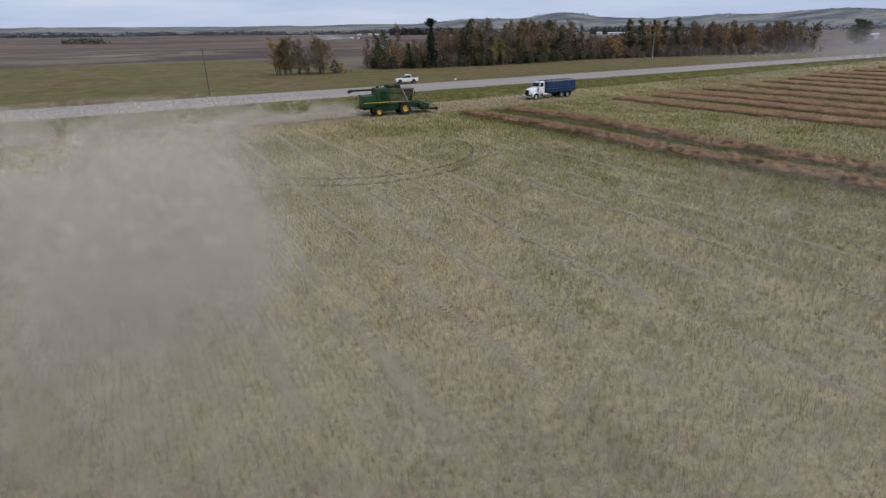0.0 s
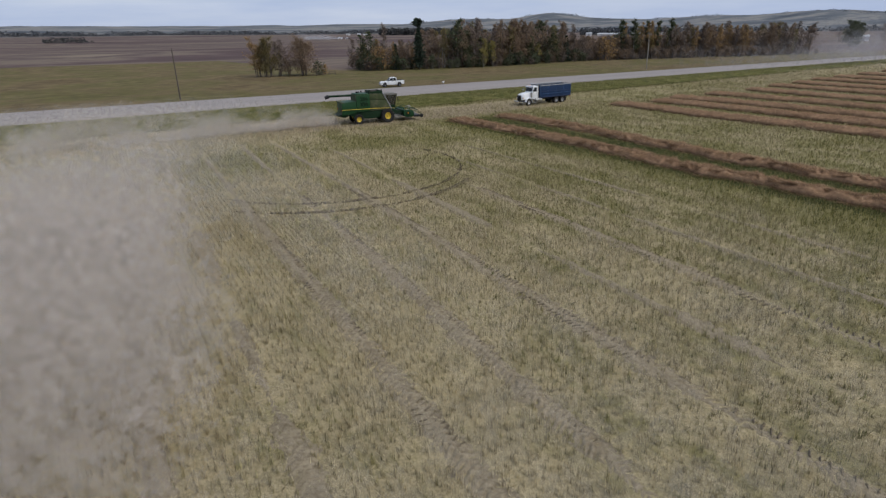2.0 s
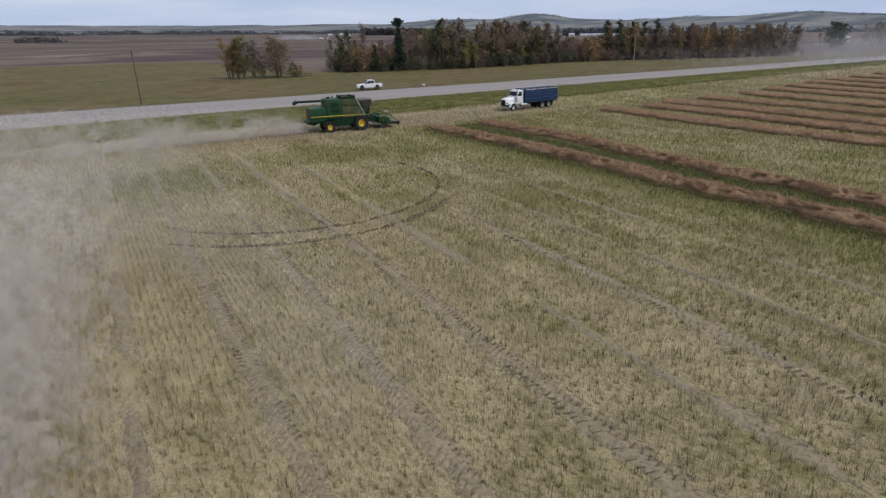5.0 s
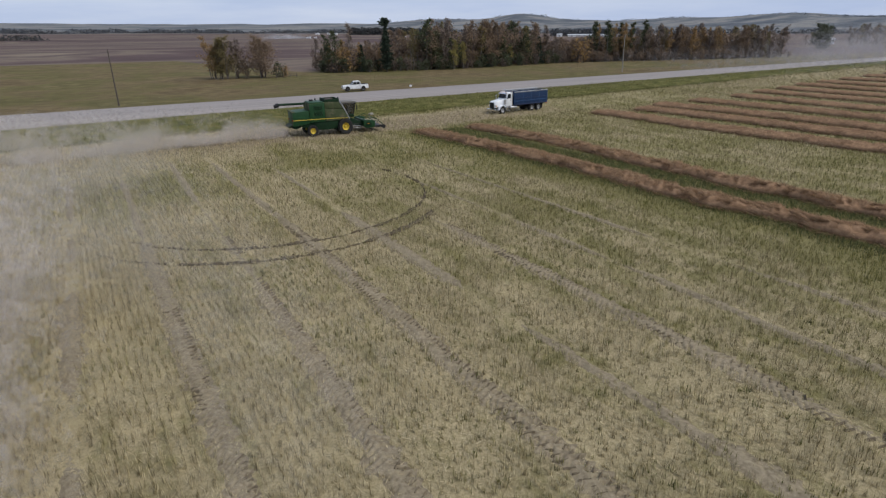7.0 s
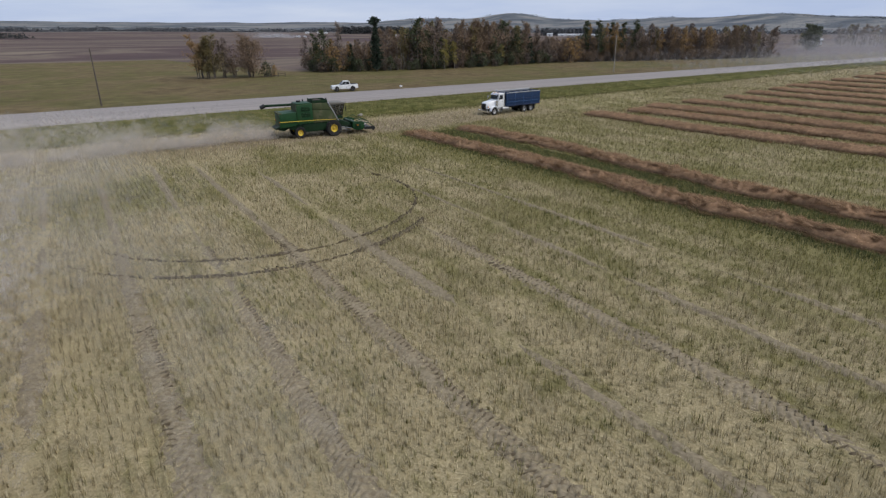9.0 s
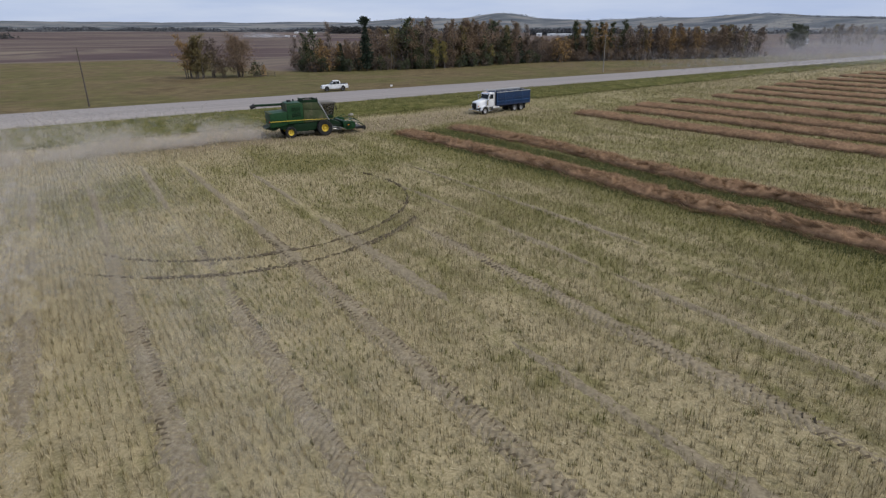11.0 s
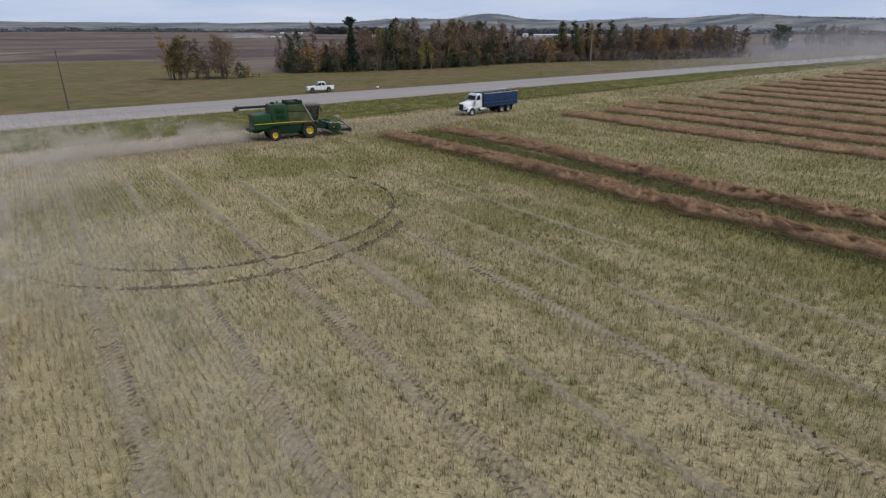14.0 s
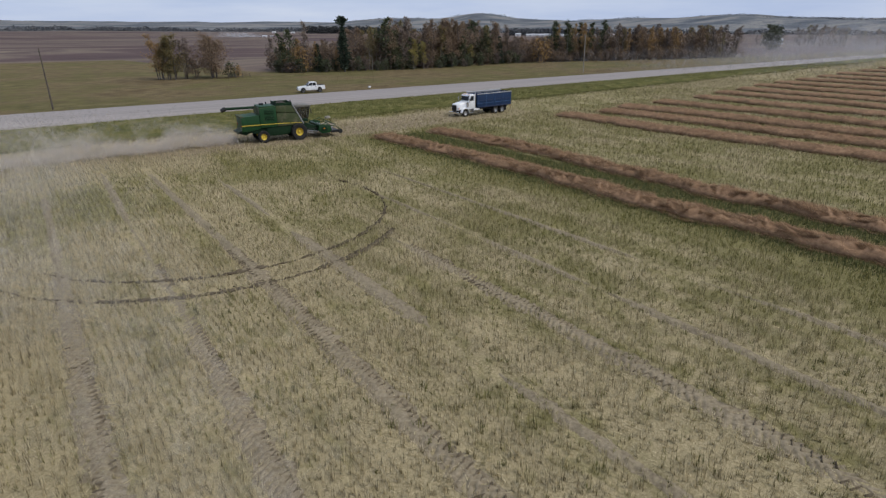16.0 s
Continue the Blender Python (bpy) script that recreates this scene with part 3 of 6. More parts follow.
def lift(x, y):
    """Height of the land: a level field, a ditch, then ground that climbs to one side and falls to the other, hills far off."""
    x, y = np.asarray(x, float), np.asarray(y, float)
    lean = 0.021 * (-0.83 * (x - 10) + 0.557 * (y - 15.6))
    z = lean * (0.5 * smooth01(y, 97, 125) + 0.5 * smooth01(y, 150, 450))
    z = z - 0.55 * np.exp(-((y - 103.5) / 3.2) ** 2) + 0.25 * np.exp(-((y - 124) / 9.0) ** 4)
    r, az = np.hypot(x - 10, y - 15), np.degrees(np.arctan2(x - 10, y - 15))
    ridge = 36 + 28 * smooth01(az, 22, 34) + 28 * np.exp(-((az - 38.9) / 2.2) ** 2) + 22 * np.exp(-((az - 61.0) / 6.0) ** 2) + 10 * smooth01(az, 62, 75)
    ridge = ridge * (0.86 + 0.24 * value_noise(x, y, 330, 5)) + 13 * value_noise(x, y, 190, 6)
    return z + ridge * smooth01(r, 2600, 4000) + 3.0 * (value_noise(x, y, 260, 7) - 0.5) * smooth01(r, 330, 900)


def lift1(x, y):
    return float(lift(x, y))


def blades(name, base, heading, length, width, lean, label, category, mat, quad=False):
    """Many separate thin blades in one mesh: base points, turn, length, width and how far each leans over."""
    k = len(base)
    dx, dy = np.cos(heading), np.sin(heading)
    side = np.stack([-dy, dx, np.zeros(k)], 1) * (width / 2)[:, None]
    tip = base + np.stack([dx * np.sin(lean) * length, dy * np.sin(lean) * length, np.cos(lean) * length], 1)
    if quad:
        c, co = 4, np.stack([base - side, base + side, tip + side * 0.7, tip - side * 0.7], 1).reshape(-1, 3)
    else:
        c, co = 3, np.stack([base - side, base + side, tip], 1).reshape(-1, 3)
    me = bpy.data.meshes.new(name)
    me.vertices.add(k * c)
    me.vertices.foreach_set("co", co.astype(np.float32).ravel())
    me.loops.add(k * c)
    me.loops.foreach_set("vertex_index", np.arange(k * c, dtype=np.int32))
    me.polygons.add(k)
    me.polygons.foreach_set("loop_start", np.arange(0, k * c, c, dtype=np.int32))
    me.update(calc_edges=True)
    me.materials.append(mat)
    return tagged(new(name, me), label, category, "", "stuff")


# ---------------------------------------------------------------- ground and road
def grow(a, b, first, factor, cap):
    out, s, v = [], first, a
    sign = 1 if b > a else -1
    while abs(v - a) < abs(b - a):
        v += sign * s
        s = min(s * factor, cap)
        out.append(v)
    return out


def build_ground():
    xs = sorted(grow(-80, -4600, 8, 1.12, 75)) + list(np.arange(-80, 341, 6.0)) + grow(340, 4600, 8, 1.1, 60)
    ys = sorted(grow(-40, -1800, 8, 1.2, 160)) + list(np.arange(-40, 94, 6.0)) + list(np.arange(94, 137, 0.9)) + list(np.arange(138, 460, 7.0)) + grow(460, 4600, 9, 1.1, 60)
    X, Y = np.meshgrid(np.array(xs, float), np.array(ys, float))
    Z = lift(X, Y)
    nx, ny = len(xs), len(ys)
    verts = np.stack([X, Y, Z], -1).reshape(-1, 3)
    faces = [(j * nx + i, j * nx + i + 1, (j + 1) * nx + i + 1, (j + 1) * nx + i) for j in range(ny - 1) for i in range(nx - 1)]
    me = bpy.data.meshes.new("ground")
    me.from_pydata(verts.tolist(), [], faces)
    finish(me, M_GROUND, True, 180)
    tagged(new("ground", me), "harvested stubble field with grassy verges and ploughed land beyond", "ground", "", "structure")


def build_road():
    """A wide greyed highway: crowned deck with soft shoulders, its edges a little uneven."""
    bm = bmesh.new()
    prof = [(115.6, -0.12), (116.5, 0.05), (119.0, 0.1), (124.0, 0.2), (129.0, 0.1), (131.6, 0.05), (132.6, -0.14)]
    xs = sorted(grow(-80, -1500, 8, 1.15, 40)) + list(np.arange(-80, 341, 4.0)) + grow(340, 1800, 6, 1.1, 40)
    rows = []
    for x in xs:
        j = 0.5 * (value_noise(x, 3.0, 7.0, 21) - 0.5)
        k = 0.5 * (value_noise(x, 9.0, 7.0, 22) - 0.5)
        ring = []
        for i, (y, z) in enumerate(prof):
            yy = y + (j if i < 2 else k if i > 4 else 0.0)
            ring.append(bm.verts.new((x, yy, lift1(x, 124.0) + (lift1(x, y) - lift1(x, 124.0)) * 0.8 + z + 0.05)))
        rows.append(ring)
    for a, b in zip(rows[:-1], rows[1:]):
        for i in range(len(prof) - 1):
            bm.faces.new((a[i], b[i], b[i + 1], a[i + 1]))
    tagged(part("road", bm, M_ROAD), "pale grey asphalt highway with plain worn shoulders", "road", "", "structure")


build_ground()
build_road()

# ---------------------------------------------------------------- wheel marks in the field
# from, to (x at y = 20 and 80), first and last y, half width, depth of the tread
TRACKS = [(3.2, 3.0, 16, 70, 0.45, 0.35), (7.1, 7.9, 10, 78, 0.5, 0.45), (11.3, 11.9, 12, 80, 0.52, 0.8), (15.2, 16.8, 10, 81, 0.52, 0.8), (20.1, 20.5, 6, 82, 0.55, 0.95), (24.2, 24.9, 6, 72, 0.5, 0.2), (28.7, 29.6, 4, 48, 0.55, 0.85), (33.1, 33.8, 4, 60, 0.34, 0.6), (38.2, 38.0, 4, 66, 0.28, 0.45)]
ARCS = [((21.0, 59.0), 13.28, 203, 313, 0.23), ((21.7, 59.9), 12.0, 205, 378, 0.17)]


def track_x(tr, y):
    x0, x1 = tr[:2]
    return x0 + (x1 - x0) * (np.asarray(y) - 20.0) / 60.0 + 0.07 * np.sin(np.asarray(y) * 0.13 + x0)


def grid_mesh(name, X, Y, Z):
    """A sheet from rows of points."""
    n, m = X.shape
    faces = [(i * m + j, i * m + j + 1, (i + 1) * m + j + 1, (i + 1) * m + j) for i in range(n - 1) for j in range(m - 1)]
    me = bpy.data.meshes.new(name)
    me.from_pydata(np.stack([X, Y, Z], -1).reshape(-1, 3).tolist(), [], faces)
    return me


def build_track(tr):
    """A pressed strip of soil and chaff; the tyre's slanting bars are cut into it on both halves."""
    x0, x1, a, b, w, lugs = tr
    turn = min(b, 48)
    ys = np.concatenate([np.arange(a, turn, 0.045 if lugs > 0.7 else 0.09), np.arange(turn, b, 0.2)])
    Y, U = np.meshgrid(ys, np.linspace(-1, 1, 15), indexing="ij")
    side = (U > 0) * 1.0
    C = track_x(tr, Y)
    worn = smooth01(value_noise(x0 * 5 + 0 * Y, Y, 5.0, 30), 0.12, 0.62)
    fade = np.clip(np.minimum((Y - a) / 4, (b - Y) / 5), 0.1, 1)
    W = w * fade * (1 - 0.45 * smooth01(Y, 44, 60)) * (0.25 + 0.3 * worn + 0.55 * value_noise(C + side * 40, Y, 1.1, 31) + 0.6 * value_noise(C + side * 40, Y, 0.22, 34) ** 2)
    if lugs < 0.7:
        W = W * (0.25 + 0.75 * smooth01(value_noise(x0 * 5 + 0 * Y, Y, 5.0, 30), 0.2, 0.6))
    X = C + U * W
    phase = (Y + 0.62 * w * np.abs(U) + 0.3 * value_noise(X, Y, 0.7, 37)) / 0.33 + 0.5 * side
    groove = 1 - smooth01(np.abs((phase % 1.0) - 0.5), 0.1, 0.24)
    depth = lugs * smooth01(value_noise(x0 * 3 + side * 17, Y, 2.6, 33), 0.12, 0.45) * (0.35 + 0.9 * value_noise(X, Y, 0.45, 38)) * smooth01(np.abs(U), 0.05, 0.2) * (1 - smooth01(np.abs(U), 0.85, 1.0))
    Z = 0.08 * np.clip(1 - U ** 2, 0, 1) * (0.6 + 0.4 * worn) * fade
    Z = np.maximum(Z - 0.13 * groove * depth, 0.003) + 0.04 * (value_noise(X, Y, 0.15, 36) - 0.55) * np.clip(1 - U ** 4, 0.2, 1)
    Z = Z - (0.14 if lugs < 0.7 else 0.08) * np.clip((0.6 if lugs < 0.7 else 0.4) - worn, 0, 1)
    me = grid_mesh("wheel_track", X, Y, Z)
    finish(me, M_TRACK, True, 180)
    tagged(new("wheel_track", me), "pale trodden wheel track with pressed tyre treads" if lugs > 0.7 else "pale trodden wheel track through cut stubble", "wheel track", "wheel tracks in the field", "structure")
    if lugs < 0.75:
        return
    # soil squeezed up between the bars of the tyre; its dark colour holds the prints' shade
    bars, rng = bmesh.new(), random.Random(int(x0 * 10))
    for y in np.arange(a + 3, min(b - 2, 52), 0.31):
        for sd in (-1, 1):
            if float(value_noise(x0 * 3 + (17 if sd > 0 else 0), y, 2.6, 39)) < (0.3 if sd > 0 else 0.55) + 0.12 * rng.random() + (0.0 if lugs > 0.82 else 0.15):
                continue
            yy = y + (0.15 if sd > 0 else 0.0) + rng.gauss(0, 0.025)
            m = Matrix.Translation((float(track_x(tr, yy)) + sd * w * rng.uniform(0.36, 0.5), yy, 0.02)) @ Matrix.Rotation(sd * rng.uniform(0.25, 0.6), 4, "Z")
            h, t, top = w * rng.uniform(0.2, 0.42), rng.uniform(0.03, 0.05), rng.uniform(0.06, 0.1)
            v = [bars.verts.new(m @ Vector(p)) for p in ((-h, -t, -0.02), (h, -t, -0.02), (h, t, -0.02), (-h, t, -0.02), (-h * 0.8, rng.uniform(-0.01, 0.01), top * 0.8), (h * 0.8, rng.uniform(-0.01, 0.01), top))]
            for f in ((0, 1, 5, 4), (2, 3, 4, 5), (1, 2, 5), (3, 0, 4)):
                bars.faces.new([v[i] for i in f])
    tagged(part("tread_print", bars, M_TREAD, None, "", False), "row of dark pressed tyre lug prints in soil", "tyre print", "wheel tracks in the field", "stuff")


def build_arc(arc):
    """A torn rut: ragged churned soil, broken by patches that the tyre left whole, and clods thrown out beside it."""
    (cx, cy), r, a0, a1, w = arc
    ang, U = np.meshgrid(np.arange(a0, a1, 0.35), np.linspace(-1, 1, 11), indexing="ij")
    ca, sn = np.cos(np.radians(ang)), np.sin(np.radians(ang))
    along = (ang - a0) / (a1 - a0)
    bite = (0.25 + 0.75 * smooth01(value_noise(ang, 0 * ang + r, 3.2, 42), 0.15, 0.6)) * np.clip(np.minimum((ang - a0) / 55 + 0.08, (a1 - ang) / (3 if r > 12 else 40)), 0.05, 1) * (0.45 + 0.75 * along if r > 12 else 0.9 - 0.45 * along)
    if r > 12:
        bite = np.maximum(bite, 0.9 * smooth01(along, 0.62, 0.85) * np.clip((a1 - ang) / 2, 0.05, 1))
    R = r + U * w * (0.25 + 0.75 * bite) * (0.35 + 0.9 * value_noise(ang * 2.3, (U > 0) * 30.0 + r, 1.0, 41)) + 0.1 * (value_noise(ang, 0 * ang, 2.0, 44) - 0.5)
    X, Y = cx + R * ca, cy + R * sn
    Z = 0.045 + 0.2 * (value_noise(X, Y, 0.15, 45) - 0.62 + 0.4 * bite) * np.clip(1 - U ** 2, 0, 1) + 0.07 * value_noise(X, Y, 0.3, 46) * np.clip(1 - U ** 4, 0, 1)
    Z = Z - 0.09 * np.clip(0.5 - bite, 0, 1) - 0.03 * (np.abs(U) > 0.95)
    me = grid_mesh("turning_rut", X, Y, Z)
    finish(me, M_CLOD, False, 180)
    tagged(new("turning_rut", me), "dark curved rut torn by a turning tyre", "tyre rut", "turning ruts", "structure")
    clods = bmesh.new()
    for _ in range(int((a1 - a0) * 3.2)):
        f = random.random() ** (0.55 if r > 12 else 0.9)
        a = a0 + (a1 - a0) * f
        if value_noise(a, r, 3.2, 42) < 0.25 + 0.2 * random.random():
            continue
        rr = r + random.gauss(0, w * 0.75)
        q = random.uniform(0.025, 0.075) * (0.7 + 0.6 * f)
        m = Matrix.Translation((cx + rr * math.cos(radians(a)), cy + rr * math.sin(radians(a)), q * 0.5 + 0.02)) @ Euler((random.random() * 6, random.random() * 6, random.random() * 6)).to_matrix().to_4x4() @ Matrix.Diagonal((q, q * 0.8, q * 0.7, 1))
        bmesh.ops.create_icosphere(clods, subdivisions=1, radius=1.0, matrix=m)
    tagged(part("soil_clods", clods, M_CLOD, None, "", False), "loose dark clods thrown up beside the rut", "soil clods", "", "stuff")


for tr in TRACKS:
    build_track(tr)
for arc in ARCS:
    build_arc(arc)

# ---------------------------------------------------------------- swaths
SWATHS = [(48.1, 47.3, 6, 80.6), (54.0, 54.8, 4, 79.6), (76.8, 76.4, 10, 79.3), (84.6, 84.4, 14, 78.0), (91.2, 90.8, 18, 79.6), (98.4, 100.2, 22, 79.4), (107.0, 110.4, 24, 79.4), (116.0, 119.8, 26, 80.8), (124.4, 128.5, 28, 81.5), (133.0, 137.5, 30, 83.0), (142.0, 147.0, 34, 83.5), (152.0, 157.0, 38, 84.0), (163.0, 168.0, 40, 84.5), (175.0, 180.0, 44, 85.0), (188.0, 193.0, 48, 85.5), (202.0, 207.0, 52, 86.0)]


def swath_x(sw, y):
    near, far, a, b = sw
    return near + (far - near) * (np.asarray(y) - 35.0) / 45.0 + 0.35 * np.sin(np.asarray(y) * 0.17 + near) + 0.5 * (value_noise(near * 7 + 0 * np.asarray(y), y, 3.0, 51) - 0.5)


def swath_height(X, Y, U, end):
    """The heap's upper face: a rounded back with tufts and hollows."""
    back = 0.6 * np.sqrt(np.clip(1 - np.abs(np.clip(U, -1, 1)) ** 2.4, 0, 1)) * end * (0.62 + 0.5 * value_noise(X + 0.5 * Y, Y - 0.4 * X, 0.9, 54))
    tufts = 0.3 * (value_noise(X - 0.6 * Y, Y, 0.36, 55) - 0.42) * np.clip(1 - U ** 2, 0, 1)
    return np.maximum(0.8 * (back + tufts), 0.0) + 0.17


def build_swath(k, sw):
    near, far, a, b = sw
    close = near < 60
    step, across = (0.16, 14) if close else (0.4, 8)
    w = 2.15 if near < 70 else 3.5
    ys = np.arange(a, b, step)
    us = np.concatenate([[-0.74], np.linspace(-1, 1, across), [0.74]])
    Y, U = np.meshgrid(ys, us, indexing="ij")
    C = swath_x(sw, Y)
    end = np.clip(np.minimum((b - Y) / 1.6, (Y - a) / 1.0), 0.05, 1) ** 0.5
    W = w / 2 * (0.72 + 0.5 * value_noise(Y, np.sign(U) * 9 + near, 1.5, 52)) * (0.5 + 0.5 * end)
    X = C + U * W + 0.1 * (value_noise(Y, U * 2, 0.35, 53) - 0.5)
    Z = swath_height(X, Y, U, end)
    Z[:, 0], Z[:, -1] = -0.03, -0.03
    n, mlen = Y.shape
    verts = np.stack([X, Y, Z], -1).reshape(-1, 3)
    faces = [(i * mlen + j, i * mlen + j + 1, (i + 1) * mlen + j + 1, (i + 1) * mlen + j) for i in range(n - 1) for j in range(mlen - 1)]
    me = bpy.data.meshes.new("swath")
    me.from_pydata(verts.tolist(), [], faces)
    finish(me, M_SWATH_CORE, True, 180)
    ob = tagged(new("swath", me), "long reddish-brown swath of cut crop lying on green stubble" if close else "reddish-brown swath of cut crop among even rows", "swath", "swaths of cut crop", "")
    # loose stalks over the heap
    dens = 1300 if close else (240 if near < 100 else 90)
    m = int((b - a) * dens)
    rng = np.random.RandomState(100 + k)
    yy = rng.uniform(a, b, m)
    uu = np.clip(rng.normal(0, 0.7, m), -1.12, 1.12)
    ww = w / 2 * (0.72 + 0.5 * value_noise(yy, np.sign(uu) * 9 + near, 1.5, 52))
    xx = swath_x(sw, yy) + uu * ww
    ee = np.clip(np.minimum((b - yy) / 1.6, (yy - a) / 1.0), 0.05, 1) ** 0.5
    hang = np.where(np.abs(uu) > 0.8, rng.uniform(0.1, 1.0, m), 1.0)
    base = np.stack([xx, yy, (swath_height(xx, yy, uu, ee) - 0.05) * hang], 1)
    head = np.where(rng.rand(m) < 0.88, 1.2 + 2.4 * (value_noise(xx, yy, 0.6, 56) - 0.5) + rng.normal(0, 0.3, m), rng.uniform(0, 6.28, m))
    size = 1.0 if close else 1.15
    st = blades("loose_straw", base, head, rng.uniform(0.3, 0.85, m) * size, rng.uniform(0.014, 0.036, m) * size * 1.3, rng.uniform(1.2, 1.62, m), "loose dry stalks and pods", "straw", M_SWATH)
    st.parent = ob
    del st["category"]


for k, sw in enumerate(SWATHS):
    build_swath(k, sw)


# ---------------------------------------------------------------- stubble and grass
def off_track(x, y):
    """1 in a wheel mark, 0 away from all of them."""
    m = np.zeros_like(x)
    for tr in TRACKS:
        inside = (y > tr[2] + 1) & (y < tr[3] - 1)
        m = np.maximum(m, inside * np.exp(-((x - track_x(tr, y)) / (tr[4] * 0.72)) ** 4) * (1.0 if tr[5] > 0.4 else 0.75))
    for (cx, cy), r, a0, a1, w in ARCS:
        ang = np.degrees(np.arctan2(y - cy, x - cx)) % 360
        m = np.maximum(m, ((ang > a0 + 8) & (ang < a1)) * np.exp(-((np.hypot(x - cx, y - cy) - r) / (w * 0.6)) ** 4))
    return m


def in_swath(x, y):
    m = np.zeros_like(x)
    for sw in SWATHS:
        m = np.maximum(m, ((y > sw[2]) & (y < sw[3])) * np.exp(-((x - swath_x(sw, y)) / 1.25) ** 4))
    return m


def greenness(x, y):
    g = 0.34 * value_noise(x, y, 3.0, 61) + 0.34 * value_noise(x, y, 9.0, 62) + 0.32 * value_noise(x, y, 1.1, 63)
    g = g + 0.26 * np.exp(-((x - 45.4) / 1.8) ** 2) * (y < 80) + 0.8 * np.exp(-((x - 51.1) / 1.9) ** 2) * (y < 80) + 0.2 * smooth01(x, 24, 44) - 0.05 * smooth01(x, 60, 75)
    g = g + 0.12 * np.exp(-((y - 76) / 7.0) ** 2) * (x < 40) + 0.16 * np.exp(-(((x - 15) / 6.0) ** 2 + ((y - 68) / 11.0) ** 2))
    g = g - 0.10 * np.exp(-((y - 90) / 5.0) ** 2)
    return g


def build_stubble():
    rng = np.random.RandomState(7)
    pts = []
    for x0, x1, y0, y1, row, gap in ((-18, 49, 2, 56, 0.3, 0.2), (-30, 49, 56, 98, 0.34, 0.27), (49, 76, 10, 98, 0.34, 0.28), (76, 150, 20, 98, 0.42, 0.4), (150, 260, 40, 100, 0.8, 0.75)):
        gx = np.arange(x0, x1, row)
        gy = np.arange(y0, y1, gap)
        X, Y = np.meshgrid(gx, gy)
        X = X + rng.normal(0, row * 0.15, X.shape)
        Y = Y + rng.uniform(-gap, gap, Y.shape)
        pts.append(np.stack([X.ravel(), Y.ravel(), np.full(X.size, gap)], 1))
    p = np.concatenate(pts)
    # it thins out raggedly where nobody looks
    out = np.maximum(0.28 * (p[:, 0] - 12) - p[:, 1], -6 - 0.17 * p[:, 1] - p[:, 0]) + 7 * (value_noise(p[:, 0], p[:, 1], 5.0, 67) - 0.5)
    p = p[rng.rand(len(p)) > smooth01(out, -2.0, 6.0)]
    x, y = p[:, 0], p[:, 1]
    tr = off_track(x, y)
    bare = value_noise(x, y, 2.2, 64) * 0.5 + value_noise(x, y, 0.8, 65) * 0.5
    keep = rng.rand(len(p)) < (1 - 0.8 * tr) * (1 - 0.8 * in_swath(x, y)) * (0.45 + 0.9 * bare) * np.where((y > 84) & (y < 96) & (x > 22) & (x < 105), 0.36, 1.0)
    p, tr = p[keep], tr[keep]
    x, y, gap = p[:, 0], p[:, 1], p[:, 2]
    green = greenness(x, y) + rng.normal(0, 0.13, len(p)) > 0.68
    far = np.clip(gap / 0.22, 0.9, 3.6)
    near = (y < 56) & (x < 49)
    straw = ("stubble", M_STRAW, "cut straw-coloured crop stubble standing in rows", "stubble", 0.2, 0.46)
    weed = ("weeds", M_WEED, "low green regrowth among the stubble", "weeds", 0.16, 0.42)
    for (name, mat, label, cat, hmin, hmax), sel, count, slim in ((straw, ~green & near, 12, 0.7), (straw, ~green & ~near, 6, 1.12), (weed, green & near, 9, 0.74), (weed, green & ~near, 5, 1.1)):
        q = np.repeat(p[sel], count, 0)
        t = np.repeat(tr[sel], count)
        f = np.repeat(far[sel], count)
        m = len(q)
        base = np.stack([q[:, 0] + rng.normal(0, 0.033, m) * f, q[:, 1] + rng.normal(0, 0.06, m) * f, np.full(m, -0.01)], 1)
        length = rng.uniform(hmin, hmax, m) * (1 - 0.6 * t) * (0.65 + 0.7 * value_noise(q[:, 0], q[:, 1], 1.6, 66))
        blades(name, base, rng.uniform(0, 6.283, m), length, rng.uniform(0.016, 0.034, m) * f * slim, np.abs(rng.normal(0.0, 0.24, m)), label, cat, mat)


def build_tufts():
    """Dark leafy volunteers standing up out of the stubble on the greener side."""
    rng = np.random.RandomState(14)
    n, k = 1200, 13
    cx, cy = rng.uniform(16, 47, n), 8 + 52 * rng.rand(n) ** 1.2
    keep = rng.rand(n) < np.clip(value_noise(cx, cy, 4.0, 69) * 1.5 - 0.25, 0.08, 1)
    cx, cy = cx[keep], cy[keep]
    size = rng.uniform(0.6, 1.4, len(cx))
    x, y, s = np.repeat(cx, k), np.repeat(cy, k), np.repeat(size, k)
    m = len(x)
    base = np.stack([x + rng.normal(0, 0.07, m) * s, y + rng.normal(0, 0.09, m) * s, np.full(m, -0.01)], 1)
    blades("weed_tufts", base, rng.uniform(0, 6.283, m), rng.uniform(0.16, 0.34, m) * s, rng.uniform(0.02, 0.04, m), np.abs(rng.normal(0, 0.5, m)), "olive green leafy weeds in tufts among the stubble", "weeds", M_TUFT)


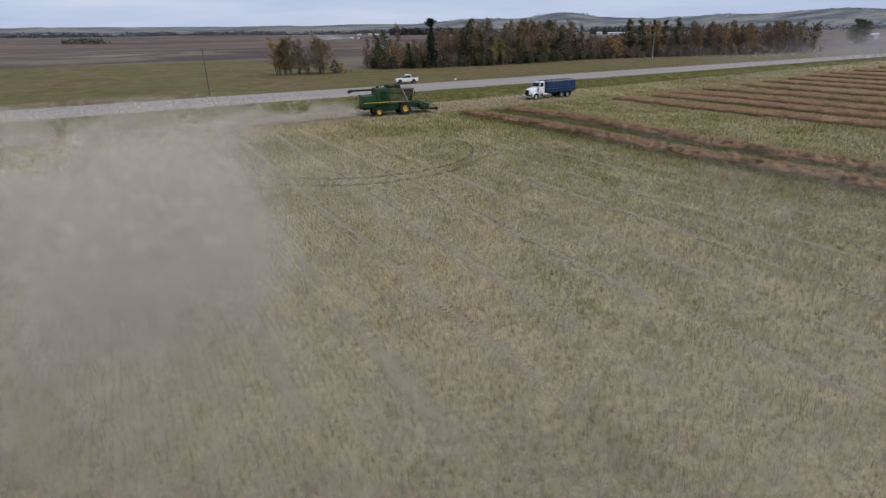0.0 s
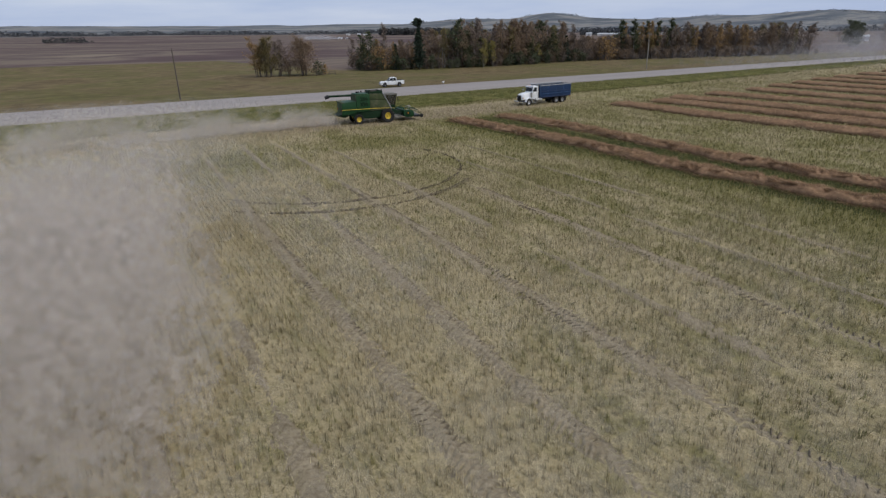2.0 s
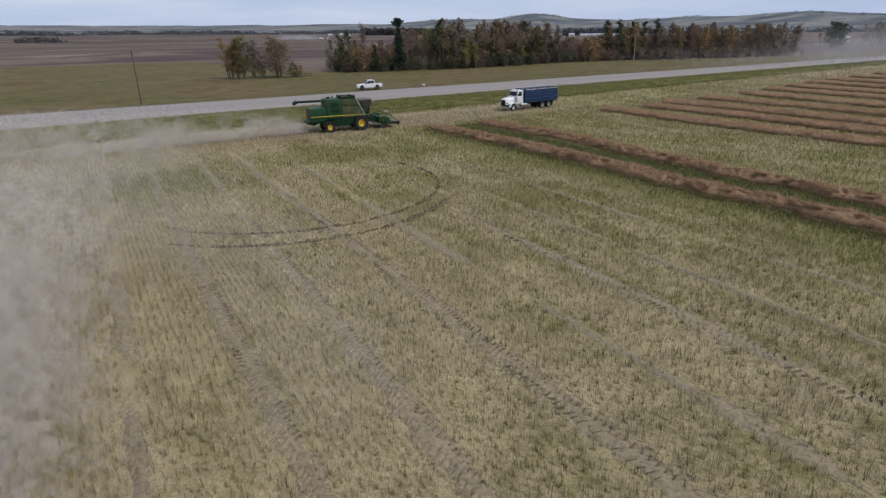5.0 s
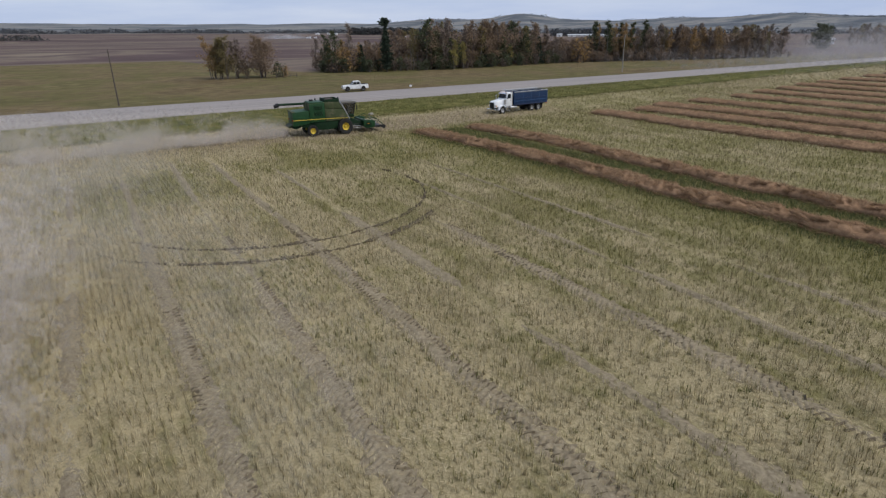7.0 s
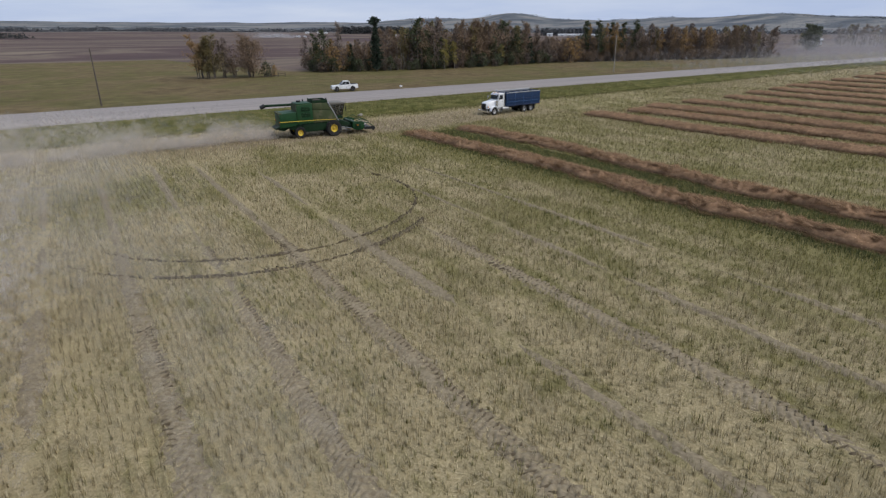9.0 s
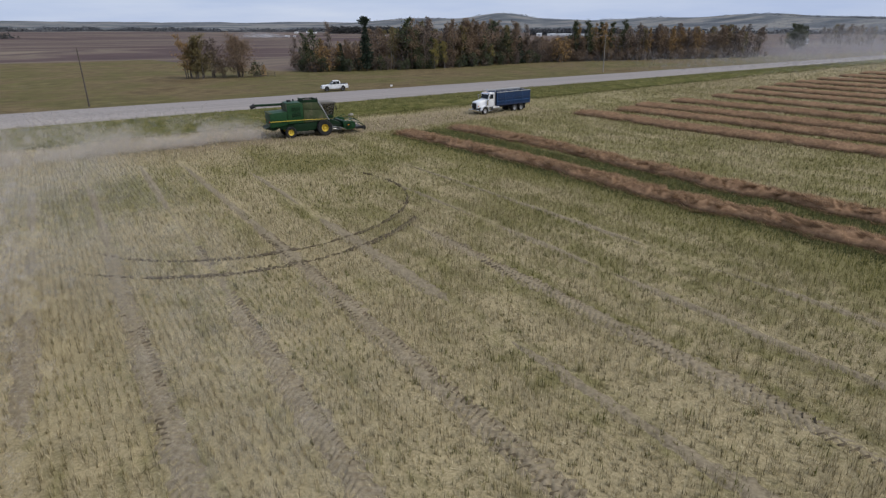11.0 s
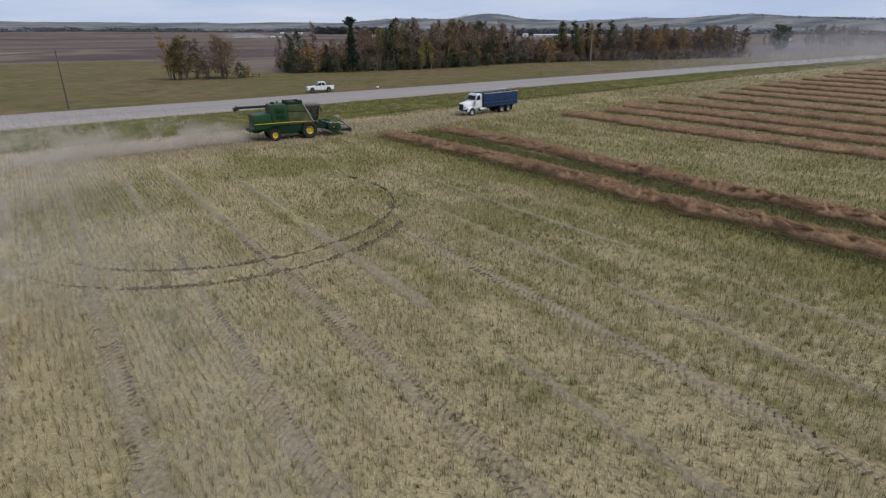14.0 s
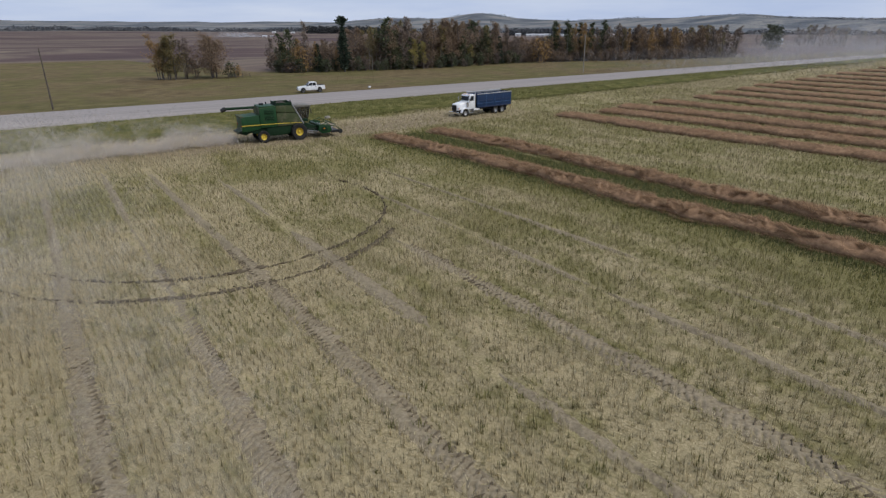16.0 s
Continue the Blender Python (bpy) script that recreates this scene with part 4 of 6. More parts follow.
def build_litter():
    """Loose straw that the machines dropped, lying on the soil."""
    rng = np.random.RandomState(9)
    m = 130000
    x, y = rng.uniform(-16, 60, m), 4 + 92 * rng.rand(m) ** 1.15
    keep = (y > 0.28 * (x - 12)) & (rng.rand(m) < 0.25 + 1.1 * value_noise(x, y, 1.4, 68)) & (rng.rand(m) > 0.8 * in_swath(x, y))
    x, y = x[keep], y[keep]
    m = len(x)
    blades("straw_litter", np.stack([x, y, rng.uniform(0.015, 0.05, m)], 1), rng.normal(1.57, 0.7, m), rng.uniform(0.12, 0.4, m), rng.uniform(0.014, 0.03, m), rng.uniform(1.35, 1.58, m), "loose pale straw scattered over the stubble", "straw", M_STRAW)


def build_grass():
    rng = np.random.RandomState(8)
    m = 80000
    x, y = rng.uniform(-30, 240, m), rng.uniform(97.5, 116.2, m)
    keep = (x < 120) | (rng.rand(m) < 0.5)
    x, y = x[keep], y[keep]
    m = len(x)
    tall = 0.6 + 0.9 * value_noise(x, y, 2.5, 71) + 0.7 * np.exp(-((y - 99.5) / 1.2) ** 2)
    blades("ditch_grass", np.stack([x, y, lift(x, y) - 0.02], 1), rng.uniform(0, 6.283, m), rng.uniform(0.12, 0.28, m) * tall, rng.uniform(0.04, 0.1, m), np.abs(rng.normal(0, 0.5, m)), "rough green grass filling the roadside ditch", "grass", M_DITCH)
    m = 40000
    x, y = rng.uniform(-30, 290, m), 132.8 + 60 * rng.rand(m) ** 1.3
    blades("verge_grass", np.stack([x, y, lift(x, y) - 0.02], 1), rng.uniform(0, 6.283, m), rng.uniform(0.06, 0.16, m), rng.uniform(0.06, 0.14, m), np.abs(rng.normal(0, 0.9, m)), "dry olive-brown grass on the open verge", "grass", M_VERGE)


def build_strip():
    """Thick green grass left between the two long swaths and along their edge."""
    rng = np.random.RandomState(12)
    m = 46000
    y = 8 + 72 * rng.rand(m)
    x = np.where(rng.rand(m) < 0.72, rng.uniform(49.2, 53.0, m), 46.9 - np.abs(rng.normal(0, 0.9, m)))
    x = x + np.interp(y, [8, 80], [0.4, -0.2])
    keep = rng.rand(m) > 0.9 * in_swath(x, y)
    x, y = x[keep], y[keep]
    m = len(x)
    blades("strip_grass", np.stack([x, y, np.full(m, -0.01)], 1), rng.uniform(0, 6.283, m), rng.uniform(0.15, 0.4, m), rng.uniform(0.025, 0.055, m), np.abs(rng.normal(0, 0.4, m)), "thick dark green grass between the long swaths", "grass", M_STRIP)


build_stubble()
build_tufts()
build_strip()
build_litter()
build_grass()


# ---------------------------------------------------------------- combine harvester
def build_combine(m):
    c = thing("combine_harvester", m, "dusty green combine harvester with yellow wheels and a pickup header", "combine harvester")
    W = 1.5          # half the width of the body
    # lower body between the axles, sloping belly; underside shade is put into its darker green
    part("lower_body", slab([(-6.1, 1.6), (-6.0, 1.3), (-5.3, 1.1), (-3.6, 0.8), (-1.6, 0.7), (-0.6, 0.9), (0.5, 1.2), (0.75, 1.6), (0.6, 2.0), (-6.0, 2.1)], -W + 0.15, W - 0.15), M_GREEN_DARK, c, "threshing body in green darkened for shade")
    # tapered rear hood
    part("rear_hood", slab([(-6.95, 1.4), (-6.9, 3.1), (-4.7, 3.2), (-4.7, 1.65), (-5.6, 1.5)], -W, W, 0.06), M_GREEN, c)
    hood_lip = box((-7.02, -W - 0.02, 3.04), (-6.6, W + 0.02, 3.16), 0.03)
    part("hood_lip", hood_lip, M_GREEN_DUSTY, c, "dust-covered hood edge")
    # side shields
    for s in (-1, 1):
        sh = slab([(-4.68, 1.75), (-4.68, 3.95), (-2.62, 4.08), (-2.62, 1.78)], s * (W - 0.02), s * (W + 0.08), 0.03)
        engine = part("rear_side_shield", sh, M_GREEN, c)
        for x0, x1 in ((-4.1, -2.95),):
            for z0, z1 in ((2.5, 3.05), (3.2, 3.75)):
                gr = box((x0, s * (W + 0.075), z0), (x1, s * (W + 0.1), z1), 0.02)
                part("screen", gr, M_GREEN_DARK, engine, "dark mesh screen")
        for z in (2.55, 2.75, 2.95, 3.25, 3.45, 3.65):
            part("louvre", box((-4.1, s * (W + 0.1), z - 0.02), (-2.95, s * (W + 0.125), z + 0.02), 0.008), M_GREEN, engine)
        part("front_side_shield", slab([(-2.58, 1.78), (-2.58, 3.3), (0.05, 3.1), (0.66, 1.85)], s * (W - 0.02), s * (W + 0.07), 0.03), M_GREEN_DUSTY, c, "dust-covered green side panel")
        part("tank_side", slab([(-2.58, 3.39), (-2.58, 4.14), (-0.62, 4.06), (-0.05, 3.2)], s * (W - 0.06), s * (W + 0.03), 0.03), M_GREEN_DUSTY, c, "dust-covered upper grain tank side")
        part("front_post", pipe([(0.72, s * (W + 0.05), 1.85), (0.02, s * (W + 0.05), 3.2), (-0.5, s * (W + 0.05), 4.12)], 0.07, 8), M_TARP, c, "pale grey edge post")
        st = slab([(-6.93, 2.1), (-6.93, 2.17), (-2.0, 2.13), (0.5, 2.02), (0.5, 1.97), (-2.0, 2.06)], s * (W + 0.085), s * (W + 0.1), 0.0)
        part("stripe", st, M_YELLOW, c, "yellow side stripe")
        part("rear_lamp", box((-6.97, s * 1.2 - 0.12, 2.0), (-6.93, s * 1.2 + 0.12, 2.2), 0.02), M_LAMP_RED, c, "red rear lamp")
        # belly shading comes from the darker green too
        part("belly_shield", slab([(-4.0, 0.75), (-3.9, 1.95), (-0.9, 2.0), (-0.9, 0.95), (-2.2, 0.7)], s * (W - 0.1), s * (W - 0.03), 0.03), M_GREEN_DARK, c)
    # grain tank, its floor with heaped seed, and the extensions
    part("grain_tank", slab([(-4.66, 2.4), (-4.66, 4.0), (-2.6, 4.08), (-0.6, 4.02), (0.0, 3.2), (0.5, 2.4)], -W + 0.05, W - 0.05, 0.03), M_GREEN_DUSTY, c)
    ext = bmesh.new()
    for lo, hi in (((-2.5, -1.25, 4.05), (-2.44, 1.25, 4.5)), ((-0.55, -1.25, 4.0), (-0.49, 1.25, 4.42)), ((-2.5, -1.28, 4.05), (-0.5, -1.22, 4.42)), ((-2.5, 1.22, 4.05), (-0.5, 1.28, 4.42))):
        box(lo, hi, 0.015, ext)
    part("tank_extension", ext, M_GREEN_DARK, c, "dark green tank extension")
    part("heaped_grain", slab([(-2.4, 4.08), (-1.9, 4.3), (-1.2, 4.4), (-0.8, 4.25), (-0.58, 4.08)], -1.18, 1.18, 0.05), M_GRAIN, c, "dark seed heaped in the tank")
    part("engine_deck", box((-4.6, -1.35, 4.0), (-2.65, 1.35, 4.16), 0.05), M_GREEN, c)
    part("air_intake", tube((-3.9, 0.5, 4.1), (-3.9, 0.5, 4.35), 0.28, 0.28, 16), M_BLACK, c, "black air intake drum")
    part("exhaust", pipe([(-3.2, 0.95, 4.1), (-3.2, 0.95, 4.4)], 0.09, 10), M_BLACK, c, "black exhaust stack")
    part("beacon", tube((-0.55, -0.9, 4.4), (-0.55, -0.9, 4.58), 0.11, 0.08, 12), M_BLACK, c)
    # unloading auger folded back along the far side
    aug = part("unloading_auger", tube((-0.6, 1.75, 3.72), (-8.1, 2.0, 3.78), 0.16, 0.15, 16), M_GREEN_DARK, c, "dark green unloading auger folded rearward")
    part("auger_elbow", tube((-0.6, 1.75, 2.4), (-0.6, 1.75, 3.9), 0.22, 0.22, 14), M_GREEN_DARK, aug)
    sp = tube((-8.0, 2.0, 3.8), (-8.6, 2.02, 3.56), 0.27, 0.22, 14)
    part("auger_spout", sp, M_BLACK, aug, "black rubber spout")
    part("auger_cradle", pipe([(-4.6, 1.5, 3.1), (-4.6, 1.9, 3.6)], 0.05, 8), M_GREEN_DARK, aug)
    # cab
    cab = part("cab", slab([(0.05, 2.0), (0.05, 2.35), (1.45, 2.35), (1.6, 2.15), (1.45, 1.95)], -0.92, 0.92, 0.04), M_GREEN_DARK, c, "operator cab base")
    part("cab_roof", slab([(-0.15, 3.72), (-0.2, 3.9), (0.1, 3.98), (1.7, 3.95), (2.0, 3.86), (1.95, 3.74)], -1.0, 1.0, 0.05), M_ROOF_DUSTY, cab, "dusty grey cab roof")
    part("windscreen", slab([(1.5, 2.32), (1.82, 3.74), (1.78, 3.74), (1.46, 2.32)], -0.86, 0.86, 0.0), M_CAB_GLASS, cab, "clear dusty windscreen")
    part("rear_cab_wall", box((0.02, -0.88, 2.3), (0.08, 0.88, 3.74), 0.01), M_BLACK, cab)
    for s in (-1, 1):
        part("side_window", slab([(0.12, 2.38), (0.12, 3.72), (1.74, 3.72), (1.44, 2.38)], s * 0.87, s * 0.9, 0.0), M_CAB_GLASS, cab, "clear dusty side window")
        part("corner_post", pipe([(1.5, s * 0.9, 2.3), (1.84, s * 0.9, 3.76)], 0.045, 8), M_BLACK, cab)
        part("door_post", pipe([(0.62, s * 0.92, 2.3), (0.62, s * 0.92, 3.76)], 0.04, 8), M_BLACK, cab)
        part("rear_post", pipe([(0.08, s * 0.92, 2.3), (0.08, s * 0.92, 3.76)], 0.045, 8), M_BLACK, cab)
        part("mirror_arm", pipe([(1.7, s * 0.95, 3.6), (1.85, s * 1.4, 3.55), (1.85, s * 1.4, 3.2)], 0.02, 6), M_BLACK, cab)
        part("mirror", box((1.8, s * 1.4 - 0.12, 2.95), (1.87, s * 1.4 + 0.12, 3.45), 0.02), M_BLACK, cab)
        part("work_lamp", box((1.9, s * 0.6 - 0.1, 3.78), (2.0, s * 0.6 + 0.1, 3.88), 0.02), M_LAMP_CLEAR, cab, "clear work lamp")
    part("seat", box((0.45, -0.25, 2.35), (0.95, 0.25, 2.85), 0.08), M_BLACK, cab)
    part("seat_back", box((0.35, -0.25, 2.8), (0.5, 0.25, 3.4), 0.06), M_BLACK, cab)
    part("steering_column", pipe([(1.35, 0, 2.35), (1.15, 0, 2.95)], 0.06, 8), M_BLACK, cab)
    # ladder and platform on the far side, rail on the near one
    part("platform", box((0.1, 0.95, 1.95), (1.3, 1.75, 2.02), 0.02), M_BLACK, c)
    ladder = part("ladder", pipe([(0.5, 1.8, 0.5), (0.45, 1.75, 2.0)], 0.03, 6), M_GREEN_DARK, c, "green access ladder")
    for z in (0.6, 0.95, 1.3, 1.65):
        part("rung", box((0.45, 1.7, z), (0.95, 1.9, z + 0.04), 0.01), M_BLACK, ladder)
    part("handrail", pipe([(0.15, 1.75, 2.0), (0.15, 1.75, 2.9), (1.25, 1.75, 2.9), (1.25, 1.75, 2.0)], 0.025, 6), M_BLACK, c)
    # axles and wheels
    part("front_axle", tube((0, -1.5, 0.97), (0, 1.5, 0.97), 0.2, seg=14), M_GREEN_DARK, c)
    part("rear_axle", box((-4.58, -1.3, 0.6), (-4.32, 1.3, 0.85), 0.04), M_GREEN_DARK, c)
    for s in (-1, 1):
        wheel(c, (0, s * 1.62, 0.97), 0.97, 0.76, 0.47, M_YELLOW, s, 34, 0.16, None, "yellow drive wheel rim")
        wheel(c, (-4.45, s * 1.5, 0.7), 0.7, 0.5, 0.36, M_YELLOW, s, 26, 0.1, None, "yellow steering wheel rim")
    # straw chopper and spreader at the back
    part("straw_chopper", slab([(-7.1, 1.15), (-6.9, 1.5), (-6.0, 1.6), (-5.9, 1.2), (-6.5, 1.0)], -1.2, 1.2, 0.04), M_GREEN_DARK, c, "dark straw chopper")
    part("tailboard", slab([(-7.55, 1.3), (-7.5, 1.36), (-6.9, 1.62), (-6.9, 1.5)], -1.3, 1.3, 0.0), M_GREEN_DARK, c, "dark spreader tailboard")
    for k in range(7):
        y = -1.2 + k * 0.4
        part("vane", slab([(-7.45, 1.18), (-7.4, 1.3), (-6.95, 1.52), (-6.95, 1.36)], y - 0.015, y + 0.015, 0.0), M_BLACK, c)
    # feeder house and pickup header
    part("feeder_house", slab([(0.7, 1.1), (0.6, 1.75), (1.2, 1.8), (2.75, 1.25), (2.75, 0.55), (2.2, 0.6)], -0.7, 0.7, 0.05), M_GREEN_DARK, c, "dark green feeder house")
    for s in (-1, 1):
        part("lift_cylinder", tube((0.5, s * 0.5, 0.75), (2.5, s * 0.6, 0.42), 0.06, seg=10), M_STEEL, c, "steel lift cylinder")
    HW = 2.15
    h = part("header", slab([(2.75, 0.25), (2.62, 1.1), (2.8, 1.2), (2.95, 1.1), (3.1, 0.45), (3.9, 0.3), (3.9, 0.18), (2.9, 0.16)], -HW, HW, 0.02), M_GREEN, c, "green windrow pickup header")
    for s in (-1, 1):
        part("end_panel", slab([(2.45, 0.45), (2.45, 1.05), (2.7, 1.25), (3.7, 1.2), (4.05, 0.95), (4.1, 0.5), (3.8, 0.2), (2.9, 0.2)], s * HW, s * (HW + 0.07), 0.015), M_GREEN, h)
        part("gauge_arm", pipe([(3.3, s * (HW + 0.1), 1.1), (4.6, s * (HW + 0.1), 0.95), (5.2, s * (HW + 0.1), 0.55)], 0.05, 8), M_GREEN, h)
        part("gauge_wheel", lathe_y([(0.1, -0.09), (0.22, -0.1), (0.27, -0.06), (0.27, 0.06), (0.22, 0.1), (0.1, 0.09)], (5.25, s * (HW + 0.12), 0.27), 18), M_RUBBER, h, "small black gauge wheel")
        part("drive_shield", slab([(2.75, 0.45), (2.8, 0.95), (3.2, 1.02), (3.55, 0.8), (3.5, 0.45)], s * (HW + 0.07), s * (HW + 0.16), 0.03), M_GREEN_DARK, h, "dark drive shield")
        part("reflector", box((3.0, s * (HW + 0.16), 0.72), (3.2, s * (HW + 0.17), 0.8), 0.0), M_LAMP_AMBER, h, "amber reflector")
        part("tie_rod", pipe([(0.95, s * 0.95, 1.0), (2.5, s * 1.5, 0.75)], 0.045, 8), M_TARP, c, "pale tie rod")
        part("hose", pipe([(0.9, s * 0.8, 1.4), (1.5, s * 0.95, 1.1), (2.1, s * 1.0, 1.05), (2.6, s * 1.1, 1.1)], 0.03, 6), M_BLACK, c, "black hydraulic hose")
        part("hold_down_arm", pipe([(3.0, s * (HW - 0.15), 1.25), (3.9, s * (HW - 0.15), 1.5), (4.7, s * (HW - 0.15), 1.1)], 0.035, 8), M_GREEN, h)
    ab = tube((3.55, -HW + 0.05, 0.6), (3.55, HW - 0.05, 0.6), 0.2, seg=16)
    part("header_auger", ab, M_STEEL, h, "worn steel auger drum")
    for k in range(22):
        y = -HW + 0.15 + k * (2 * HW - 0.3) / 21
        if abs(y) < 0.45:
            continue
        fl = lathe_y([(0.2, -0.012), (0.31, -0.012), (0.31, 0.012), (0.2, 0.012)], (3.55, y, 0.6), 18)
        bmesh.ops.transform(fl, matrix=Matrix.Translation((3.55, y, 0.6)) @ Matrix.Rotation(0.28 if y < 0 else -0.28, 4, "Z") @ Matrix.Translation((-3.55, -y, -0.6)), verts=fl.verts)
        part("flight", fl, M_STEEL, h)
    part("hold_down_tube", tube((4.7, -HW + 0.1, 1.1), (4.7, HW - 0.1, 1.1), 0.05, seg=10), M_GREEN, h)
    for k in range(14):
        y = -HW + 0.25 + k * (2 * HW - 0.5) / 13
        part("hold_down_rod", pipe([(4.7, y, 1.1), (4.5, y, 0.8), (3.9, y, 0.62)], 0.014, 5), M_STEEL, h)
    for x, r in ((4.25, 0.13), (5.05, 0.15)):
        part("belt_roller", tube((x, -HW + 0.1, 0.25), (x, HW - 0.1, 0.25), r, seg=14), M_BLACK, h)
    belt = slab([(4.2, 0.38), (5.08, 0.42), (5.22, 0.3), (5.1, 0.1), (4.2, 0.12)], -HW + 0.15, HW - 0.15, 0.02)
    belt = part("pickup_belt", belt, M_BLACK, h, "black rubber pickup belt")
    tooth = mesh_of("tine", tube((0, 0, 0), (0.05, 0, 0.13), 0.012, 0.004, 5), M_STEEL)
    for i in range(4):
        for k in range(18):
            shared("tine", tooth, belt, Matrix.Translation((4.3 + i * 0.24, -HW + 0.28 + k * (2 * HW - 0.56) / 17, 0.38)))
    h.location.z = 0.4
    return c


build_combine(pose(38.9, 87.2, 0, 0, 0, -7) @ Matrix.Diagonal((0.94, 1.0, 1.0, 1.0)))


# ---------------------------------------------------------------- grain truck
def build_truck(m):
    t = thing("grain_truck", m, "white tandem grain truck with a navy blue box", "truck")
    # frame and running gear; front looks along +x, the front axle at x = 0
    for s in (-1, 1):
        part("frame_rail", box((-8.9, s * 0.42 - 0.05, 0.75), (1.2, s * 0.42 + 0.05, 1.0), 0.015), M_BLACK, t)
    part("front_axle", tube((0, -1.0, 0.52), (0, 1.0, 0.52), 0.09, seg=10), M_BLACK, t)
    for x in (-5.85, -7.2):
        part("rear_axle", tube((x, -1.0, 0.52), (x, 1.0, 0.52), 0.14, seg=10), M_BLACK, t)
    for s in (-1, 1):
        wheel(t, (0, s * 1.05, 0.53), 0.53, 0.3, 0.3, M_RIM, s, 0, 0.05, None, "dull aluminium front rim")
        for x in (-5.85, -7.2):
            wheel(t, (x, s * 1.13, 0.53), 0.53, 0.28, 0.3, M_RIM, s, 0, 0.12, None, "dull aluminium rear rim")
            wheel(t, (x, s * 0.8, 0.53), 0.53, 0.28, 0.3, M_BLACK, s, 0, 0.1, None, "inner dual wheel")
        part("fuel_tank", lathe_x(0.3, -2.75, -1.5, s * 0.95, 0.78), M_STEEL, t, "bright aluminium fuel tank")
        part("step", box((-1.5, s * 0.85 - 0.2, 0.42), (-0.75, s * 0.85 + 0.25, 0.5), 0.02), M_STEEL, t)
        part("step_upper", box((-1.5, s * 0.9 - 0.15, 0.8), (-0.75, s * 0.9 + 0.2, 0.86), 0.02), M_STEEL, t)
        part("mud_flap", box((-7.98, s * 0.98 - 0.3, 0.3), (-7.95, s * 0.98 + 0.3, 1.0), 0.01), M_BLACK, t)
        part("landing_fender", fender(-0.02, s, 0.72, 0.66, 0.78), M_WHITE, t, "white front fender")
    # hood and grille
    hood = bmesh.new()
    rows = []
    for x, w, z, low in ((1.18, 0.62, 1.72, 0.92), (1.05, 0.72, 1.84, 0.9), (0.2, 0.8, 1.97, 1.1), (-0.75, 0.86, 2.08, 1.0)):
        rows.append([hood.verts.new((x, y, q)) for y, q in ((-w, low), (-w, z - 0.28), (-w * 0.82, z - 0.06), (-w * 0.4, z), (w * 0.4, z), (w * 0.82, z - 0.06), (w, z - 0.28), (w, low))])
    for a, b in zip(rows[:-1], rows[1:]):
        for i in range(7):
            hood.faces.new((a[i], a[i + 1], b[i + 1], b[i]))
    hood.faces.new(rows[0])
    hood.faces.new(rows[-1][::-1])
    hood = part("hood", hood, M_WHITE, t, "white sloping hood")
    part("grille", box((1.16, -0.5, 0.85), (1.24, 0.5, 1.62), 0.03), M_BLACK, hood, "dark grille")
    part("grille_surround", pipe([(1.22, -0.52, 0.85), (1.22, -0.52, 1.64), (1.22, 0.52, 1.64), (1.22, 0.52, 0.85)], 0.03, 8), M_CHROME, hood)
    for k in range(9):
        y = -0.4 + k * 0.1
        part("grille_bar", box((1.23, y - 0.012, 0.9), (1.26, y + 0.012, 1.58), 0.004), M_BLACK, hood)
    part("bumper", slab([(1.2, 0.42), (1.42, 0.45), (1.45, 0.72), (1.2, 0.75)], -1.15, 1.15, 0.03), M_CHROME, t, "bright front bumper")
    for s in (-1, 1):
        part("headlamp", box((0.98, s * 0.78 - 0.12, 1.1), (1.12, s * 0.78 + 0.12, 1.32), 0.03), M_LAMP_CLEAR, hood, "clear headlamp")
        part("indicator", box((0.98, s * 0.92 - 0.05, 1.12), (1.1, s * 0.92 + 0.05, 1.28), 0.02), M_LAMP_AMBER, hood, "amber indicator")
        part("air_cleaner", tube((-0.55, s * 0.98, 1.3), (-0.55, s * 0.98, 2.0), 0.17, seg=14), M_CHROME, t, "bright air cleaner canister")
        part("mirror_bracket", pipe([(-0.7, s * 1.0, 2.6), (-0.6, s * 1.35, 2.6), (-0.6, s * 1.35, 1.95), (-0.7, s * 1.0, 1.95)], 0.02, 6), M_CHROME, t)
        part("mirror", box((-0.66, s * 1.35 - 0.1, 2.05), (-0.58, s * 1.35 + 0.1, 2.5), 0.03), M_CHROME, t)
        part("exhaust_stack", pipe([(-2.0, s * 1.02, 0.9), (-2.0, s * 1.02, 3.15), (-2.1, s * 1.05, 3.3)], 0.07, 10), M_CHROME, t, "bright exhaust stack")
    # cab
    cab = part("cab", slab([(-0.72, 0.95), (-0.72, 2.1), (-0.78, 2.12), (-1.02, 2.88), (-1.15, 2.98), (-1.95, 2.98), (-2.02, 2.9), (-2.02, 0.95)], -0.96, 0.96, 0.06), M_WHITE, t, "white cab")
    ws = slab([(-0.76, 2.14), (-0.99, 2.82), (-0.95, 2.84), (-0.72, 2.16)], -0.84, 0.84, 0.0)
    part("windscreen", ws, M_GLASS, cab, "dark windscreen")
    part("windscreen_divider", box((-0.86, -0.02, 2.14), (-0.82, 0.02, 2.83), 0.005, None, Matrix.Translation((0.02, 0, 0))), M_BLACK, cab)
    part("sun_visor", slab([(-1.0, 2.84), (-0.72, 2.74), (-0.7, 2.78), (-1.0, 2.92)], -0.9, 0.9, 0.01), M_CHROME, cab, "bright sun visor")
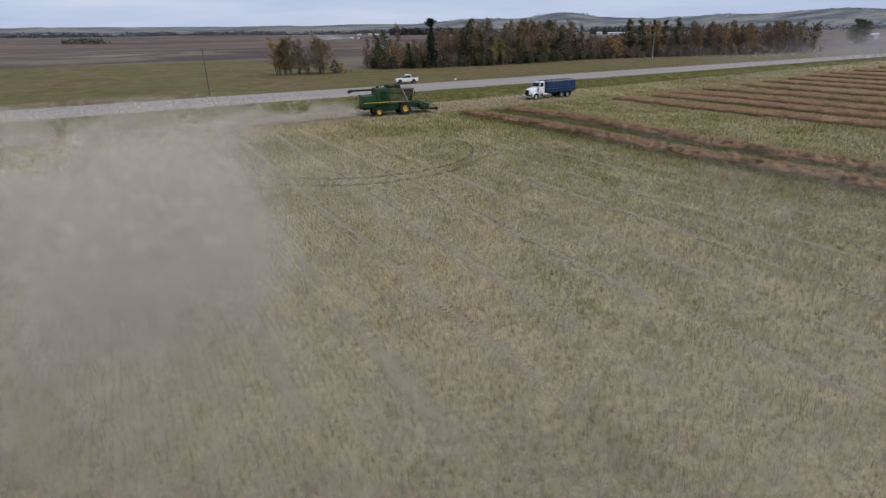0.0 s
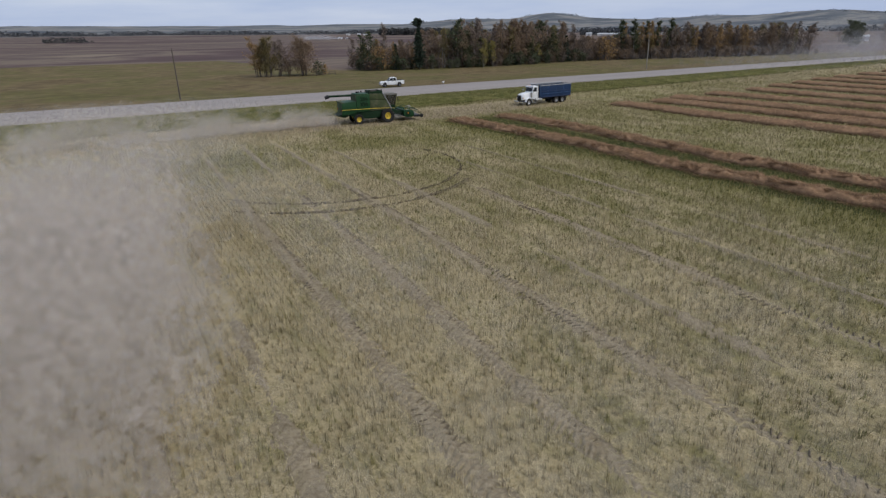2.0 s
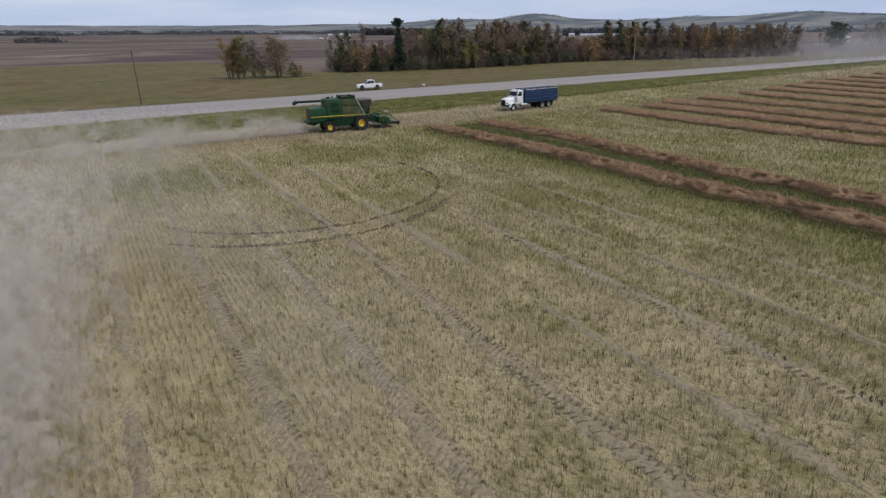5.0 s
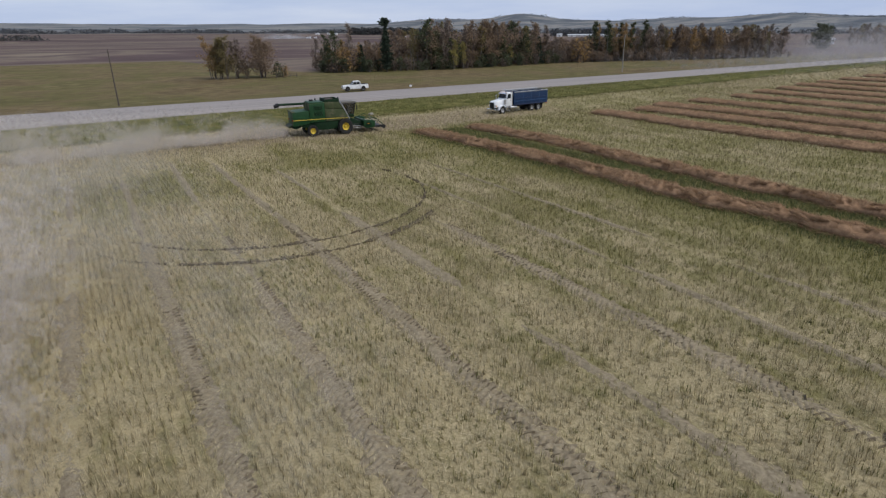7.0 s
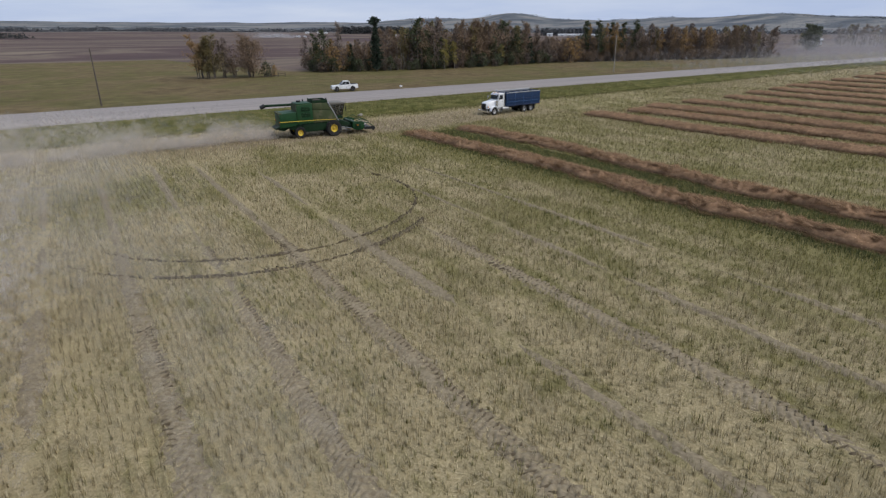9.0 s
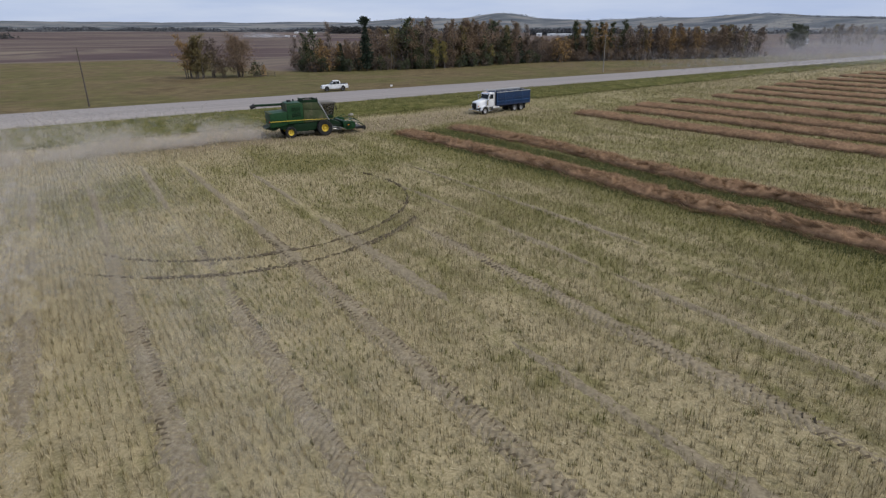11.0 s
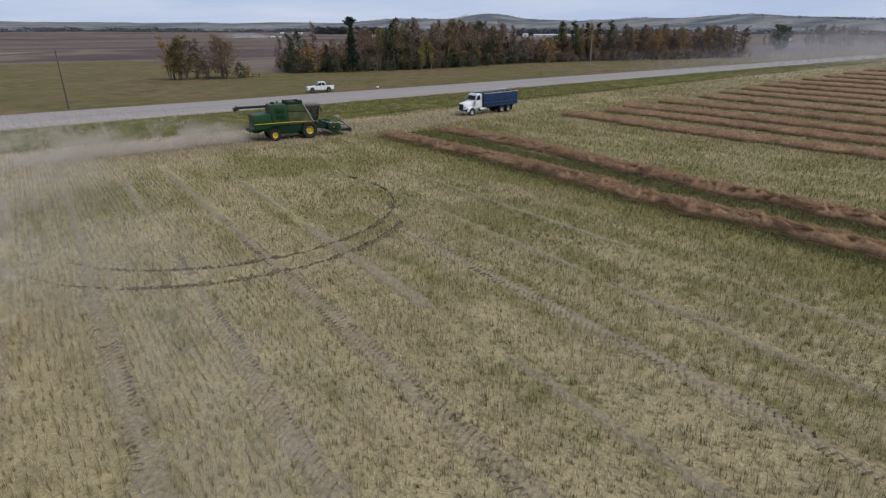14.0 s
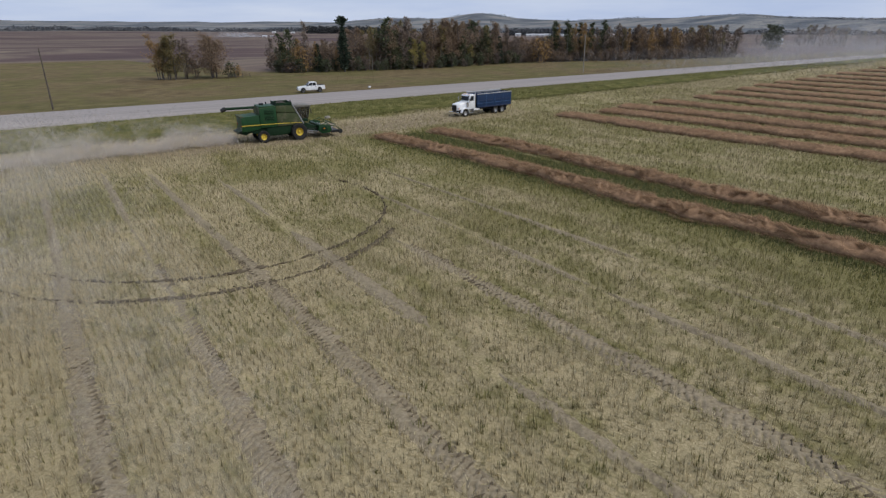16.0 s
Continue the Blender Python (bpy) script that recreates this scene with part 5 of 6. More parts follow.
    for s in (-1, 1):
        dr = part("door", slab([(-0.86, 1.02), (-0.86, 2.12), (-1.08, 2.84), (-1.78, 2.84), (-1.78, 1.02)], s * 0.955, s * 0.985, 0.012), M_WHITE, cab)
        part("door_window", slab([(-0.98, 2.12), (-1.13, 2.76), (-1.7, 2.76), (-1.7, 2.12)], s * 0.985, s * 0.995, 0.0), M_GLASS, dr, "dark side window")
        part("handle", box((-1.72, s * 0.985, 1.78), (-1.56, s * 1.02, 1.83), 0.01), M_CHROME, dr, "chrome handle")
        part("air_horn", tube((-1.3, s * 0.5, 3.05), (-0.95, s * 0.5, 3.07), 0.025, 0.06, 10), M_CHROME, cab)
    for k in range(5):
        y = -0.7 + 0.35 * k
        part("marker_lamp", box((-1.16, y - 0.05, 2.97), (-1.06, y + 0.05, 3.04), 0.02), M_LAMP_AMBER, cab, "amber roof marker")
    # grain box: floor, walls with ribs, rails, rolled tarp, tailgate
    x0, x1, zb, zt, bw = -9.0, -2.2, 1.12, 2.92, 1.25
    bx = part("grain_box", slab([(x0, zb), (x0, zb + 0.12), (x1, zb + 0.12), (x1, zb)], -bw, bw, 0.02), M_NAVY_DARK, t, "navy blue steel grain box")
    for s in (-1, 1):
        side = part("side_wall", box((x0, s * (bw - 0.04), zb + 0.1), (x1, s * bw, zt), 0.01), M_NAVY, bx)
        part("top_rail", box((x0 - 0.03, s * (bw - 0.07), zt - 0.02), (x1 + 0.03, s * (bw + 0.05), zt + 0.1), 0.03), M_TARP, side, "pale grey top rail")
        part("mid_crease", slab([(x0, 2.02), (x0, 2.1), (x1, 2.1), (x1, 2.02)], s * bw, s * (bw + 0.03), 0.01), M_NAVY_DARK, side)
        part("mid_crease", slab([(x0, 1.62), (x0, 1.7), (x1, 1.7), (x1, 1.62)], s * bw, s * (bw + 0.03), 0.01), M_RIB, side)
        for k in range(5):
            x = x0 + 0.05 + k * (x1 - x0 - 0.1) / 4
            part("rib", box((x - 0.035, s * bw, zb + 0.1), (x + 0.035, s * (bw + 0.035), zt - 0.02), 0.01), M_RIB, side)
        part("lower_rail", box((x0, s * (bw - 0.06), zb - 0.05), (x1, s * (bw + 0.04), zb + 0.12), 0.02), M_NAVY_DARK, bx)
        part("tail_lamp", box((x0 - 0.06, s * 1.0 - 0.08, 0.85), (x0 - 0.02, s * 1.0 + 0.08, 1.0), 0.02), M_LAMP_RED, t, "red tail lamp")
    part("front_wall", slab([(x1 - 0.05, zb), (x1 - 0.05, zt + 0.12), (x1, zt + 0.12), (x1, zb)], -bw, bw, 0.01), M_NAVY, bx)
    gate = part("tailgate", slab([(x0, zb), (x0, zt + 0.08), (x0 + 0.05, zt + 0.08), (x0 + 0.05, zb)], -bw + 0.05, bw - 0.05, 0.01), M_NAVY, bx)
    for y in (-0.8, 0.0, 0.8):
        part("gate_rib", box((x0 - 0.05, y - 0.05, zb + 0.05), (x0, y + 0.05, zt), 0.01), M_NAVY_DARK, gate)
    for k in range(5):
        x = x0 + 0.9 + k * 1.25
        part("tarp_bow", pipe([(x, -bw, zt + 0.06), (x, -0.6, zt + 0.16), (x, 0.6, zt + 0.16), (x, bw, zt + 0.06)], 0.025, 6), M_STEEL, bx)
    part("rolled_tarp", tube((x0 + 0.05, -bw + 0.05, zt + 0.16), (x1 - 0.05, -bw + 0.05, zt + 0.16), 0.1, seg=12), M_TARP, bx, "pale grey rolled tarp")
    heap = bmesh.new()
    rr = []
    for i in range(15):
        x = x0 + 0.08 + i * (x1 - x0 - 0.16) / 14
        rr.append([heap.verts.new((x, -bw + 0.05 + j * (2 * bw - 0.1) / 8, 2.25 + 0.35 * math.sin(math.pi * j / 8) * (0.6 + 0.4 * math.sin(i * 0.45)))) for j in range(9)])
    for a, b in zip(rr[:-1], rr[1:]):
        for j in range(8):
            heap.faces.new((a[j], a[j + 1], b[j + 1], b[j]))
    part("seed_load", heap, M_GRAIN, bx, "dark seed heaped in the box")
    part("hoist", tube((-2.6, 0, 0.9), (-3.6, 0, 1.3), 0.14, seg=12), M_STEEL, t)
    return t


def lathe_x(r, x0, x1, y, z, seg=18):
    bm = bmesh.new()
    tube((x0, y, z), (x0 + 0.04, y, z), r * 0.93, r, seg, bm)
    tube((x0 + 0.04, y, z), (x1 - 0.04, y, z), r, r, seg, bm)
    tube((x1 - 0.04, y, z), (x1, y, z), r, r * 0.93, seg, bm)
    return bm


def fender(cx, s, r, inner, outer):
    """A curved guard over a front wheel."""
    bm = bmesh.new()
    rows = []
    for k in range(11):
        a = radians(5 + 17 * k)
        c, sn = math.cos(a), math.sin(a)
        rows.append([bm.verts.new((cx + q * c, s * y, 0.53 + q * sn)) for q, y in ((r, 0.78), (r, 1.2), (r - 0.03, 1.24), (r - 0.08, 1.24), (r - 0.08, 1.2), (r - 0.04, 0.78))])
    for a, b in zip(rows[:-1], rows[1:]):
        for i in range(6):
            j = (i + 1) % 6
            bm.faces.new((a[i], a[j], b[j], b[i]))
    bm.faces.new(rows[0])
    bm.faces.new(rows[-1][::-1])
    return bm


build_truck(pose(65.3, 88.6, 0, 0, 0, 181) @ Matrix.Diagonal((0.99, 1.0, 1.04, 1.0)))


# ---------------------------------------------------------------- pickup
def build_pickup(m):
    p = thing("pickup_truck", m, "white crew-cab pickup truck parked on the road shoulder", "pickup truck")
    w = 0.98
    body = slab([(2.9, 0.5), (2.92, 0.95), (2.75, 1.08), (1.35, 1.2), (0.95, 1.22), (-1.05, 1.28), (-2.9, 1.3), (-2.95, 1.05), (-2.9, 0.55), (-1.55, 0.48), (1.2, 0.46)], -w, w, 0.06)
    body = part("body", body, M_WHITE, p)
    cab = slab([(1.05, 1.18), (0.3, 1.85), (0.05, 1.93), (-0.95, 1.93), (-1.1, 1.85), (-1.25, 1.24)], -w + 0.12, w - 0.12, 0.05)
    cab = part("cab", cab, M_WHITE, p)
    part("windscreen", slab([(1.0, 1.25), (0.36, 1.82), (0.4, 1.84), (1.05, 1.27)], -0.74, 0.74, 0.0), M_GLASS, cab, "dark windscreen")
    part("rear_window", slab([(-1.24, 1.35), (-1.13, 1.8), (-1.15, 1.81), (-1.27, 1.36)], -0.7, 0.7, 0.0), M_GLASS, cab)
    for s in (-1, 1):
        part("front_window", slab([(0.85, 1.27), (0.3, 1.78), (-0.2, 1.82), (-0.2, 1.27)], s * 0.855, s * 0.875, 0.0), M_GLASS, cab, "dark side window")
        part("back_window", slab([(-0.28, 1.27), (-0.28, 1.82), (-0.9, 1.8), (-1.05, 1.29)], s * 0.855, s * 0.875, 0.0), M_GLASS, cab, "dark side window")
        for x in (-0.24, -1.1):
            part("door_seam", box((x - 0.008, s * w - 0.004, 0.6), (x + 0.008, s * w + 0.004, 1.22), 0), M_BLACK, body)
        for x in (0.0, -0.85):
            part("handle", box((x - 0.09, s * w, 1.08), (x + 0.09, s * (w + 0.03), 1.13), 0.01), M_CHROME, body)
        part("mirror", box((0.75, s * 1.02 - 0.06, 1.25), (0.9, s * 1.02 + 0.1, 1.45), 0.03), M_BLACK, p)
        part("headlamp", box((2.82, s * 0.75 - 0.18, 0.82), (2.95, s * 0.75 + 0.18, 1.0), 0.03), M_LAMP_CLEAR, body, "clear headlamp")
        part("tail_lamp", box((-2.98, s * 0.88 - 0.06, 0.9), (-2.9, s * 0.88 + 0.06, 1.25), 0.02), M_LAMP_RED, body, "red tail lamp")
        part("running_board", box((-1.2, s * 1.0 - 0.05, 0.42), (1.1, s * 1.0 + 0.08, 0.48), 0.01), M_BLACK, p)
        for x in (1.85, -1.75):
            part("wheel_arch", lathe_y([(0.3, -0.015), (0.5, -0.015), (0.5, 0.015), (0.3, 0.015)], (x, s * w, 0.52), 22), M_BLACK, body, "dark wheel arch")
            wheel(p, (x, s * 0.92, 0.4), 0.4, 0.27, 0.25, M_RIM, s, 0, 0.04, None, "alloy rim")
        part("bed_rail", box((-2.88, s * 0.92 - 0.05, 1.28), (-1.3, s * 0.92 + 0.05, 1.34), 0.02), M_BLACK, body)
    part("bed_floor", box((-2.82, -0.8, 1.292), (-1.34, 0.8, 1.306), 0.0), M_BLACK, body, "dark open bed")
    part("grille", box((2.88, -0.52, 0.78), (2.96, 0.52, 1.02), 0.02), M_BLACK, body)
    part("bumper", slab([(2.88, 0.45), (3.02, 0.48), (3.02, 0.68), (2.88, 0.72)], -0.95, 0.95, 0.02), M_CHROME, body, "chrome bumper")
    part("rear_bumper", box((-3.08, -0.92, 0.5), (-2.92, 0.92, 0.68), 0.02), M_CHROME, body)
    part("tailgate", box((-2.99, -0.8, 0.72), (-2.94, 0.8, 1.28), 0.01), M_WHITE, body)
    return p


build_pickup(pose(62.5, 136.6, lift1(62.5, 136.6), 0, 0, 167) @ Matrix.Diagonal((0.95, 1.0, 1.1, 1.0)))


# ---------------------------------------------------------------- trees
def limb(bm, p, q, r0, r1, seg=6, bends=3, wild=0.12):
    p, q = Vector(p), Vector(q)
    pts = [p]
    for i in range(1, bends + 1):
        f = i / bends
        j = (q - p).length * wild * (0.0 if i == bends else 1.0)
        pts.append(p.lerp(q, f) + Vector((random.uniform(-j, j), random.uniform(-j, j), random.uniform(-j, j) * 0.4)))
    for i in range(bends):
        a, b = i / bends, (i + 1) / bends
        tube(pts[i], pts[i + 1], r0 + (r1 - r0) * a, r0 + (r1 - r0) * b, seg, bm, False)
    return pts


def leaf_mesh(name, centres, size, mat, flat=0.7, long=1.0):
    """Loose leaf clumps: bent four-cornered pieces, each its own island."""
    k = len(centres)
    c = np.asarray(centres, float)
    rng = np.random.RandomState(k)
    a = rng.normal(size=(k, 3))
    a[:, 2] *= flat
    a /= np.linalg.norm(a, axis=1)[:, None]
    b = np.cross(a, rng.normal(size=(k, 3)))
    b /= np.linalg.norm(b, axis=1)[:, None]
    s = size * rng.uniform(0.55, 1.35, k)[:, None]
    a, b = a * s * long, b * s * 0.75
    co = np.stack([c - a, c + b * 0.9, c + a, c - b], 1).reshape(-1, 3)
    me = bpy.data.meshes.new(name)
    me.vertices.add(k * 4)
    me.vertices.foreach_set("co", co.astype(np.float32).ravel())
    me.loops.add(k * 4)
    me.loops.foreach_set("vertex_index", np.arange(k * 4, dtype=np.int32))
    me.polygons.add(k)
    me.polygons.foreach_set("loop_start", np.arange(0, k * 4, 4, dtype=np.int32))
    me.update(calc_edges=True)
    me.materials.append(mat)
    return me


def tree_model(kind, h, spread, leaves, size, bark, low=0.25, stems=1, seed=0, pointed=0.6):
    """Trunk and limbs as one mesh, the crown as another, standing on the origin."""
    random.seed(seed)
    bm = bmesh.new()
    centres = []
    for s in range(stems):
        off = Vector((random.uniform(-1, 1) * spread * 0.35, random.uniform(-1, 1) * spread * 0.35, 0)) if stems > 1 else Vector((0, 0, 0))
        hh = h * (random.uniform(0.72, 1.0) if s else 1.0)
        top = off * 1.6 + Vector((random.uniform(-0.05, 0.05) * h, random.uniform(-0.05, 0.05) * h, hh * 0.96))
        r = 0.011 * h * (1.0 if stems == 1 else 0.7) + 0.03
        pts = limb(bm, off - Vector((0, 0, 0.3)), top, r, 0.03, 6, 5, 0.025)
        n = max(8, int(14 / stems ** 0.5))
        for i in range(n):
            f = low + (0.97 - low) * (i + random.random()) / n
            base = (off - Vector((0, 0, 0.3))).lerp(top, f)
            g = (f - low) / (1 - low)
            reach = spread * (0.35 + 0.75 * math.sin(math.pi * min(1, g ** pointed * 0.92 + 0.1))) * random.uniform(0.6, 1.15)
            ang = random.uniform(0, 6.283)
            tip = base + Vector((math.cos(ang) * reach, math.sin(ang) * reach, reach * random.uniform(0.5, 1.15)))
            tip.z = min(tip.z, hh)
            lp = limb(bm, base, tip, r * 0.36 * (1 - f * 0.6) + 0.012, 0.012, 3, 2, 0.1)
            for _ in range(int(leaves / (n * stems) * random.uniform(0.5, 1.5))):
                u = random.random() ** 0.55
                q = Vector(base).lerp(tip, u)
                sg = reach * 0.2 + 0.16
                centres.append((q.x + random.gauss(0, sg), q.y + random.gauss(0, sg), min(hh * 1.03, q.z + random.gauss(0, sg * 0.9))))
            for _ in range(1):
                u = random.uniform(0.35, 0.9)
                q = Vector(base).lerp(tip, u)
                limb(bm, q, q + Vector((random.uniform(-1, 1), random.uniform(-1, 1), random.uniform(0.1, 1.1))) * reach * 0.45, 0.016, 0.008, 3, 1, 0)
    trunk = mesh_of("trunk", bm, bark)
    crown = leaf_mesh("crown", centres, size, LEAF[kind], 0.7, 1.0 if kind != "grey" else 2.0)
    return trunk, crown


def conifer_model(h, profile, seed):
    """A spruce or pine: whorls of drooping boughs whose reach follows the profile from foot to tip."""
    random.seed(seed)
    bm = bmesh.new()
    limb(bm, (0, 0, -0.3), (0.1, 0.05, h), 0.014 * h, 0.03, 8, 5, 0.012)
    centres = []
    z = h * 0.08
    while z < h:
        f = z / h
        reach = float(np.interp(f, [p for p, _ in profile], [q for _, q in profile]))
        for k in range(7):
            ang = random.uniform(0, 6.283)
            rr = reach * random.uniform(0.5, 1.15)
            tip = Vector((math.cos(ang) * rr, math.sin(ang) * rr, z - 0.18 * rr + (0.5 * rr if f > 0.85 else 0)))
            limb(bm, (0, 0, z), tip, 0.035, 0.012, 3, 1, 0.0)
            for _ in range(int(10 + 12 * rr)):
                u = random.random() ** 0.6
                centres.append((tip.x * u + random.gauss(0, 0.2), tip.y * u + random.gauss(0, 0.2), z + (tip.z - z) * u + random.gauss(0, 0.13)))
        z += random.uniform(0.28, 0.48)
    return mesh_of("trunk", bm, M_BARK), leaf_mesh("crown", centres, 0.2, LEAF["spruce"], 0.35, 1.3)


def plant(model, name, x, y, label, category, group="", turn=0.0, size=1.0, wide=1.0):
    t = thing(name, pose(x, y, lift1(x, y), 0, 0, turn) @ Matrix.Diagonal((size * wide, size * wide, size, 1)), label, category, group)
    shared("trunk", model[0], t)
    shared("crown", model[1], t)
    return t


TALL = {
    "rust": [tree_model("rust", 14, 2.4, 1000, 0.21, M_BARK, 0.08, 1, s) for s in (1, 2, 3)],
    "grey": [tree_model("grey", 13, 2.2, 1000, 0.15, M_BARK_PALE, 0.08, 1, s) for s in (4, 5, 6)],
    "orange": [tree_model("orange", 14, 2.0, 1000, 0.2, M_BARK, 0.12, 1, s) for s in (7, 8)],
    "yellow": [tree_model("yellow", 10, 1.6, 1200, 0.16, M_BARK_PALE, 0.2, 1, s) for s in (9, 10)],
    "green": [tree_model("green", 12, 2.5, 1200, 0.21, M_BARK, 0.12, 1, s) for s in (11, 12)],
    "olive": [tree_model("olive", 14, 2.1, 1000, 0.2, M_BARK_PALE, 0.12, 1, s) for s in (13, 14)],
    "poplar": [tree_model(q, 16.5, 1.8, 1300, 0.21, M_BARK_PALE, 0.2, 1, s, 0.5) for q, s in (("green", 15), ("green", 16))],
}
BUSH = {
    "rust": [tree_model("rust", 5, 1.8, 560, 0.17, M_BARK, 0.05, 4, s) for s in (21, 22)],
    "orange": [tree_model("orange", 5, 1.7, 500, 0.21, M_BARK, 0.05, 4, 23)],
    "green": [tree_model("green", 5, 1.8, 480, 0.22, M_BARK, 0.03, 4, 24)],
    "grey": [tree_model("grey", 5, 1.8, 560, 0.14, M_BARK, 0.05, 5, s) for s in (25, 26)],
}
WORDS = {"rust": "rust-brown autumn poplar at the edge of the bluff", "grey": "nearly bare grey poplar in the tree bluff", "orange": "poplar with orange autumn leaves in the bluff", "yellow": "slim birch with yellow autumn leaves", "green": "dark green leafy tree low in the bluff", "olive": "poplar turning olive and yellow in the bluff", "poplar": "tall narrow dark green poplar above the bluff"}


def row_front(x):
    return float(np.interp(x, [78, 96, 123, 145, 167, 184, 229, 263, 275], [199, 190, 186, 188, 191, 188, 171, 160, 157]))


def build_bluff():
    rng = random.Random(77)
    # stretches of the bluff: from, to, number, least and greatest height, kinds
    stretches = [
        (80, 104, 26, 7.0, 10.0, ["rust", "rust", "grey", "grey", "orange"]),
        (103, 113, 14, 11.0, 13.5, ["rust", "rust", "grey", "olive"]),
        (111, 168, 62, 12.5, 16.0, ["rust", "rust", "grey", "grey", "olive", "rust", "green"]),
        (114, 162, 30, 7.0, 10.5, ["green", "green", "green", "olive", "yellow"]),
        (166, 190, 34, 8.2, 10.0, ["grey", "rust", "grey", "rust"]),
        (186, 207, 28, 8.2, 10.2, ["rust", "orange", "olive", "grey", "rust"]),
        (206, 270, 68, 10.5, 14.0, ["rust", "grey", "orange", "rust", "olive", "grey"]),
    ]
    for a, b, n, lo, hi, kinds in stretches:
        for i in range(n):
            x = a + (b - a) * (i + rng.random()) / n
            kind = rng.choice(kinds)
            model = rng.choice(TALL[kind])
            h = {"rust": 14, "grey": 13, "orange": 14, "yellow": 10, "green": 12, "olive": 14}[kind]
            y = row_front(x) + 1.0 + 20 * rng.random() ** 1.3
            plant(model, "tree", x, y, WORDS[kind], "tree", "trees of the bluff", rng.uniform(0, 360), rng.uniform(lo, hi) / h, rng.uniform(0.85, 1.15))
    for x in (188.5, 190.2, 192.0, 193.6, 200.5, 202.0, 207.0, 208.4):
        plant(rng.choice(TALL["poplar"]), "tree", x, row_front(x) + rng.uniform(2, 7), WORDS["poplar"], "tree", "trees of the bluff", rng.uniform(0, 360), rng.uniform(0.88, 0.98), 1.15)
    for x in (190.5, 194.0, 196.3, 198.3, 200.3, 203.0, 216.0, 223.0, 228.0, 236.0):
        plant(rng.choice(TALL["orange"]), "tree", x, row_front(x) + rng.uniform(1, 6), WORDS["orange"], "tree", "trees of the bluff", rng.uniform(0, 360), rng.uniform(0.92, 1.06) if x < 210 else rng.uniform(0.85, 0.95), 0.9)
    for i in range(150):
        x = rng.uniform(79, 268)
        kind = rng.choice(["rust", "green", "green", "grey", "green"] if x < 170 else ["rust", "grey", "rust"])
        plant(rng.choice(BUSH[kind]), "bush", x, row_front(x) + rng.uniform(-1.5, 3), "low " + {"rust": "rust-brown", "grey": "bare grey", "green": "dark green"}[kind] + " bush under the bluff trees", "bush", "bushes of the bluff", rng.uniform(0, 360), rng.uniform(0.5, 1.0), rng.uniform(0.9, 1.3))
    # single trees that stand out
    plant(BUSH["orange"][0], "bush", 84.6, 195, "bright orange autumn bush beside the bluff", "bush", "", 40, 1.45, 1.0)
    plant(BUSH["orange"][0], "bush", 178.5, 187, "orange autumn bush at the foot of the bluff", "bush", "", 130, 1.7, 1.1)
    plant(TALL["yellow"][0], "tree", 119.0, 184.5, WORDS["yellow"], "tree", "trees of the bluff", 20, 0.95)
    plant(TALL["yellow"][1], "tree", 123.0, 185.0, WORDS["yellow"], "tree", "trees of the bluff", 80, 0.9)
    plant(TALL["green"][0], "tree", 82.5, 196.5, "dark leafy tree at the end of the bluff", "tree", "", 10, 1.08, 0.95)
    plant(TALL["green"][1], "tree", 80.0, 198.0, "dark leafy tree at the end of the bluff", "tree", "", 80, 0.95, 0.9)
    plant(TALL["grey"][0], "tree", 87.5, 196.5, "tall bare grey tree at the end of the bluff", "tree", "", 10, 1.12, 0.8)
    dark = conifer_model(17.2, [(0.08, 1.9), (0.3, 2.3), (0.55, 1.9), (0.7, 1.3), (0.76, 0.5), (0.84, 0.7), (0.9, 2.3), (1.0, 0.8)], 61)
    plant(dark, "conifer", 96.8, 189.5, "tall ragged dark spruce with a bushy top", "conifer", "", 0, 0.91)
    spruce = conifer_model(9.5, [(0.08, 2.2), (0.4, 1.6), (1.0, 0.15)], 62)
    plant(spruce, "conifer", 90.5, 194.5, "small dark spruce among the bluff bushes", "conifer", "spruces", 0, 0.85)
    plant(spruce, "conifer", 134.0, 188.5, "dark spruce at the foot of the bluff", "conifer", "spruces", 50, 1.0)
    plant(spruce, "conifer", 161.0, 191.5, "dark spruce at the foot of the bluff", "conifer", "spruces", 110, 1.0)


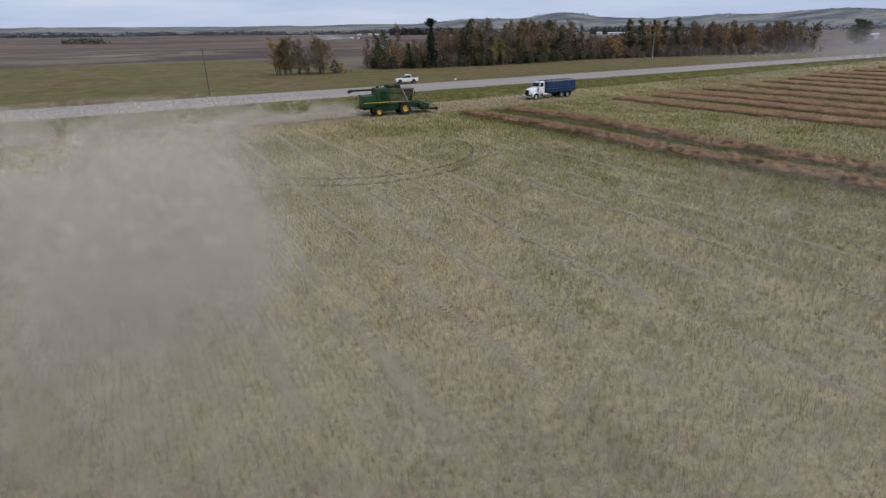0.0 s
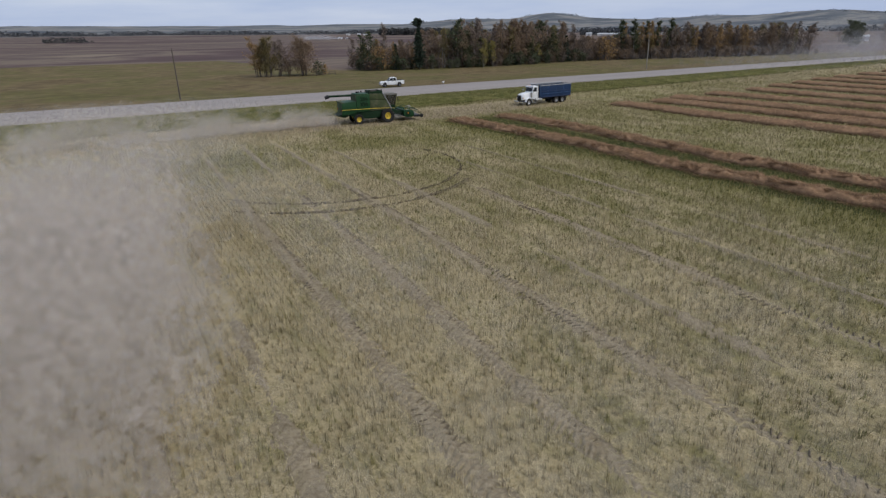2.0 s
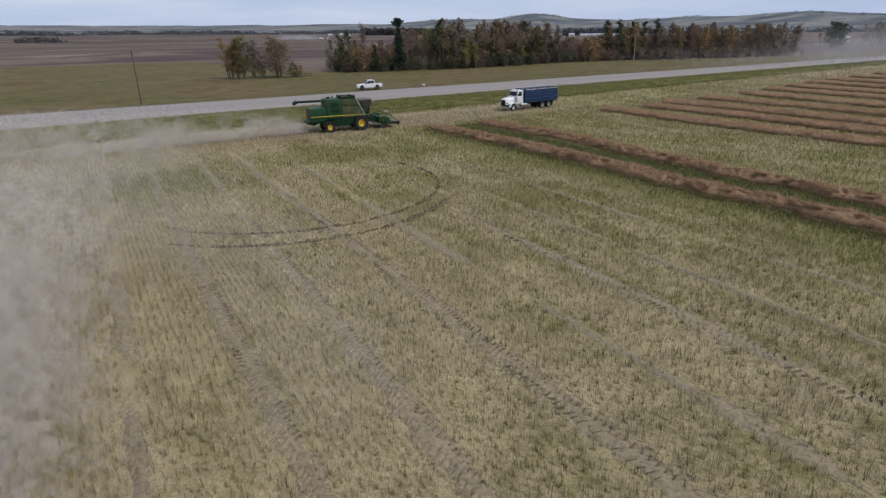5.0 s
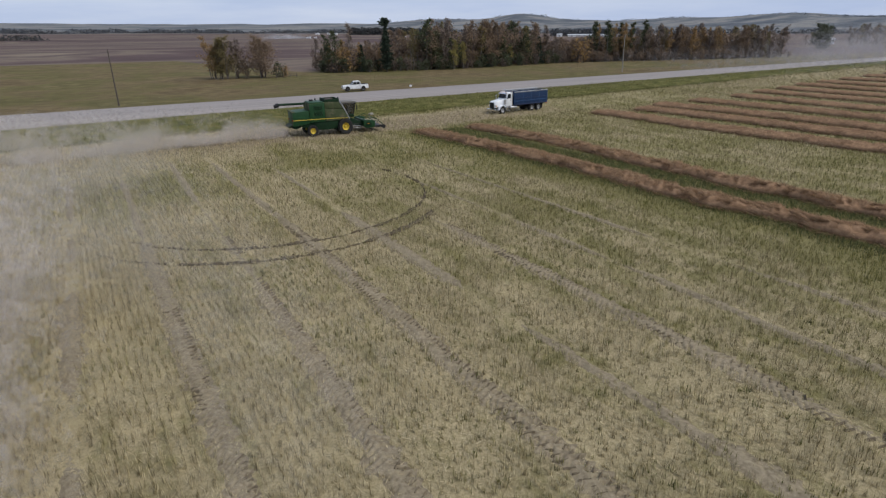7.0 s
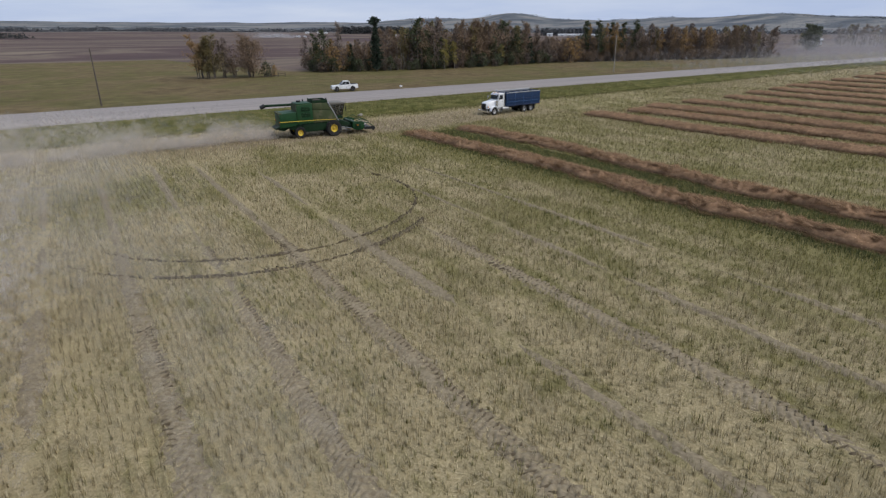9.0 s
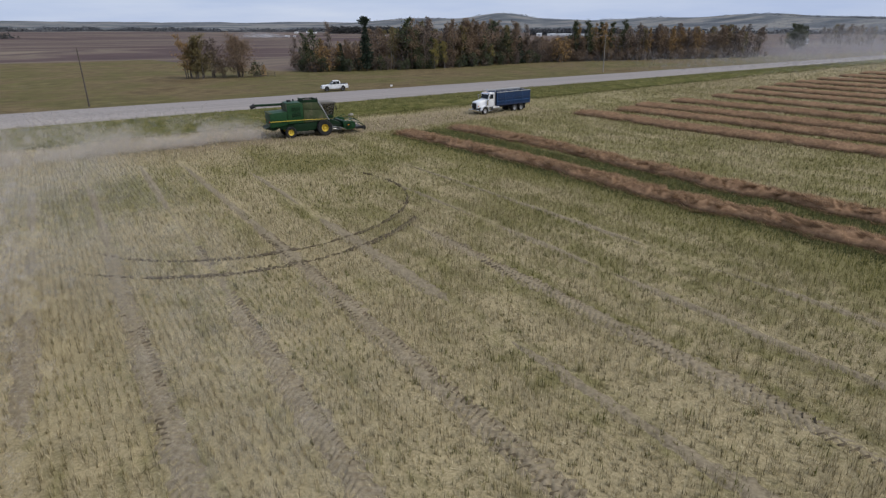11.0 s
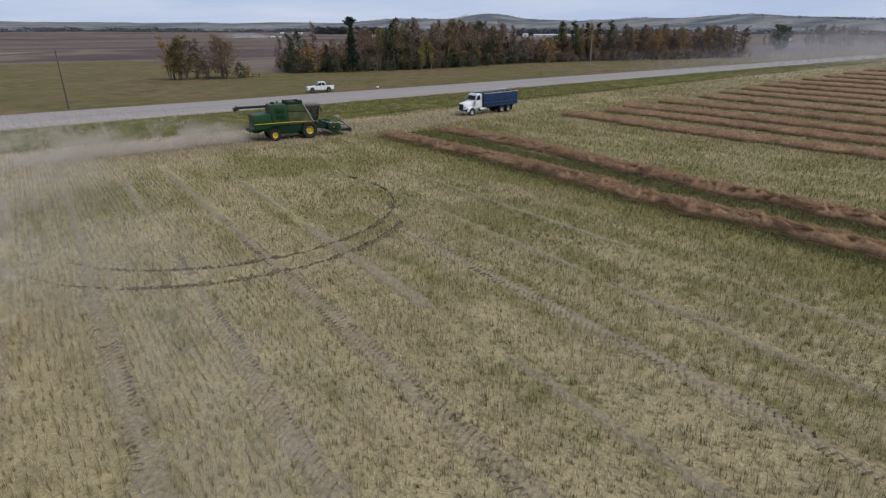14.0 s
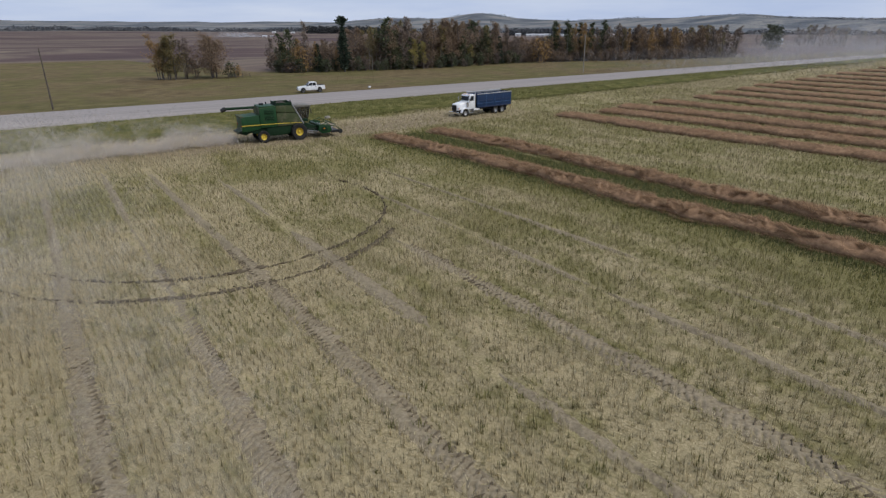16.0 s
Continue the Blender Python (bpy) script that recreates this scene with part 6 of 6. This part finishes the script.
def build_clumps():
    clump = tree_model("olive", 14.2, 3.2, 5200, 0.18, M_BARK, 0.12, 6, 31)
    half = tree_model("orange", 13.8, 2.6, 3400, 0.18, M_BARK, 0.14, 4, 32)
    bare = tree_model("grey", 13.2, 2.7, 2800, 0.12, M_BARK, 0.12, 4, 33)
    rusty = tree_model("rust", 13.0, 3.6, 6500, 0.16, M_BARK, 0.08, 6, 34)
    plant(half, "tree", 44.8, 193.5, "multi-stemmed poplar with orange leaves on open grass", "tree", "", 0, 0.84, 1.2)
    plant(clump, "tree", 47.4, 192.0, "multi-stemmed poplar with olive autumn leaves", "tree", "", 60, 0.84, 1.2)
    plant(bare, "tree", 50.6, 191.0, "multi-stemmed poplar almost bare of leaves", "tree", "", 10, 0.84, 1.2)
    plant(BUSH["rust"][0], "bush", 53.6, 190.5, "thin olive-brown bush beside the poplars", "bush", "", 0, 1.1)
    plant(rusty, "tree", 57.0, 190.0, "rust-red poplar clump on open grass", "tree", "", 0, 0.9, 1.5)
    plant(BUSH["green"][0], "bush", 61.5, 188.0, "dark bush at the foot of the rust poplar", "bush", "", 0, 0.85, 1.2)
    plant(BUSH["orange"][0], "bush", 63.2, 188.5, "low orange bush at the foot of the poplar", "bush", "", 0, 0.6, 1.2)
    plant(BUSH["grey"][0], "bush", 81.5, 195.0, "bare grey bush at the end of the bluff", "bush", "", 0, 0.8, 1.4)
    big = tree_model("green", 13.5, 4.4, 9000, 0.26, M_BARK, 0.05, 4, 35)
    plant(big, "tree", 356.0, 191.0, "round dark green tree alone on brown land", "tree", "", 0)


def build_thicket():
    """The close-grown inner part of the bluff, where single stems cannot be told apart."""
    rng = np.random.RandomState(41)
    for kind, n, words in (("rust", 34000, "close-grown rust-brown thicket inside the bluff"), ("grey", 32000, "close-grown bare grey thicket inside the bluff")):
        x = rng.uniform(81, 268, n)
        front = np.interp(x, [78, 96, 123, 145, 167, 184, 229, 263, 275], [199, 190, 186, 188, 191, 188, 171, 160, 157])
        y = front + 4 + 14 * rng.rand(n)
        top = np.interp(x, [80, 103, 111, 164, 170, 204, 210, 268], [6, 8, 11.5, 11.5, 7.6, 7.8, 10.5, 10.5]) * (0.7 + 0.4 * value_noise(x, y, 2.2, 42))
        z = lift(x, y) + top * rng.rand(n) ** 0.8
        tagged(new("thicket", leaf_mesh("thicket", np.stack([x, y, z], 1), 0.25 if kind == "rust" else 0.2, LEAF[kind], 2.0, 1.6)), words, "trees", "", "stuff")


build_bluff()
build_thicket()
build_clumps()


# ---------------------------------------------------------------- far belts, farm buildings
def polar(az, r):
    return 10.0 + r * math.sin(radians(az)), 15.0 + r * math.cos(radians(az))


def build_belt(name, az0, az1, r, depth, h, count, mat, label, seed, gappy=0.35, piece=0.12):
    """A far wooded belt of many small ragged clumps."""
    rng = np.random.RandomState(seed)
    az = rng.uniform(az0, az1, count)
    rr = r + rng.uniform(0, depth, count)
    x, y = 10 + rr * np.sin(np.radians(az)), 15 + rr * np.cos(np.radians(az))
    cover = value_noise(x, y, r * 0.035, seed + 1) * 0.6 + value_noise(x, y, r * 0.011, seed + 2) * 0.4
    keep = cover > gappy
    x, y, cover = x[keep], y[keep], cover[keep]
    top = h * (0.45 + 0.65 * value_noise(x, y, r * 0.006, seed + 3)) * np.clip((cover - gappy) * 6, 0.25, 1)
    z = lift(x, y) + top * rng.rand(len(x)) ** 0.8
    me = leaf_mesh(name, np.stack([x, y, z], 1), h * piece, mat, 0.8)
    tagged(new(name, me), label, "trees", "", "stuff")


# far leaves are paler and bluer: the haze of distance is in their colour
HAZED_WOOD = islands("hazed_far_woods", [(0.0, (0.06, 0.068, 0.08)), (0.6, (0.09, 0.098, 0.108)), (1.0, (0.14, 0.135, 0.13))], patch_scale=0.01)
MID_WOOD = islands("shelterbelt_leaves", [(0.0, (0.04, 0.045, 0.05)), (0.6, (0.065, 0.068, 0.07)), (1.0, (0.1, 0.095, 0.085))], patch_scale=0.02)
build_belt("far_treeline", -12, 24, 2500, 160, 17, 14000, HAZED_WOOD, "thin dark line of far trees below the hills", 81, 0.32, 0.16)
build_belt("far_treeline", 30, 72, 2300, 300, 18, 12000, HAZED_WOOD, "patchy far trees below the hills", 82, 0.45, 0.16)
build_belt("hill_woods", 26, 76, 3750, 650, 8, 9000, HAZED_WOOD, "dark woods along the crest of the far hills", 88, 0.5, 0.35)
build_belt("shelterbelt", 23.2, 31.8, 1480, 40, 17, 9000, MID_WOOD, "dark shelterbelt of trees round a far farmyard", 83, 0.2, 0.1)
build_belt("far_bushes", -4, -0.5, 900, 25, 7, 1200, MID_WOOD, "dark bushes in a far field", 84, 0.3, 0.12)
build_belt("shelterbelt", 41.5, 50.0, 1330, 50, 15, 6000, HAZED_WOOD, "dark trees behind the row of white sheds", 86, 0.25, 0.1)
build_belt("field_bushes", 16.5, 20.5, 1000, 15, 4, 700, MID_WOOD, "row of low bushes on a far field edge", 85, 0.45, 0.14)


def build_roadside_row():
    """Thin autumn trees along the road where it goes out of sight."""
    rng = random.Random(55)
    for az0, az1, n, h in ((62.0, 63.2, 4, 10), (64.8, 68.3, 14, 14), (68.5, 71.5, 9, 10), (71.6, 73.5, 7, 13)):
        for i in range(n):
            x, y = polar(az0 + (az1 - az0) * (i + rng.random()) / n, rng.uniform(455, 500))
            kind = rng.choice(["grey", "grey", "rust", "olive"])
            plant(rng.choice(TALL[kind]), "tree", x, y, "thin autumn tree far along the road", "tree", "trees along the far road", rng.uniform(0, 360), rng.uniform(0.8, 1.1) * h / 14, 1.2)


build_roadside_row()


def build_shed(az, r, length, width, wall_h, turn, label, group="", rise=0.28):
    x, y = polar(az, r)
    s = thing("farm_shed", pose(x, y, lift1(x, y), 0, 0, turn), label, "farm building", group)
    L, W, H = length / 2, width / 2, wall_h
    for sx, sy, name in ((0, -1, "wall"), (0, 1, "wall"), (-1, 0, "wall"), (1, 0, "wall")):
        if sy:
            bm = box((-L, sy * W - 0.1, -0.5), (L, sy * W + 0.1, H), 0.0)
        else:
            bm = bmesh.new()
            a = [bm.verts.new((sx * L - 0.1, q, z)) for q, z in ((-W, -0.5), (W, -0.5), (W, H), (0, H + W * rise), (-W, H))]
            b = [bm.verts.new((sx * L + 0.1, q, z)) for q, z in ((-W, -0.5), (W, -0.5), (W, H), (0, H + W * rise), (-W, H))]
            bm.faces.new(a)
            bm.faces.new(b[::-1])
            for i in range(5):
                bm.faces.new((a[i], a[(i + 1) % 5], b[(i + 1) % 5], b[i]))
        part(name, bm, M_WALL_WHITE, s)
    roof = bmesh.new()
    prof = [(-W - 0.5, H - 0.1), (0, H + W * rise + 0.1), (W + 0.5, H - 0.1), (W + 0.5, H + 0.1), (0, H + W * rise + 0.32), (-W - 0.5, H + 0.1)]
    a = [roof.verts.new((-L - 0.4, q, z)) for q, z in prof]
    b = [roof.verts.new((L + 0.4, q, z)) for q, z in prof]
    roof.faces.new(a)
    roof.faces.new(b[::-1])
    for i in range(6):
        roof.faces.new((a[i], a[(i + 1) % 6], b[(i + 1) % 6], b[i]))
    part("roof", roof, M_ROOF_GREY, s, "pale grey metal roof")
    n = max(1, int(length / 9))
    for i in range(n):
        q = -L + (i + 0.5) * length / n
        part("door", box((q - 1.4, -W - 0.16, 0), (q + 1.4, -W - 0.1, min(3.0, H * 0.75)), 0.0), M_TARP, s, "grey sliding door")
    return s


for az, r, length, wd, hh in ((42.3, 1240, 10, 8, 4.2), (43.4, 1250, 16, 9, 3.0), (44.5, 1255, 30, 9, 3.0), (46.3, 1260, 18, 9, 3.0), (47.5, 1262, 10, 8, 3.4), (48.4, 1265, 18, 9, 3.2), (49.5, 1268, 20, 9, 3.0), (50.8, 1270, 16, 9, 3.4)):
    build_shed(az, r, length, wd, hh, -46, "long white farm shed seen over the treetops", "row of white sheds")
for az, r, length, wd, hh in ((19.6, 1010, 7, 4, 1.7), (20.2, 1015, 4, 3, 1.4), (28.2, 1180, 6, 5, 2.4), (20.4, 1700, 10, 7, 3.0), (21.4, 1760, 8, 6, 3.6), (22.0, 1720, 12, 7, 2.6)):
    build_shed(az, r, length, wd, hh, -22, "small white farm building on far land", "far farm buildings")
build_shed(63.5, 560, 8, 6, 3.4, -64, "small pale building beyond a lone tree")


# ---------------------------------------------------------------- poles and roadside things
def build_pole(x, y, h, lean, mat, label):
    z = lift1(x, y)
    p = thing("utility_pole", pose(x, y, z, lean[0], lean[1], 0), label, "utility pole", "utility poles")
    bm = bmesh.new()
    for i in range(5):
        tube((0, 0, -0.6 + (h + 0.6) * i / 5), (0, 0, -0.6 + (h + 0.6) * (i + 1) / 5), 0.15 - 0.014 * i, 0.136 - 0.014 * i, 12, bm, i == 4)
    part("shaft", bm, mat, p)
    part("insulator", tube((0, 0, h), (0, 0, h + 0.18), 0.05, 0.035, 10), mat, p, "pin insulator")
    part("bracket", box((-0.1, -0.2, h - 0.6), (0.1, 0.2, h - 0.45), 0.02), mat, p)
    return p


build_pole(16.6, 137.0, 9.6, (0, 0), M_POLE, "dark weathered wooden utility pole on the verge")
build_pole(149.7, 140.5, 10.4, (0, 0), M_POLE_PALE, "bleached wooden utility pole on the verge")

z = lift1(75.4, 135.0)
ped = thing("utility_box", pose(75.4, 135.0, z, 0, 0, 20), "small white utility box on a post by the road", "utility box")
part("post", box((-0.06, -0.06, -0.3), (0.06, 0.06, 0.35), 0.01), M_POLE, ped, "short wooden post")
part("cabinet", box((-0.26, -0.16, 0.25), (0.26, 0.16, 0.55), 0.04), M_SIGN, ped)
part("lid", slab([(-0.29, 0.55), (-0.24, 0.61), (0.24, 0.61), (0.29, 0.55)], -0.19, 0.19, 0.01), M_SIGN, ped)


def build_fence(x0, y0, x1, y1, n):
    """The remains of a board fence in the grass beside the poplars."""
    f = thing("fence", pose(x0, y0, lift1(x0, y0)), "broken weathered board fence in the grass", "fence")
    d = Vector((x1 - x0, y1 - y0, lift1(x1, y1) - lift1(x0, y0)))
    for i in range(n):
        p = d * (i / (n - 1))
        part("post", tube((p.x, p.y, p.z - 0.3), (p.x + 0.05, p.y, p.z + 1.25), 0.09, 0.08, 8), M_POLE, f)
    for z in (0.45, 0.95):
        for i in range(n - 1):
            if z > 0.8 and i == 1:
                continue
            a, b = d * (i / (n - 1)), d * ((i + 1) / (n - 1))
            part("rail", tube((a.x, a.y - 0.1, a.z + z), (b.x, b.y - 0.1, b.z + z - 0.06), 0.07, 0.07, 6), M_POLE, f)


build_fence(60.2, 186.2, 66.0, 185.8, 4)


def build_bag(x, y):
    bm = bmesh.new()
    bmesh.ops.create_icosphere(bm, subdivisions=3, radius=1.0)
    for v in bm.verts:
        n = noise.noise(v.co * 1.7) * 0.25 + noise.noise(v.co * 4.0) * 0.1
        v.co = Vector((v.co.x * (0.48 + 0.2 * n), v.co.y * (0.34 + 0.2 * n), max(-0.1, v.co.z * (0.3 + 0.25 * n))))
    ob = part("boulder", bm, M_BAG)
    ob.location = (x, y, lift1(x, y) + 0.18)
    tagged(ob, "pale stone lying in the ditch grass", "boulder")


build_bag(50.5, 103.2)


# ---------------------------------------------------------------- dust
def build_dust(name, n, sampler, size, label, seed, mat):
    rng = np.random.RandomState(seed)
    c = sampler(rng, n)
    k = len(c)
    a = rng.normal(size=(k, 3))
    a /= np.linalg.norm(a, axis=1)[:, None]
    b = np.cross(a, rng.normal(size=(k, 3)))
    b /= np.linalg.norm(b, axis=1)[:, None]
    s = size * rng.uniform(0.6, 1.4, k)[:, None]
    co = np.stack([c + a * s, c - a * s * 0.5 + b * s * 0.87, c - a * s * 0.5 - b * s * 0.87], 1).reshape(-1, 3)
    me = bpy.data.meshes.new(name)
    me.vertices.add(k * 3)
    me.vertices.foreach_set("co", co.astype(np.float32).ravel())
    me.loops.add(k * 3)
    me.loops.foreach_set("vertex_index", np.arange(k * 3, dtype=np.int32))
    me.polygons.add(k)
    me.polygons.foreach_set("loop_start", np.arange(0, k * 3, 3, dtype=np.int32))
    me.update(calc_edges=True)
    me.materials.append(mat)
    tagged(new(name, me), label, "dust", "", "stuff")


def plume(rng, n):
    """Thrown out behind the machine and drifting back along its way, thinning and rising."""
    u = rng.rand(n) ** 0.8
    x = 32.0 - 62 * u
    y = 88.2 + 2.2 * u + rng.normal(0, 1, n) * (0.7 + 1.7 * u)
    z = np.abs(rng.normal(0, 1, n)) * (0.8 + 2.4 * u ** 0.7) + 0.1
    z = np.where(z > 5.2, 5.2 * rng.rand(n), z)
    puff = value_noise(x, y * 0.7 + z * 1.6, 2.6, 91) * 0.6 + value_noise(x, z * 2 + y, 1.0, 92) * 0.4
    keep = rng.rand(n) < np.clip((puff - 0.22) * 2.4, 0.05, 1)
    return np.stack([x, y, z], 1)[keep]


def veil(rng, n):
    """What is left of earlier passes, hanging low over the stubble."""
    x = rng.uniform(-6, 19, n)
    y = rng.uniform(26, 84, n)
    z = np.abs(rng.normal(0, 2.1, n)) + 0.3
    puff = value_noise(x * 1.3, y * 0.6, 6.0, 93) * 0.7 + value_noise(x, y, 2.0, 94) * 0.3
    edge = 1 - smooth01(x, 9 + 0.05 * (y - 50), 19)
    keep = rng.rand(n) < np.clip((puff - 0.25) * 2.0, 0.05, 1) * edge
    return np.stack([x, y, z], 1)[keep]


def bank(rng, n):
    """The dense bank left by the last pass, over the lane beside the wheel tracks."""
    y = rng.uniform(13, 70, n)
    x = 3.4 + 0.12 * (y - 20) - 17 * rng.rand(n) + rng.normal(0, 1.2, n)
    z = np.abs(rng.normal(0, 1, n)) * (2.4 + 2.0 * value_noise(x, y, 5.0, 101))
    z = np.where(z > 6.8, 6.8 * rng.rand(n), z) + 0.15
    puff = value_noise(x * 1.2, y * 0.7 + z, 4.0, 102) * 0.6 + value_noise(x + z, y, 1.5, 103) * 0.4
    along = smooth01(y, 13, 28) * (1 - 0.93 * smooth01(y, 38, 56))
    keep = rng.rand(n) < np.clip((puff - 0.15) * 1.9, 0.1, 1) * along
    return np.stack([x, y, z], 1)[keep]


def low_haze(rng, n):
    """Fine dust still hanging low over the near end of the field."""
    ahead, across = rng.uniform(2, 17, n), rng.uniform(-13, 15, n)
    x, y = 0.5 * ahead + 0.866 * across, 0.866 * ahead - 0.5 * across
    z = 0.2 + 9.6 * rng.rand(n)
    puff = value_noise(x, y + z, 5.0, 104) * 0.6 + value_noise(x + z, y, 2.0, 105) * 0.4
    keep = rng.rand(n) < np.clip((puff - 0.15) * 1.8, 0.15, 1) * (1 - smooth01(ahead, 11.5, 17)) * (1 - 0.6 * smooth01(across, 2, 14))
    return np.stack([x, y, z], 1)[keep]


def far_puff(rng, n):
    """Dust that another machine raises on the far land."""
    u = np.clip(rng.normal(0.5, 0.22, n), -0.3, 1.4)
    az, r = np.radians(15.4 + 4.4 * u), 980 + rng.normal(0, 14, n)
    x, y = 10 + r * np.sin(az), 15 + r * np.cos(az)
    z = lift(x, y) + np.abs(rng.normal(0, 1, n)) * (1.2 + 2.6 * np.clip(1.2 - u, 0, 1))
    return np.stack([x, y, z], 1)


def road_dust(rng, n):
    """Drifting off the road beyond the end of the bluff."""
    x = rng.uniform(95, 470, n)
    y = 124 + rng.normal(0, 1, n) * 30 + (x - 215) * 0.12
    z = np.abs(rng.normal(0, 1, n)) * (3.0 + 3.2 * smooth01(x, 190, 330)) - 2.5
    z = np.where(z > 13.0, 13.0 * rng.rand(n), z)
    puff = value_noise(x, y + z * 4, 22.0, 97) * 0.7 + value_noise(x, z * 3, 8.0, 98) * 0.3
    keep = (rng.rand(n) < np.clip((puff - 0.1) * 1.6, 0.2, 1) * smooth01(x, 130, 260)) & (z > lift(x, y) + 0.1)
    return np.stack([x, y, z], 1)[keep]


build_dust("dust_plume", 130000, plume, 0.3, "pale brown dust trailing behind the combine", 95, M_DUST)
build_dust("dust_veil", 120000, veil, 0.32, "thin pale dust hanging over the stubble", 96, M_VEIL)
build_dust("dust_bank", 300000, bank, 0.24, "dense pale dust bank hanging over the field lane", 106, M_BANK)
build_dust("field_haze", 180000, low_haze, 0.2, "fine thin dust low over the stubble", 107, M_HAZE)
build_dust("field_dust", 3000, far_puff, 2.6, "pale dust blowing off a far field", 108, M_ROAD_DUST)
build_dust("road_dust", 200000, road_dust, 0.8, "pale dust drifting off the far road", 99, M_ROAD_DUST)
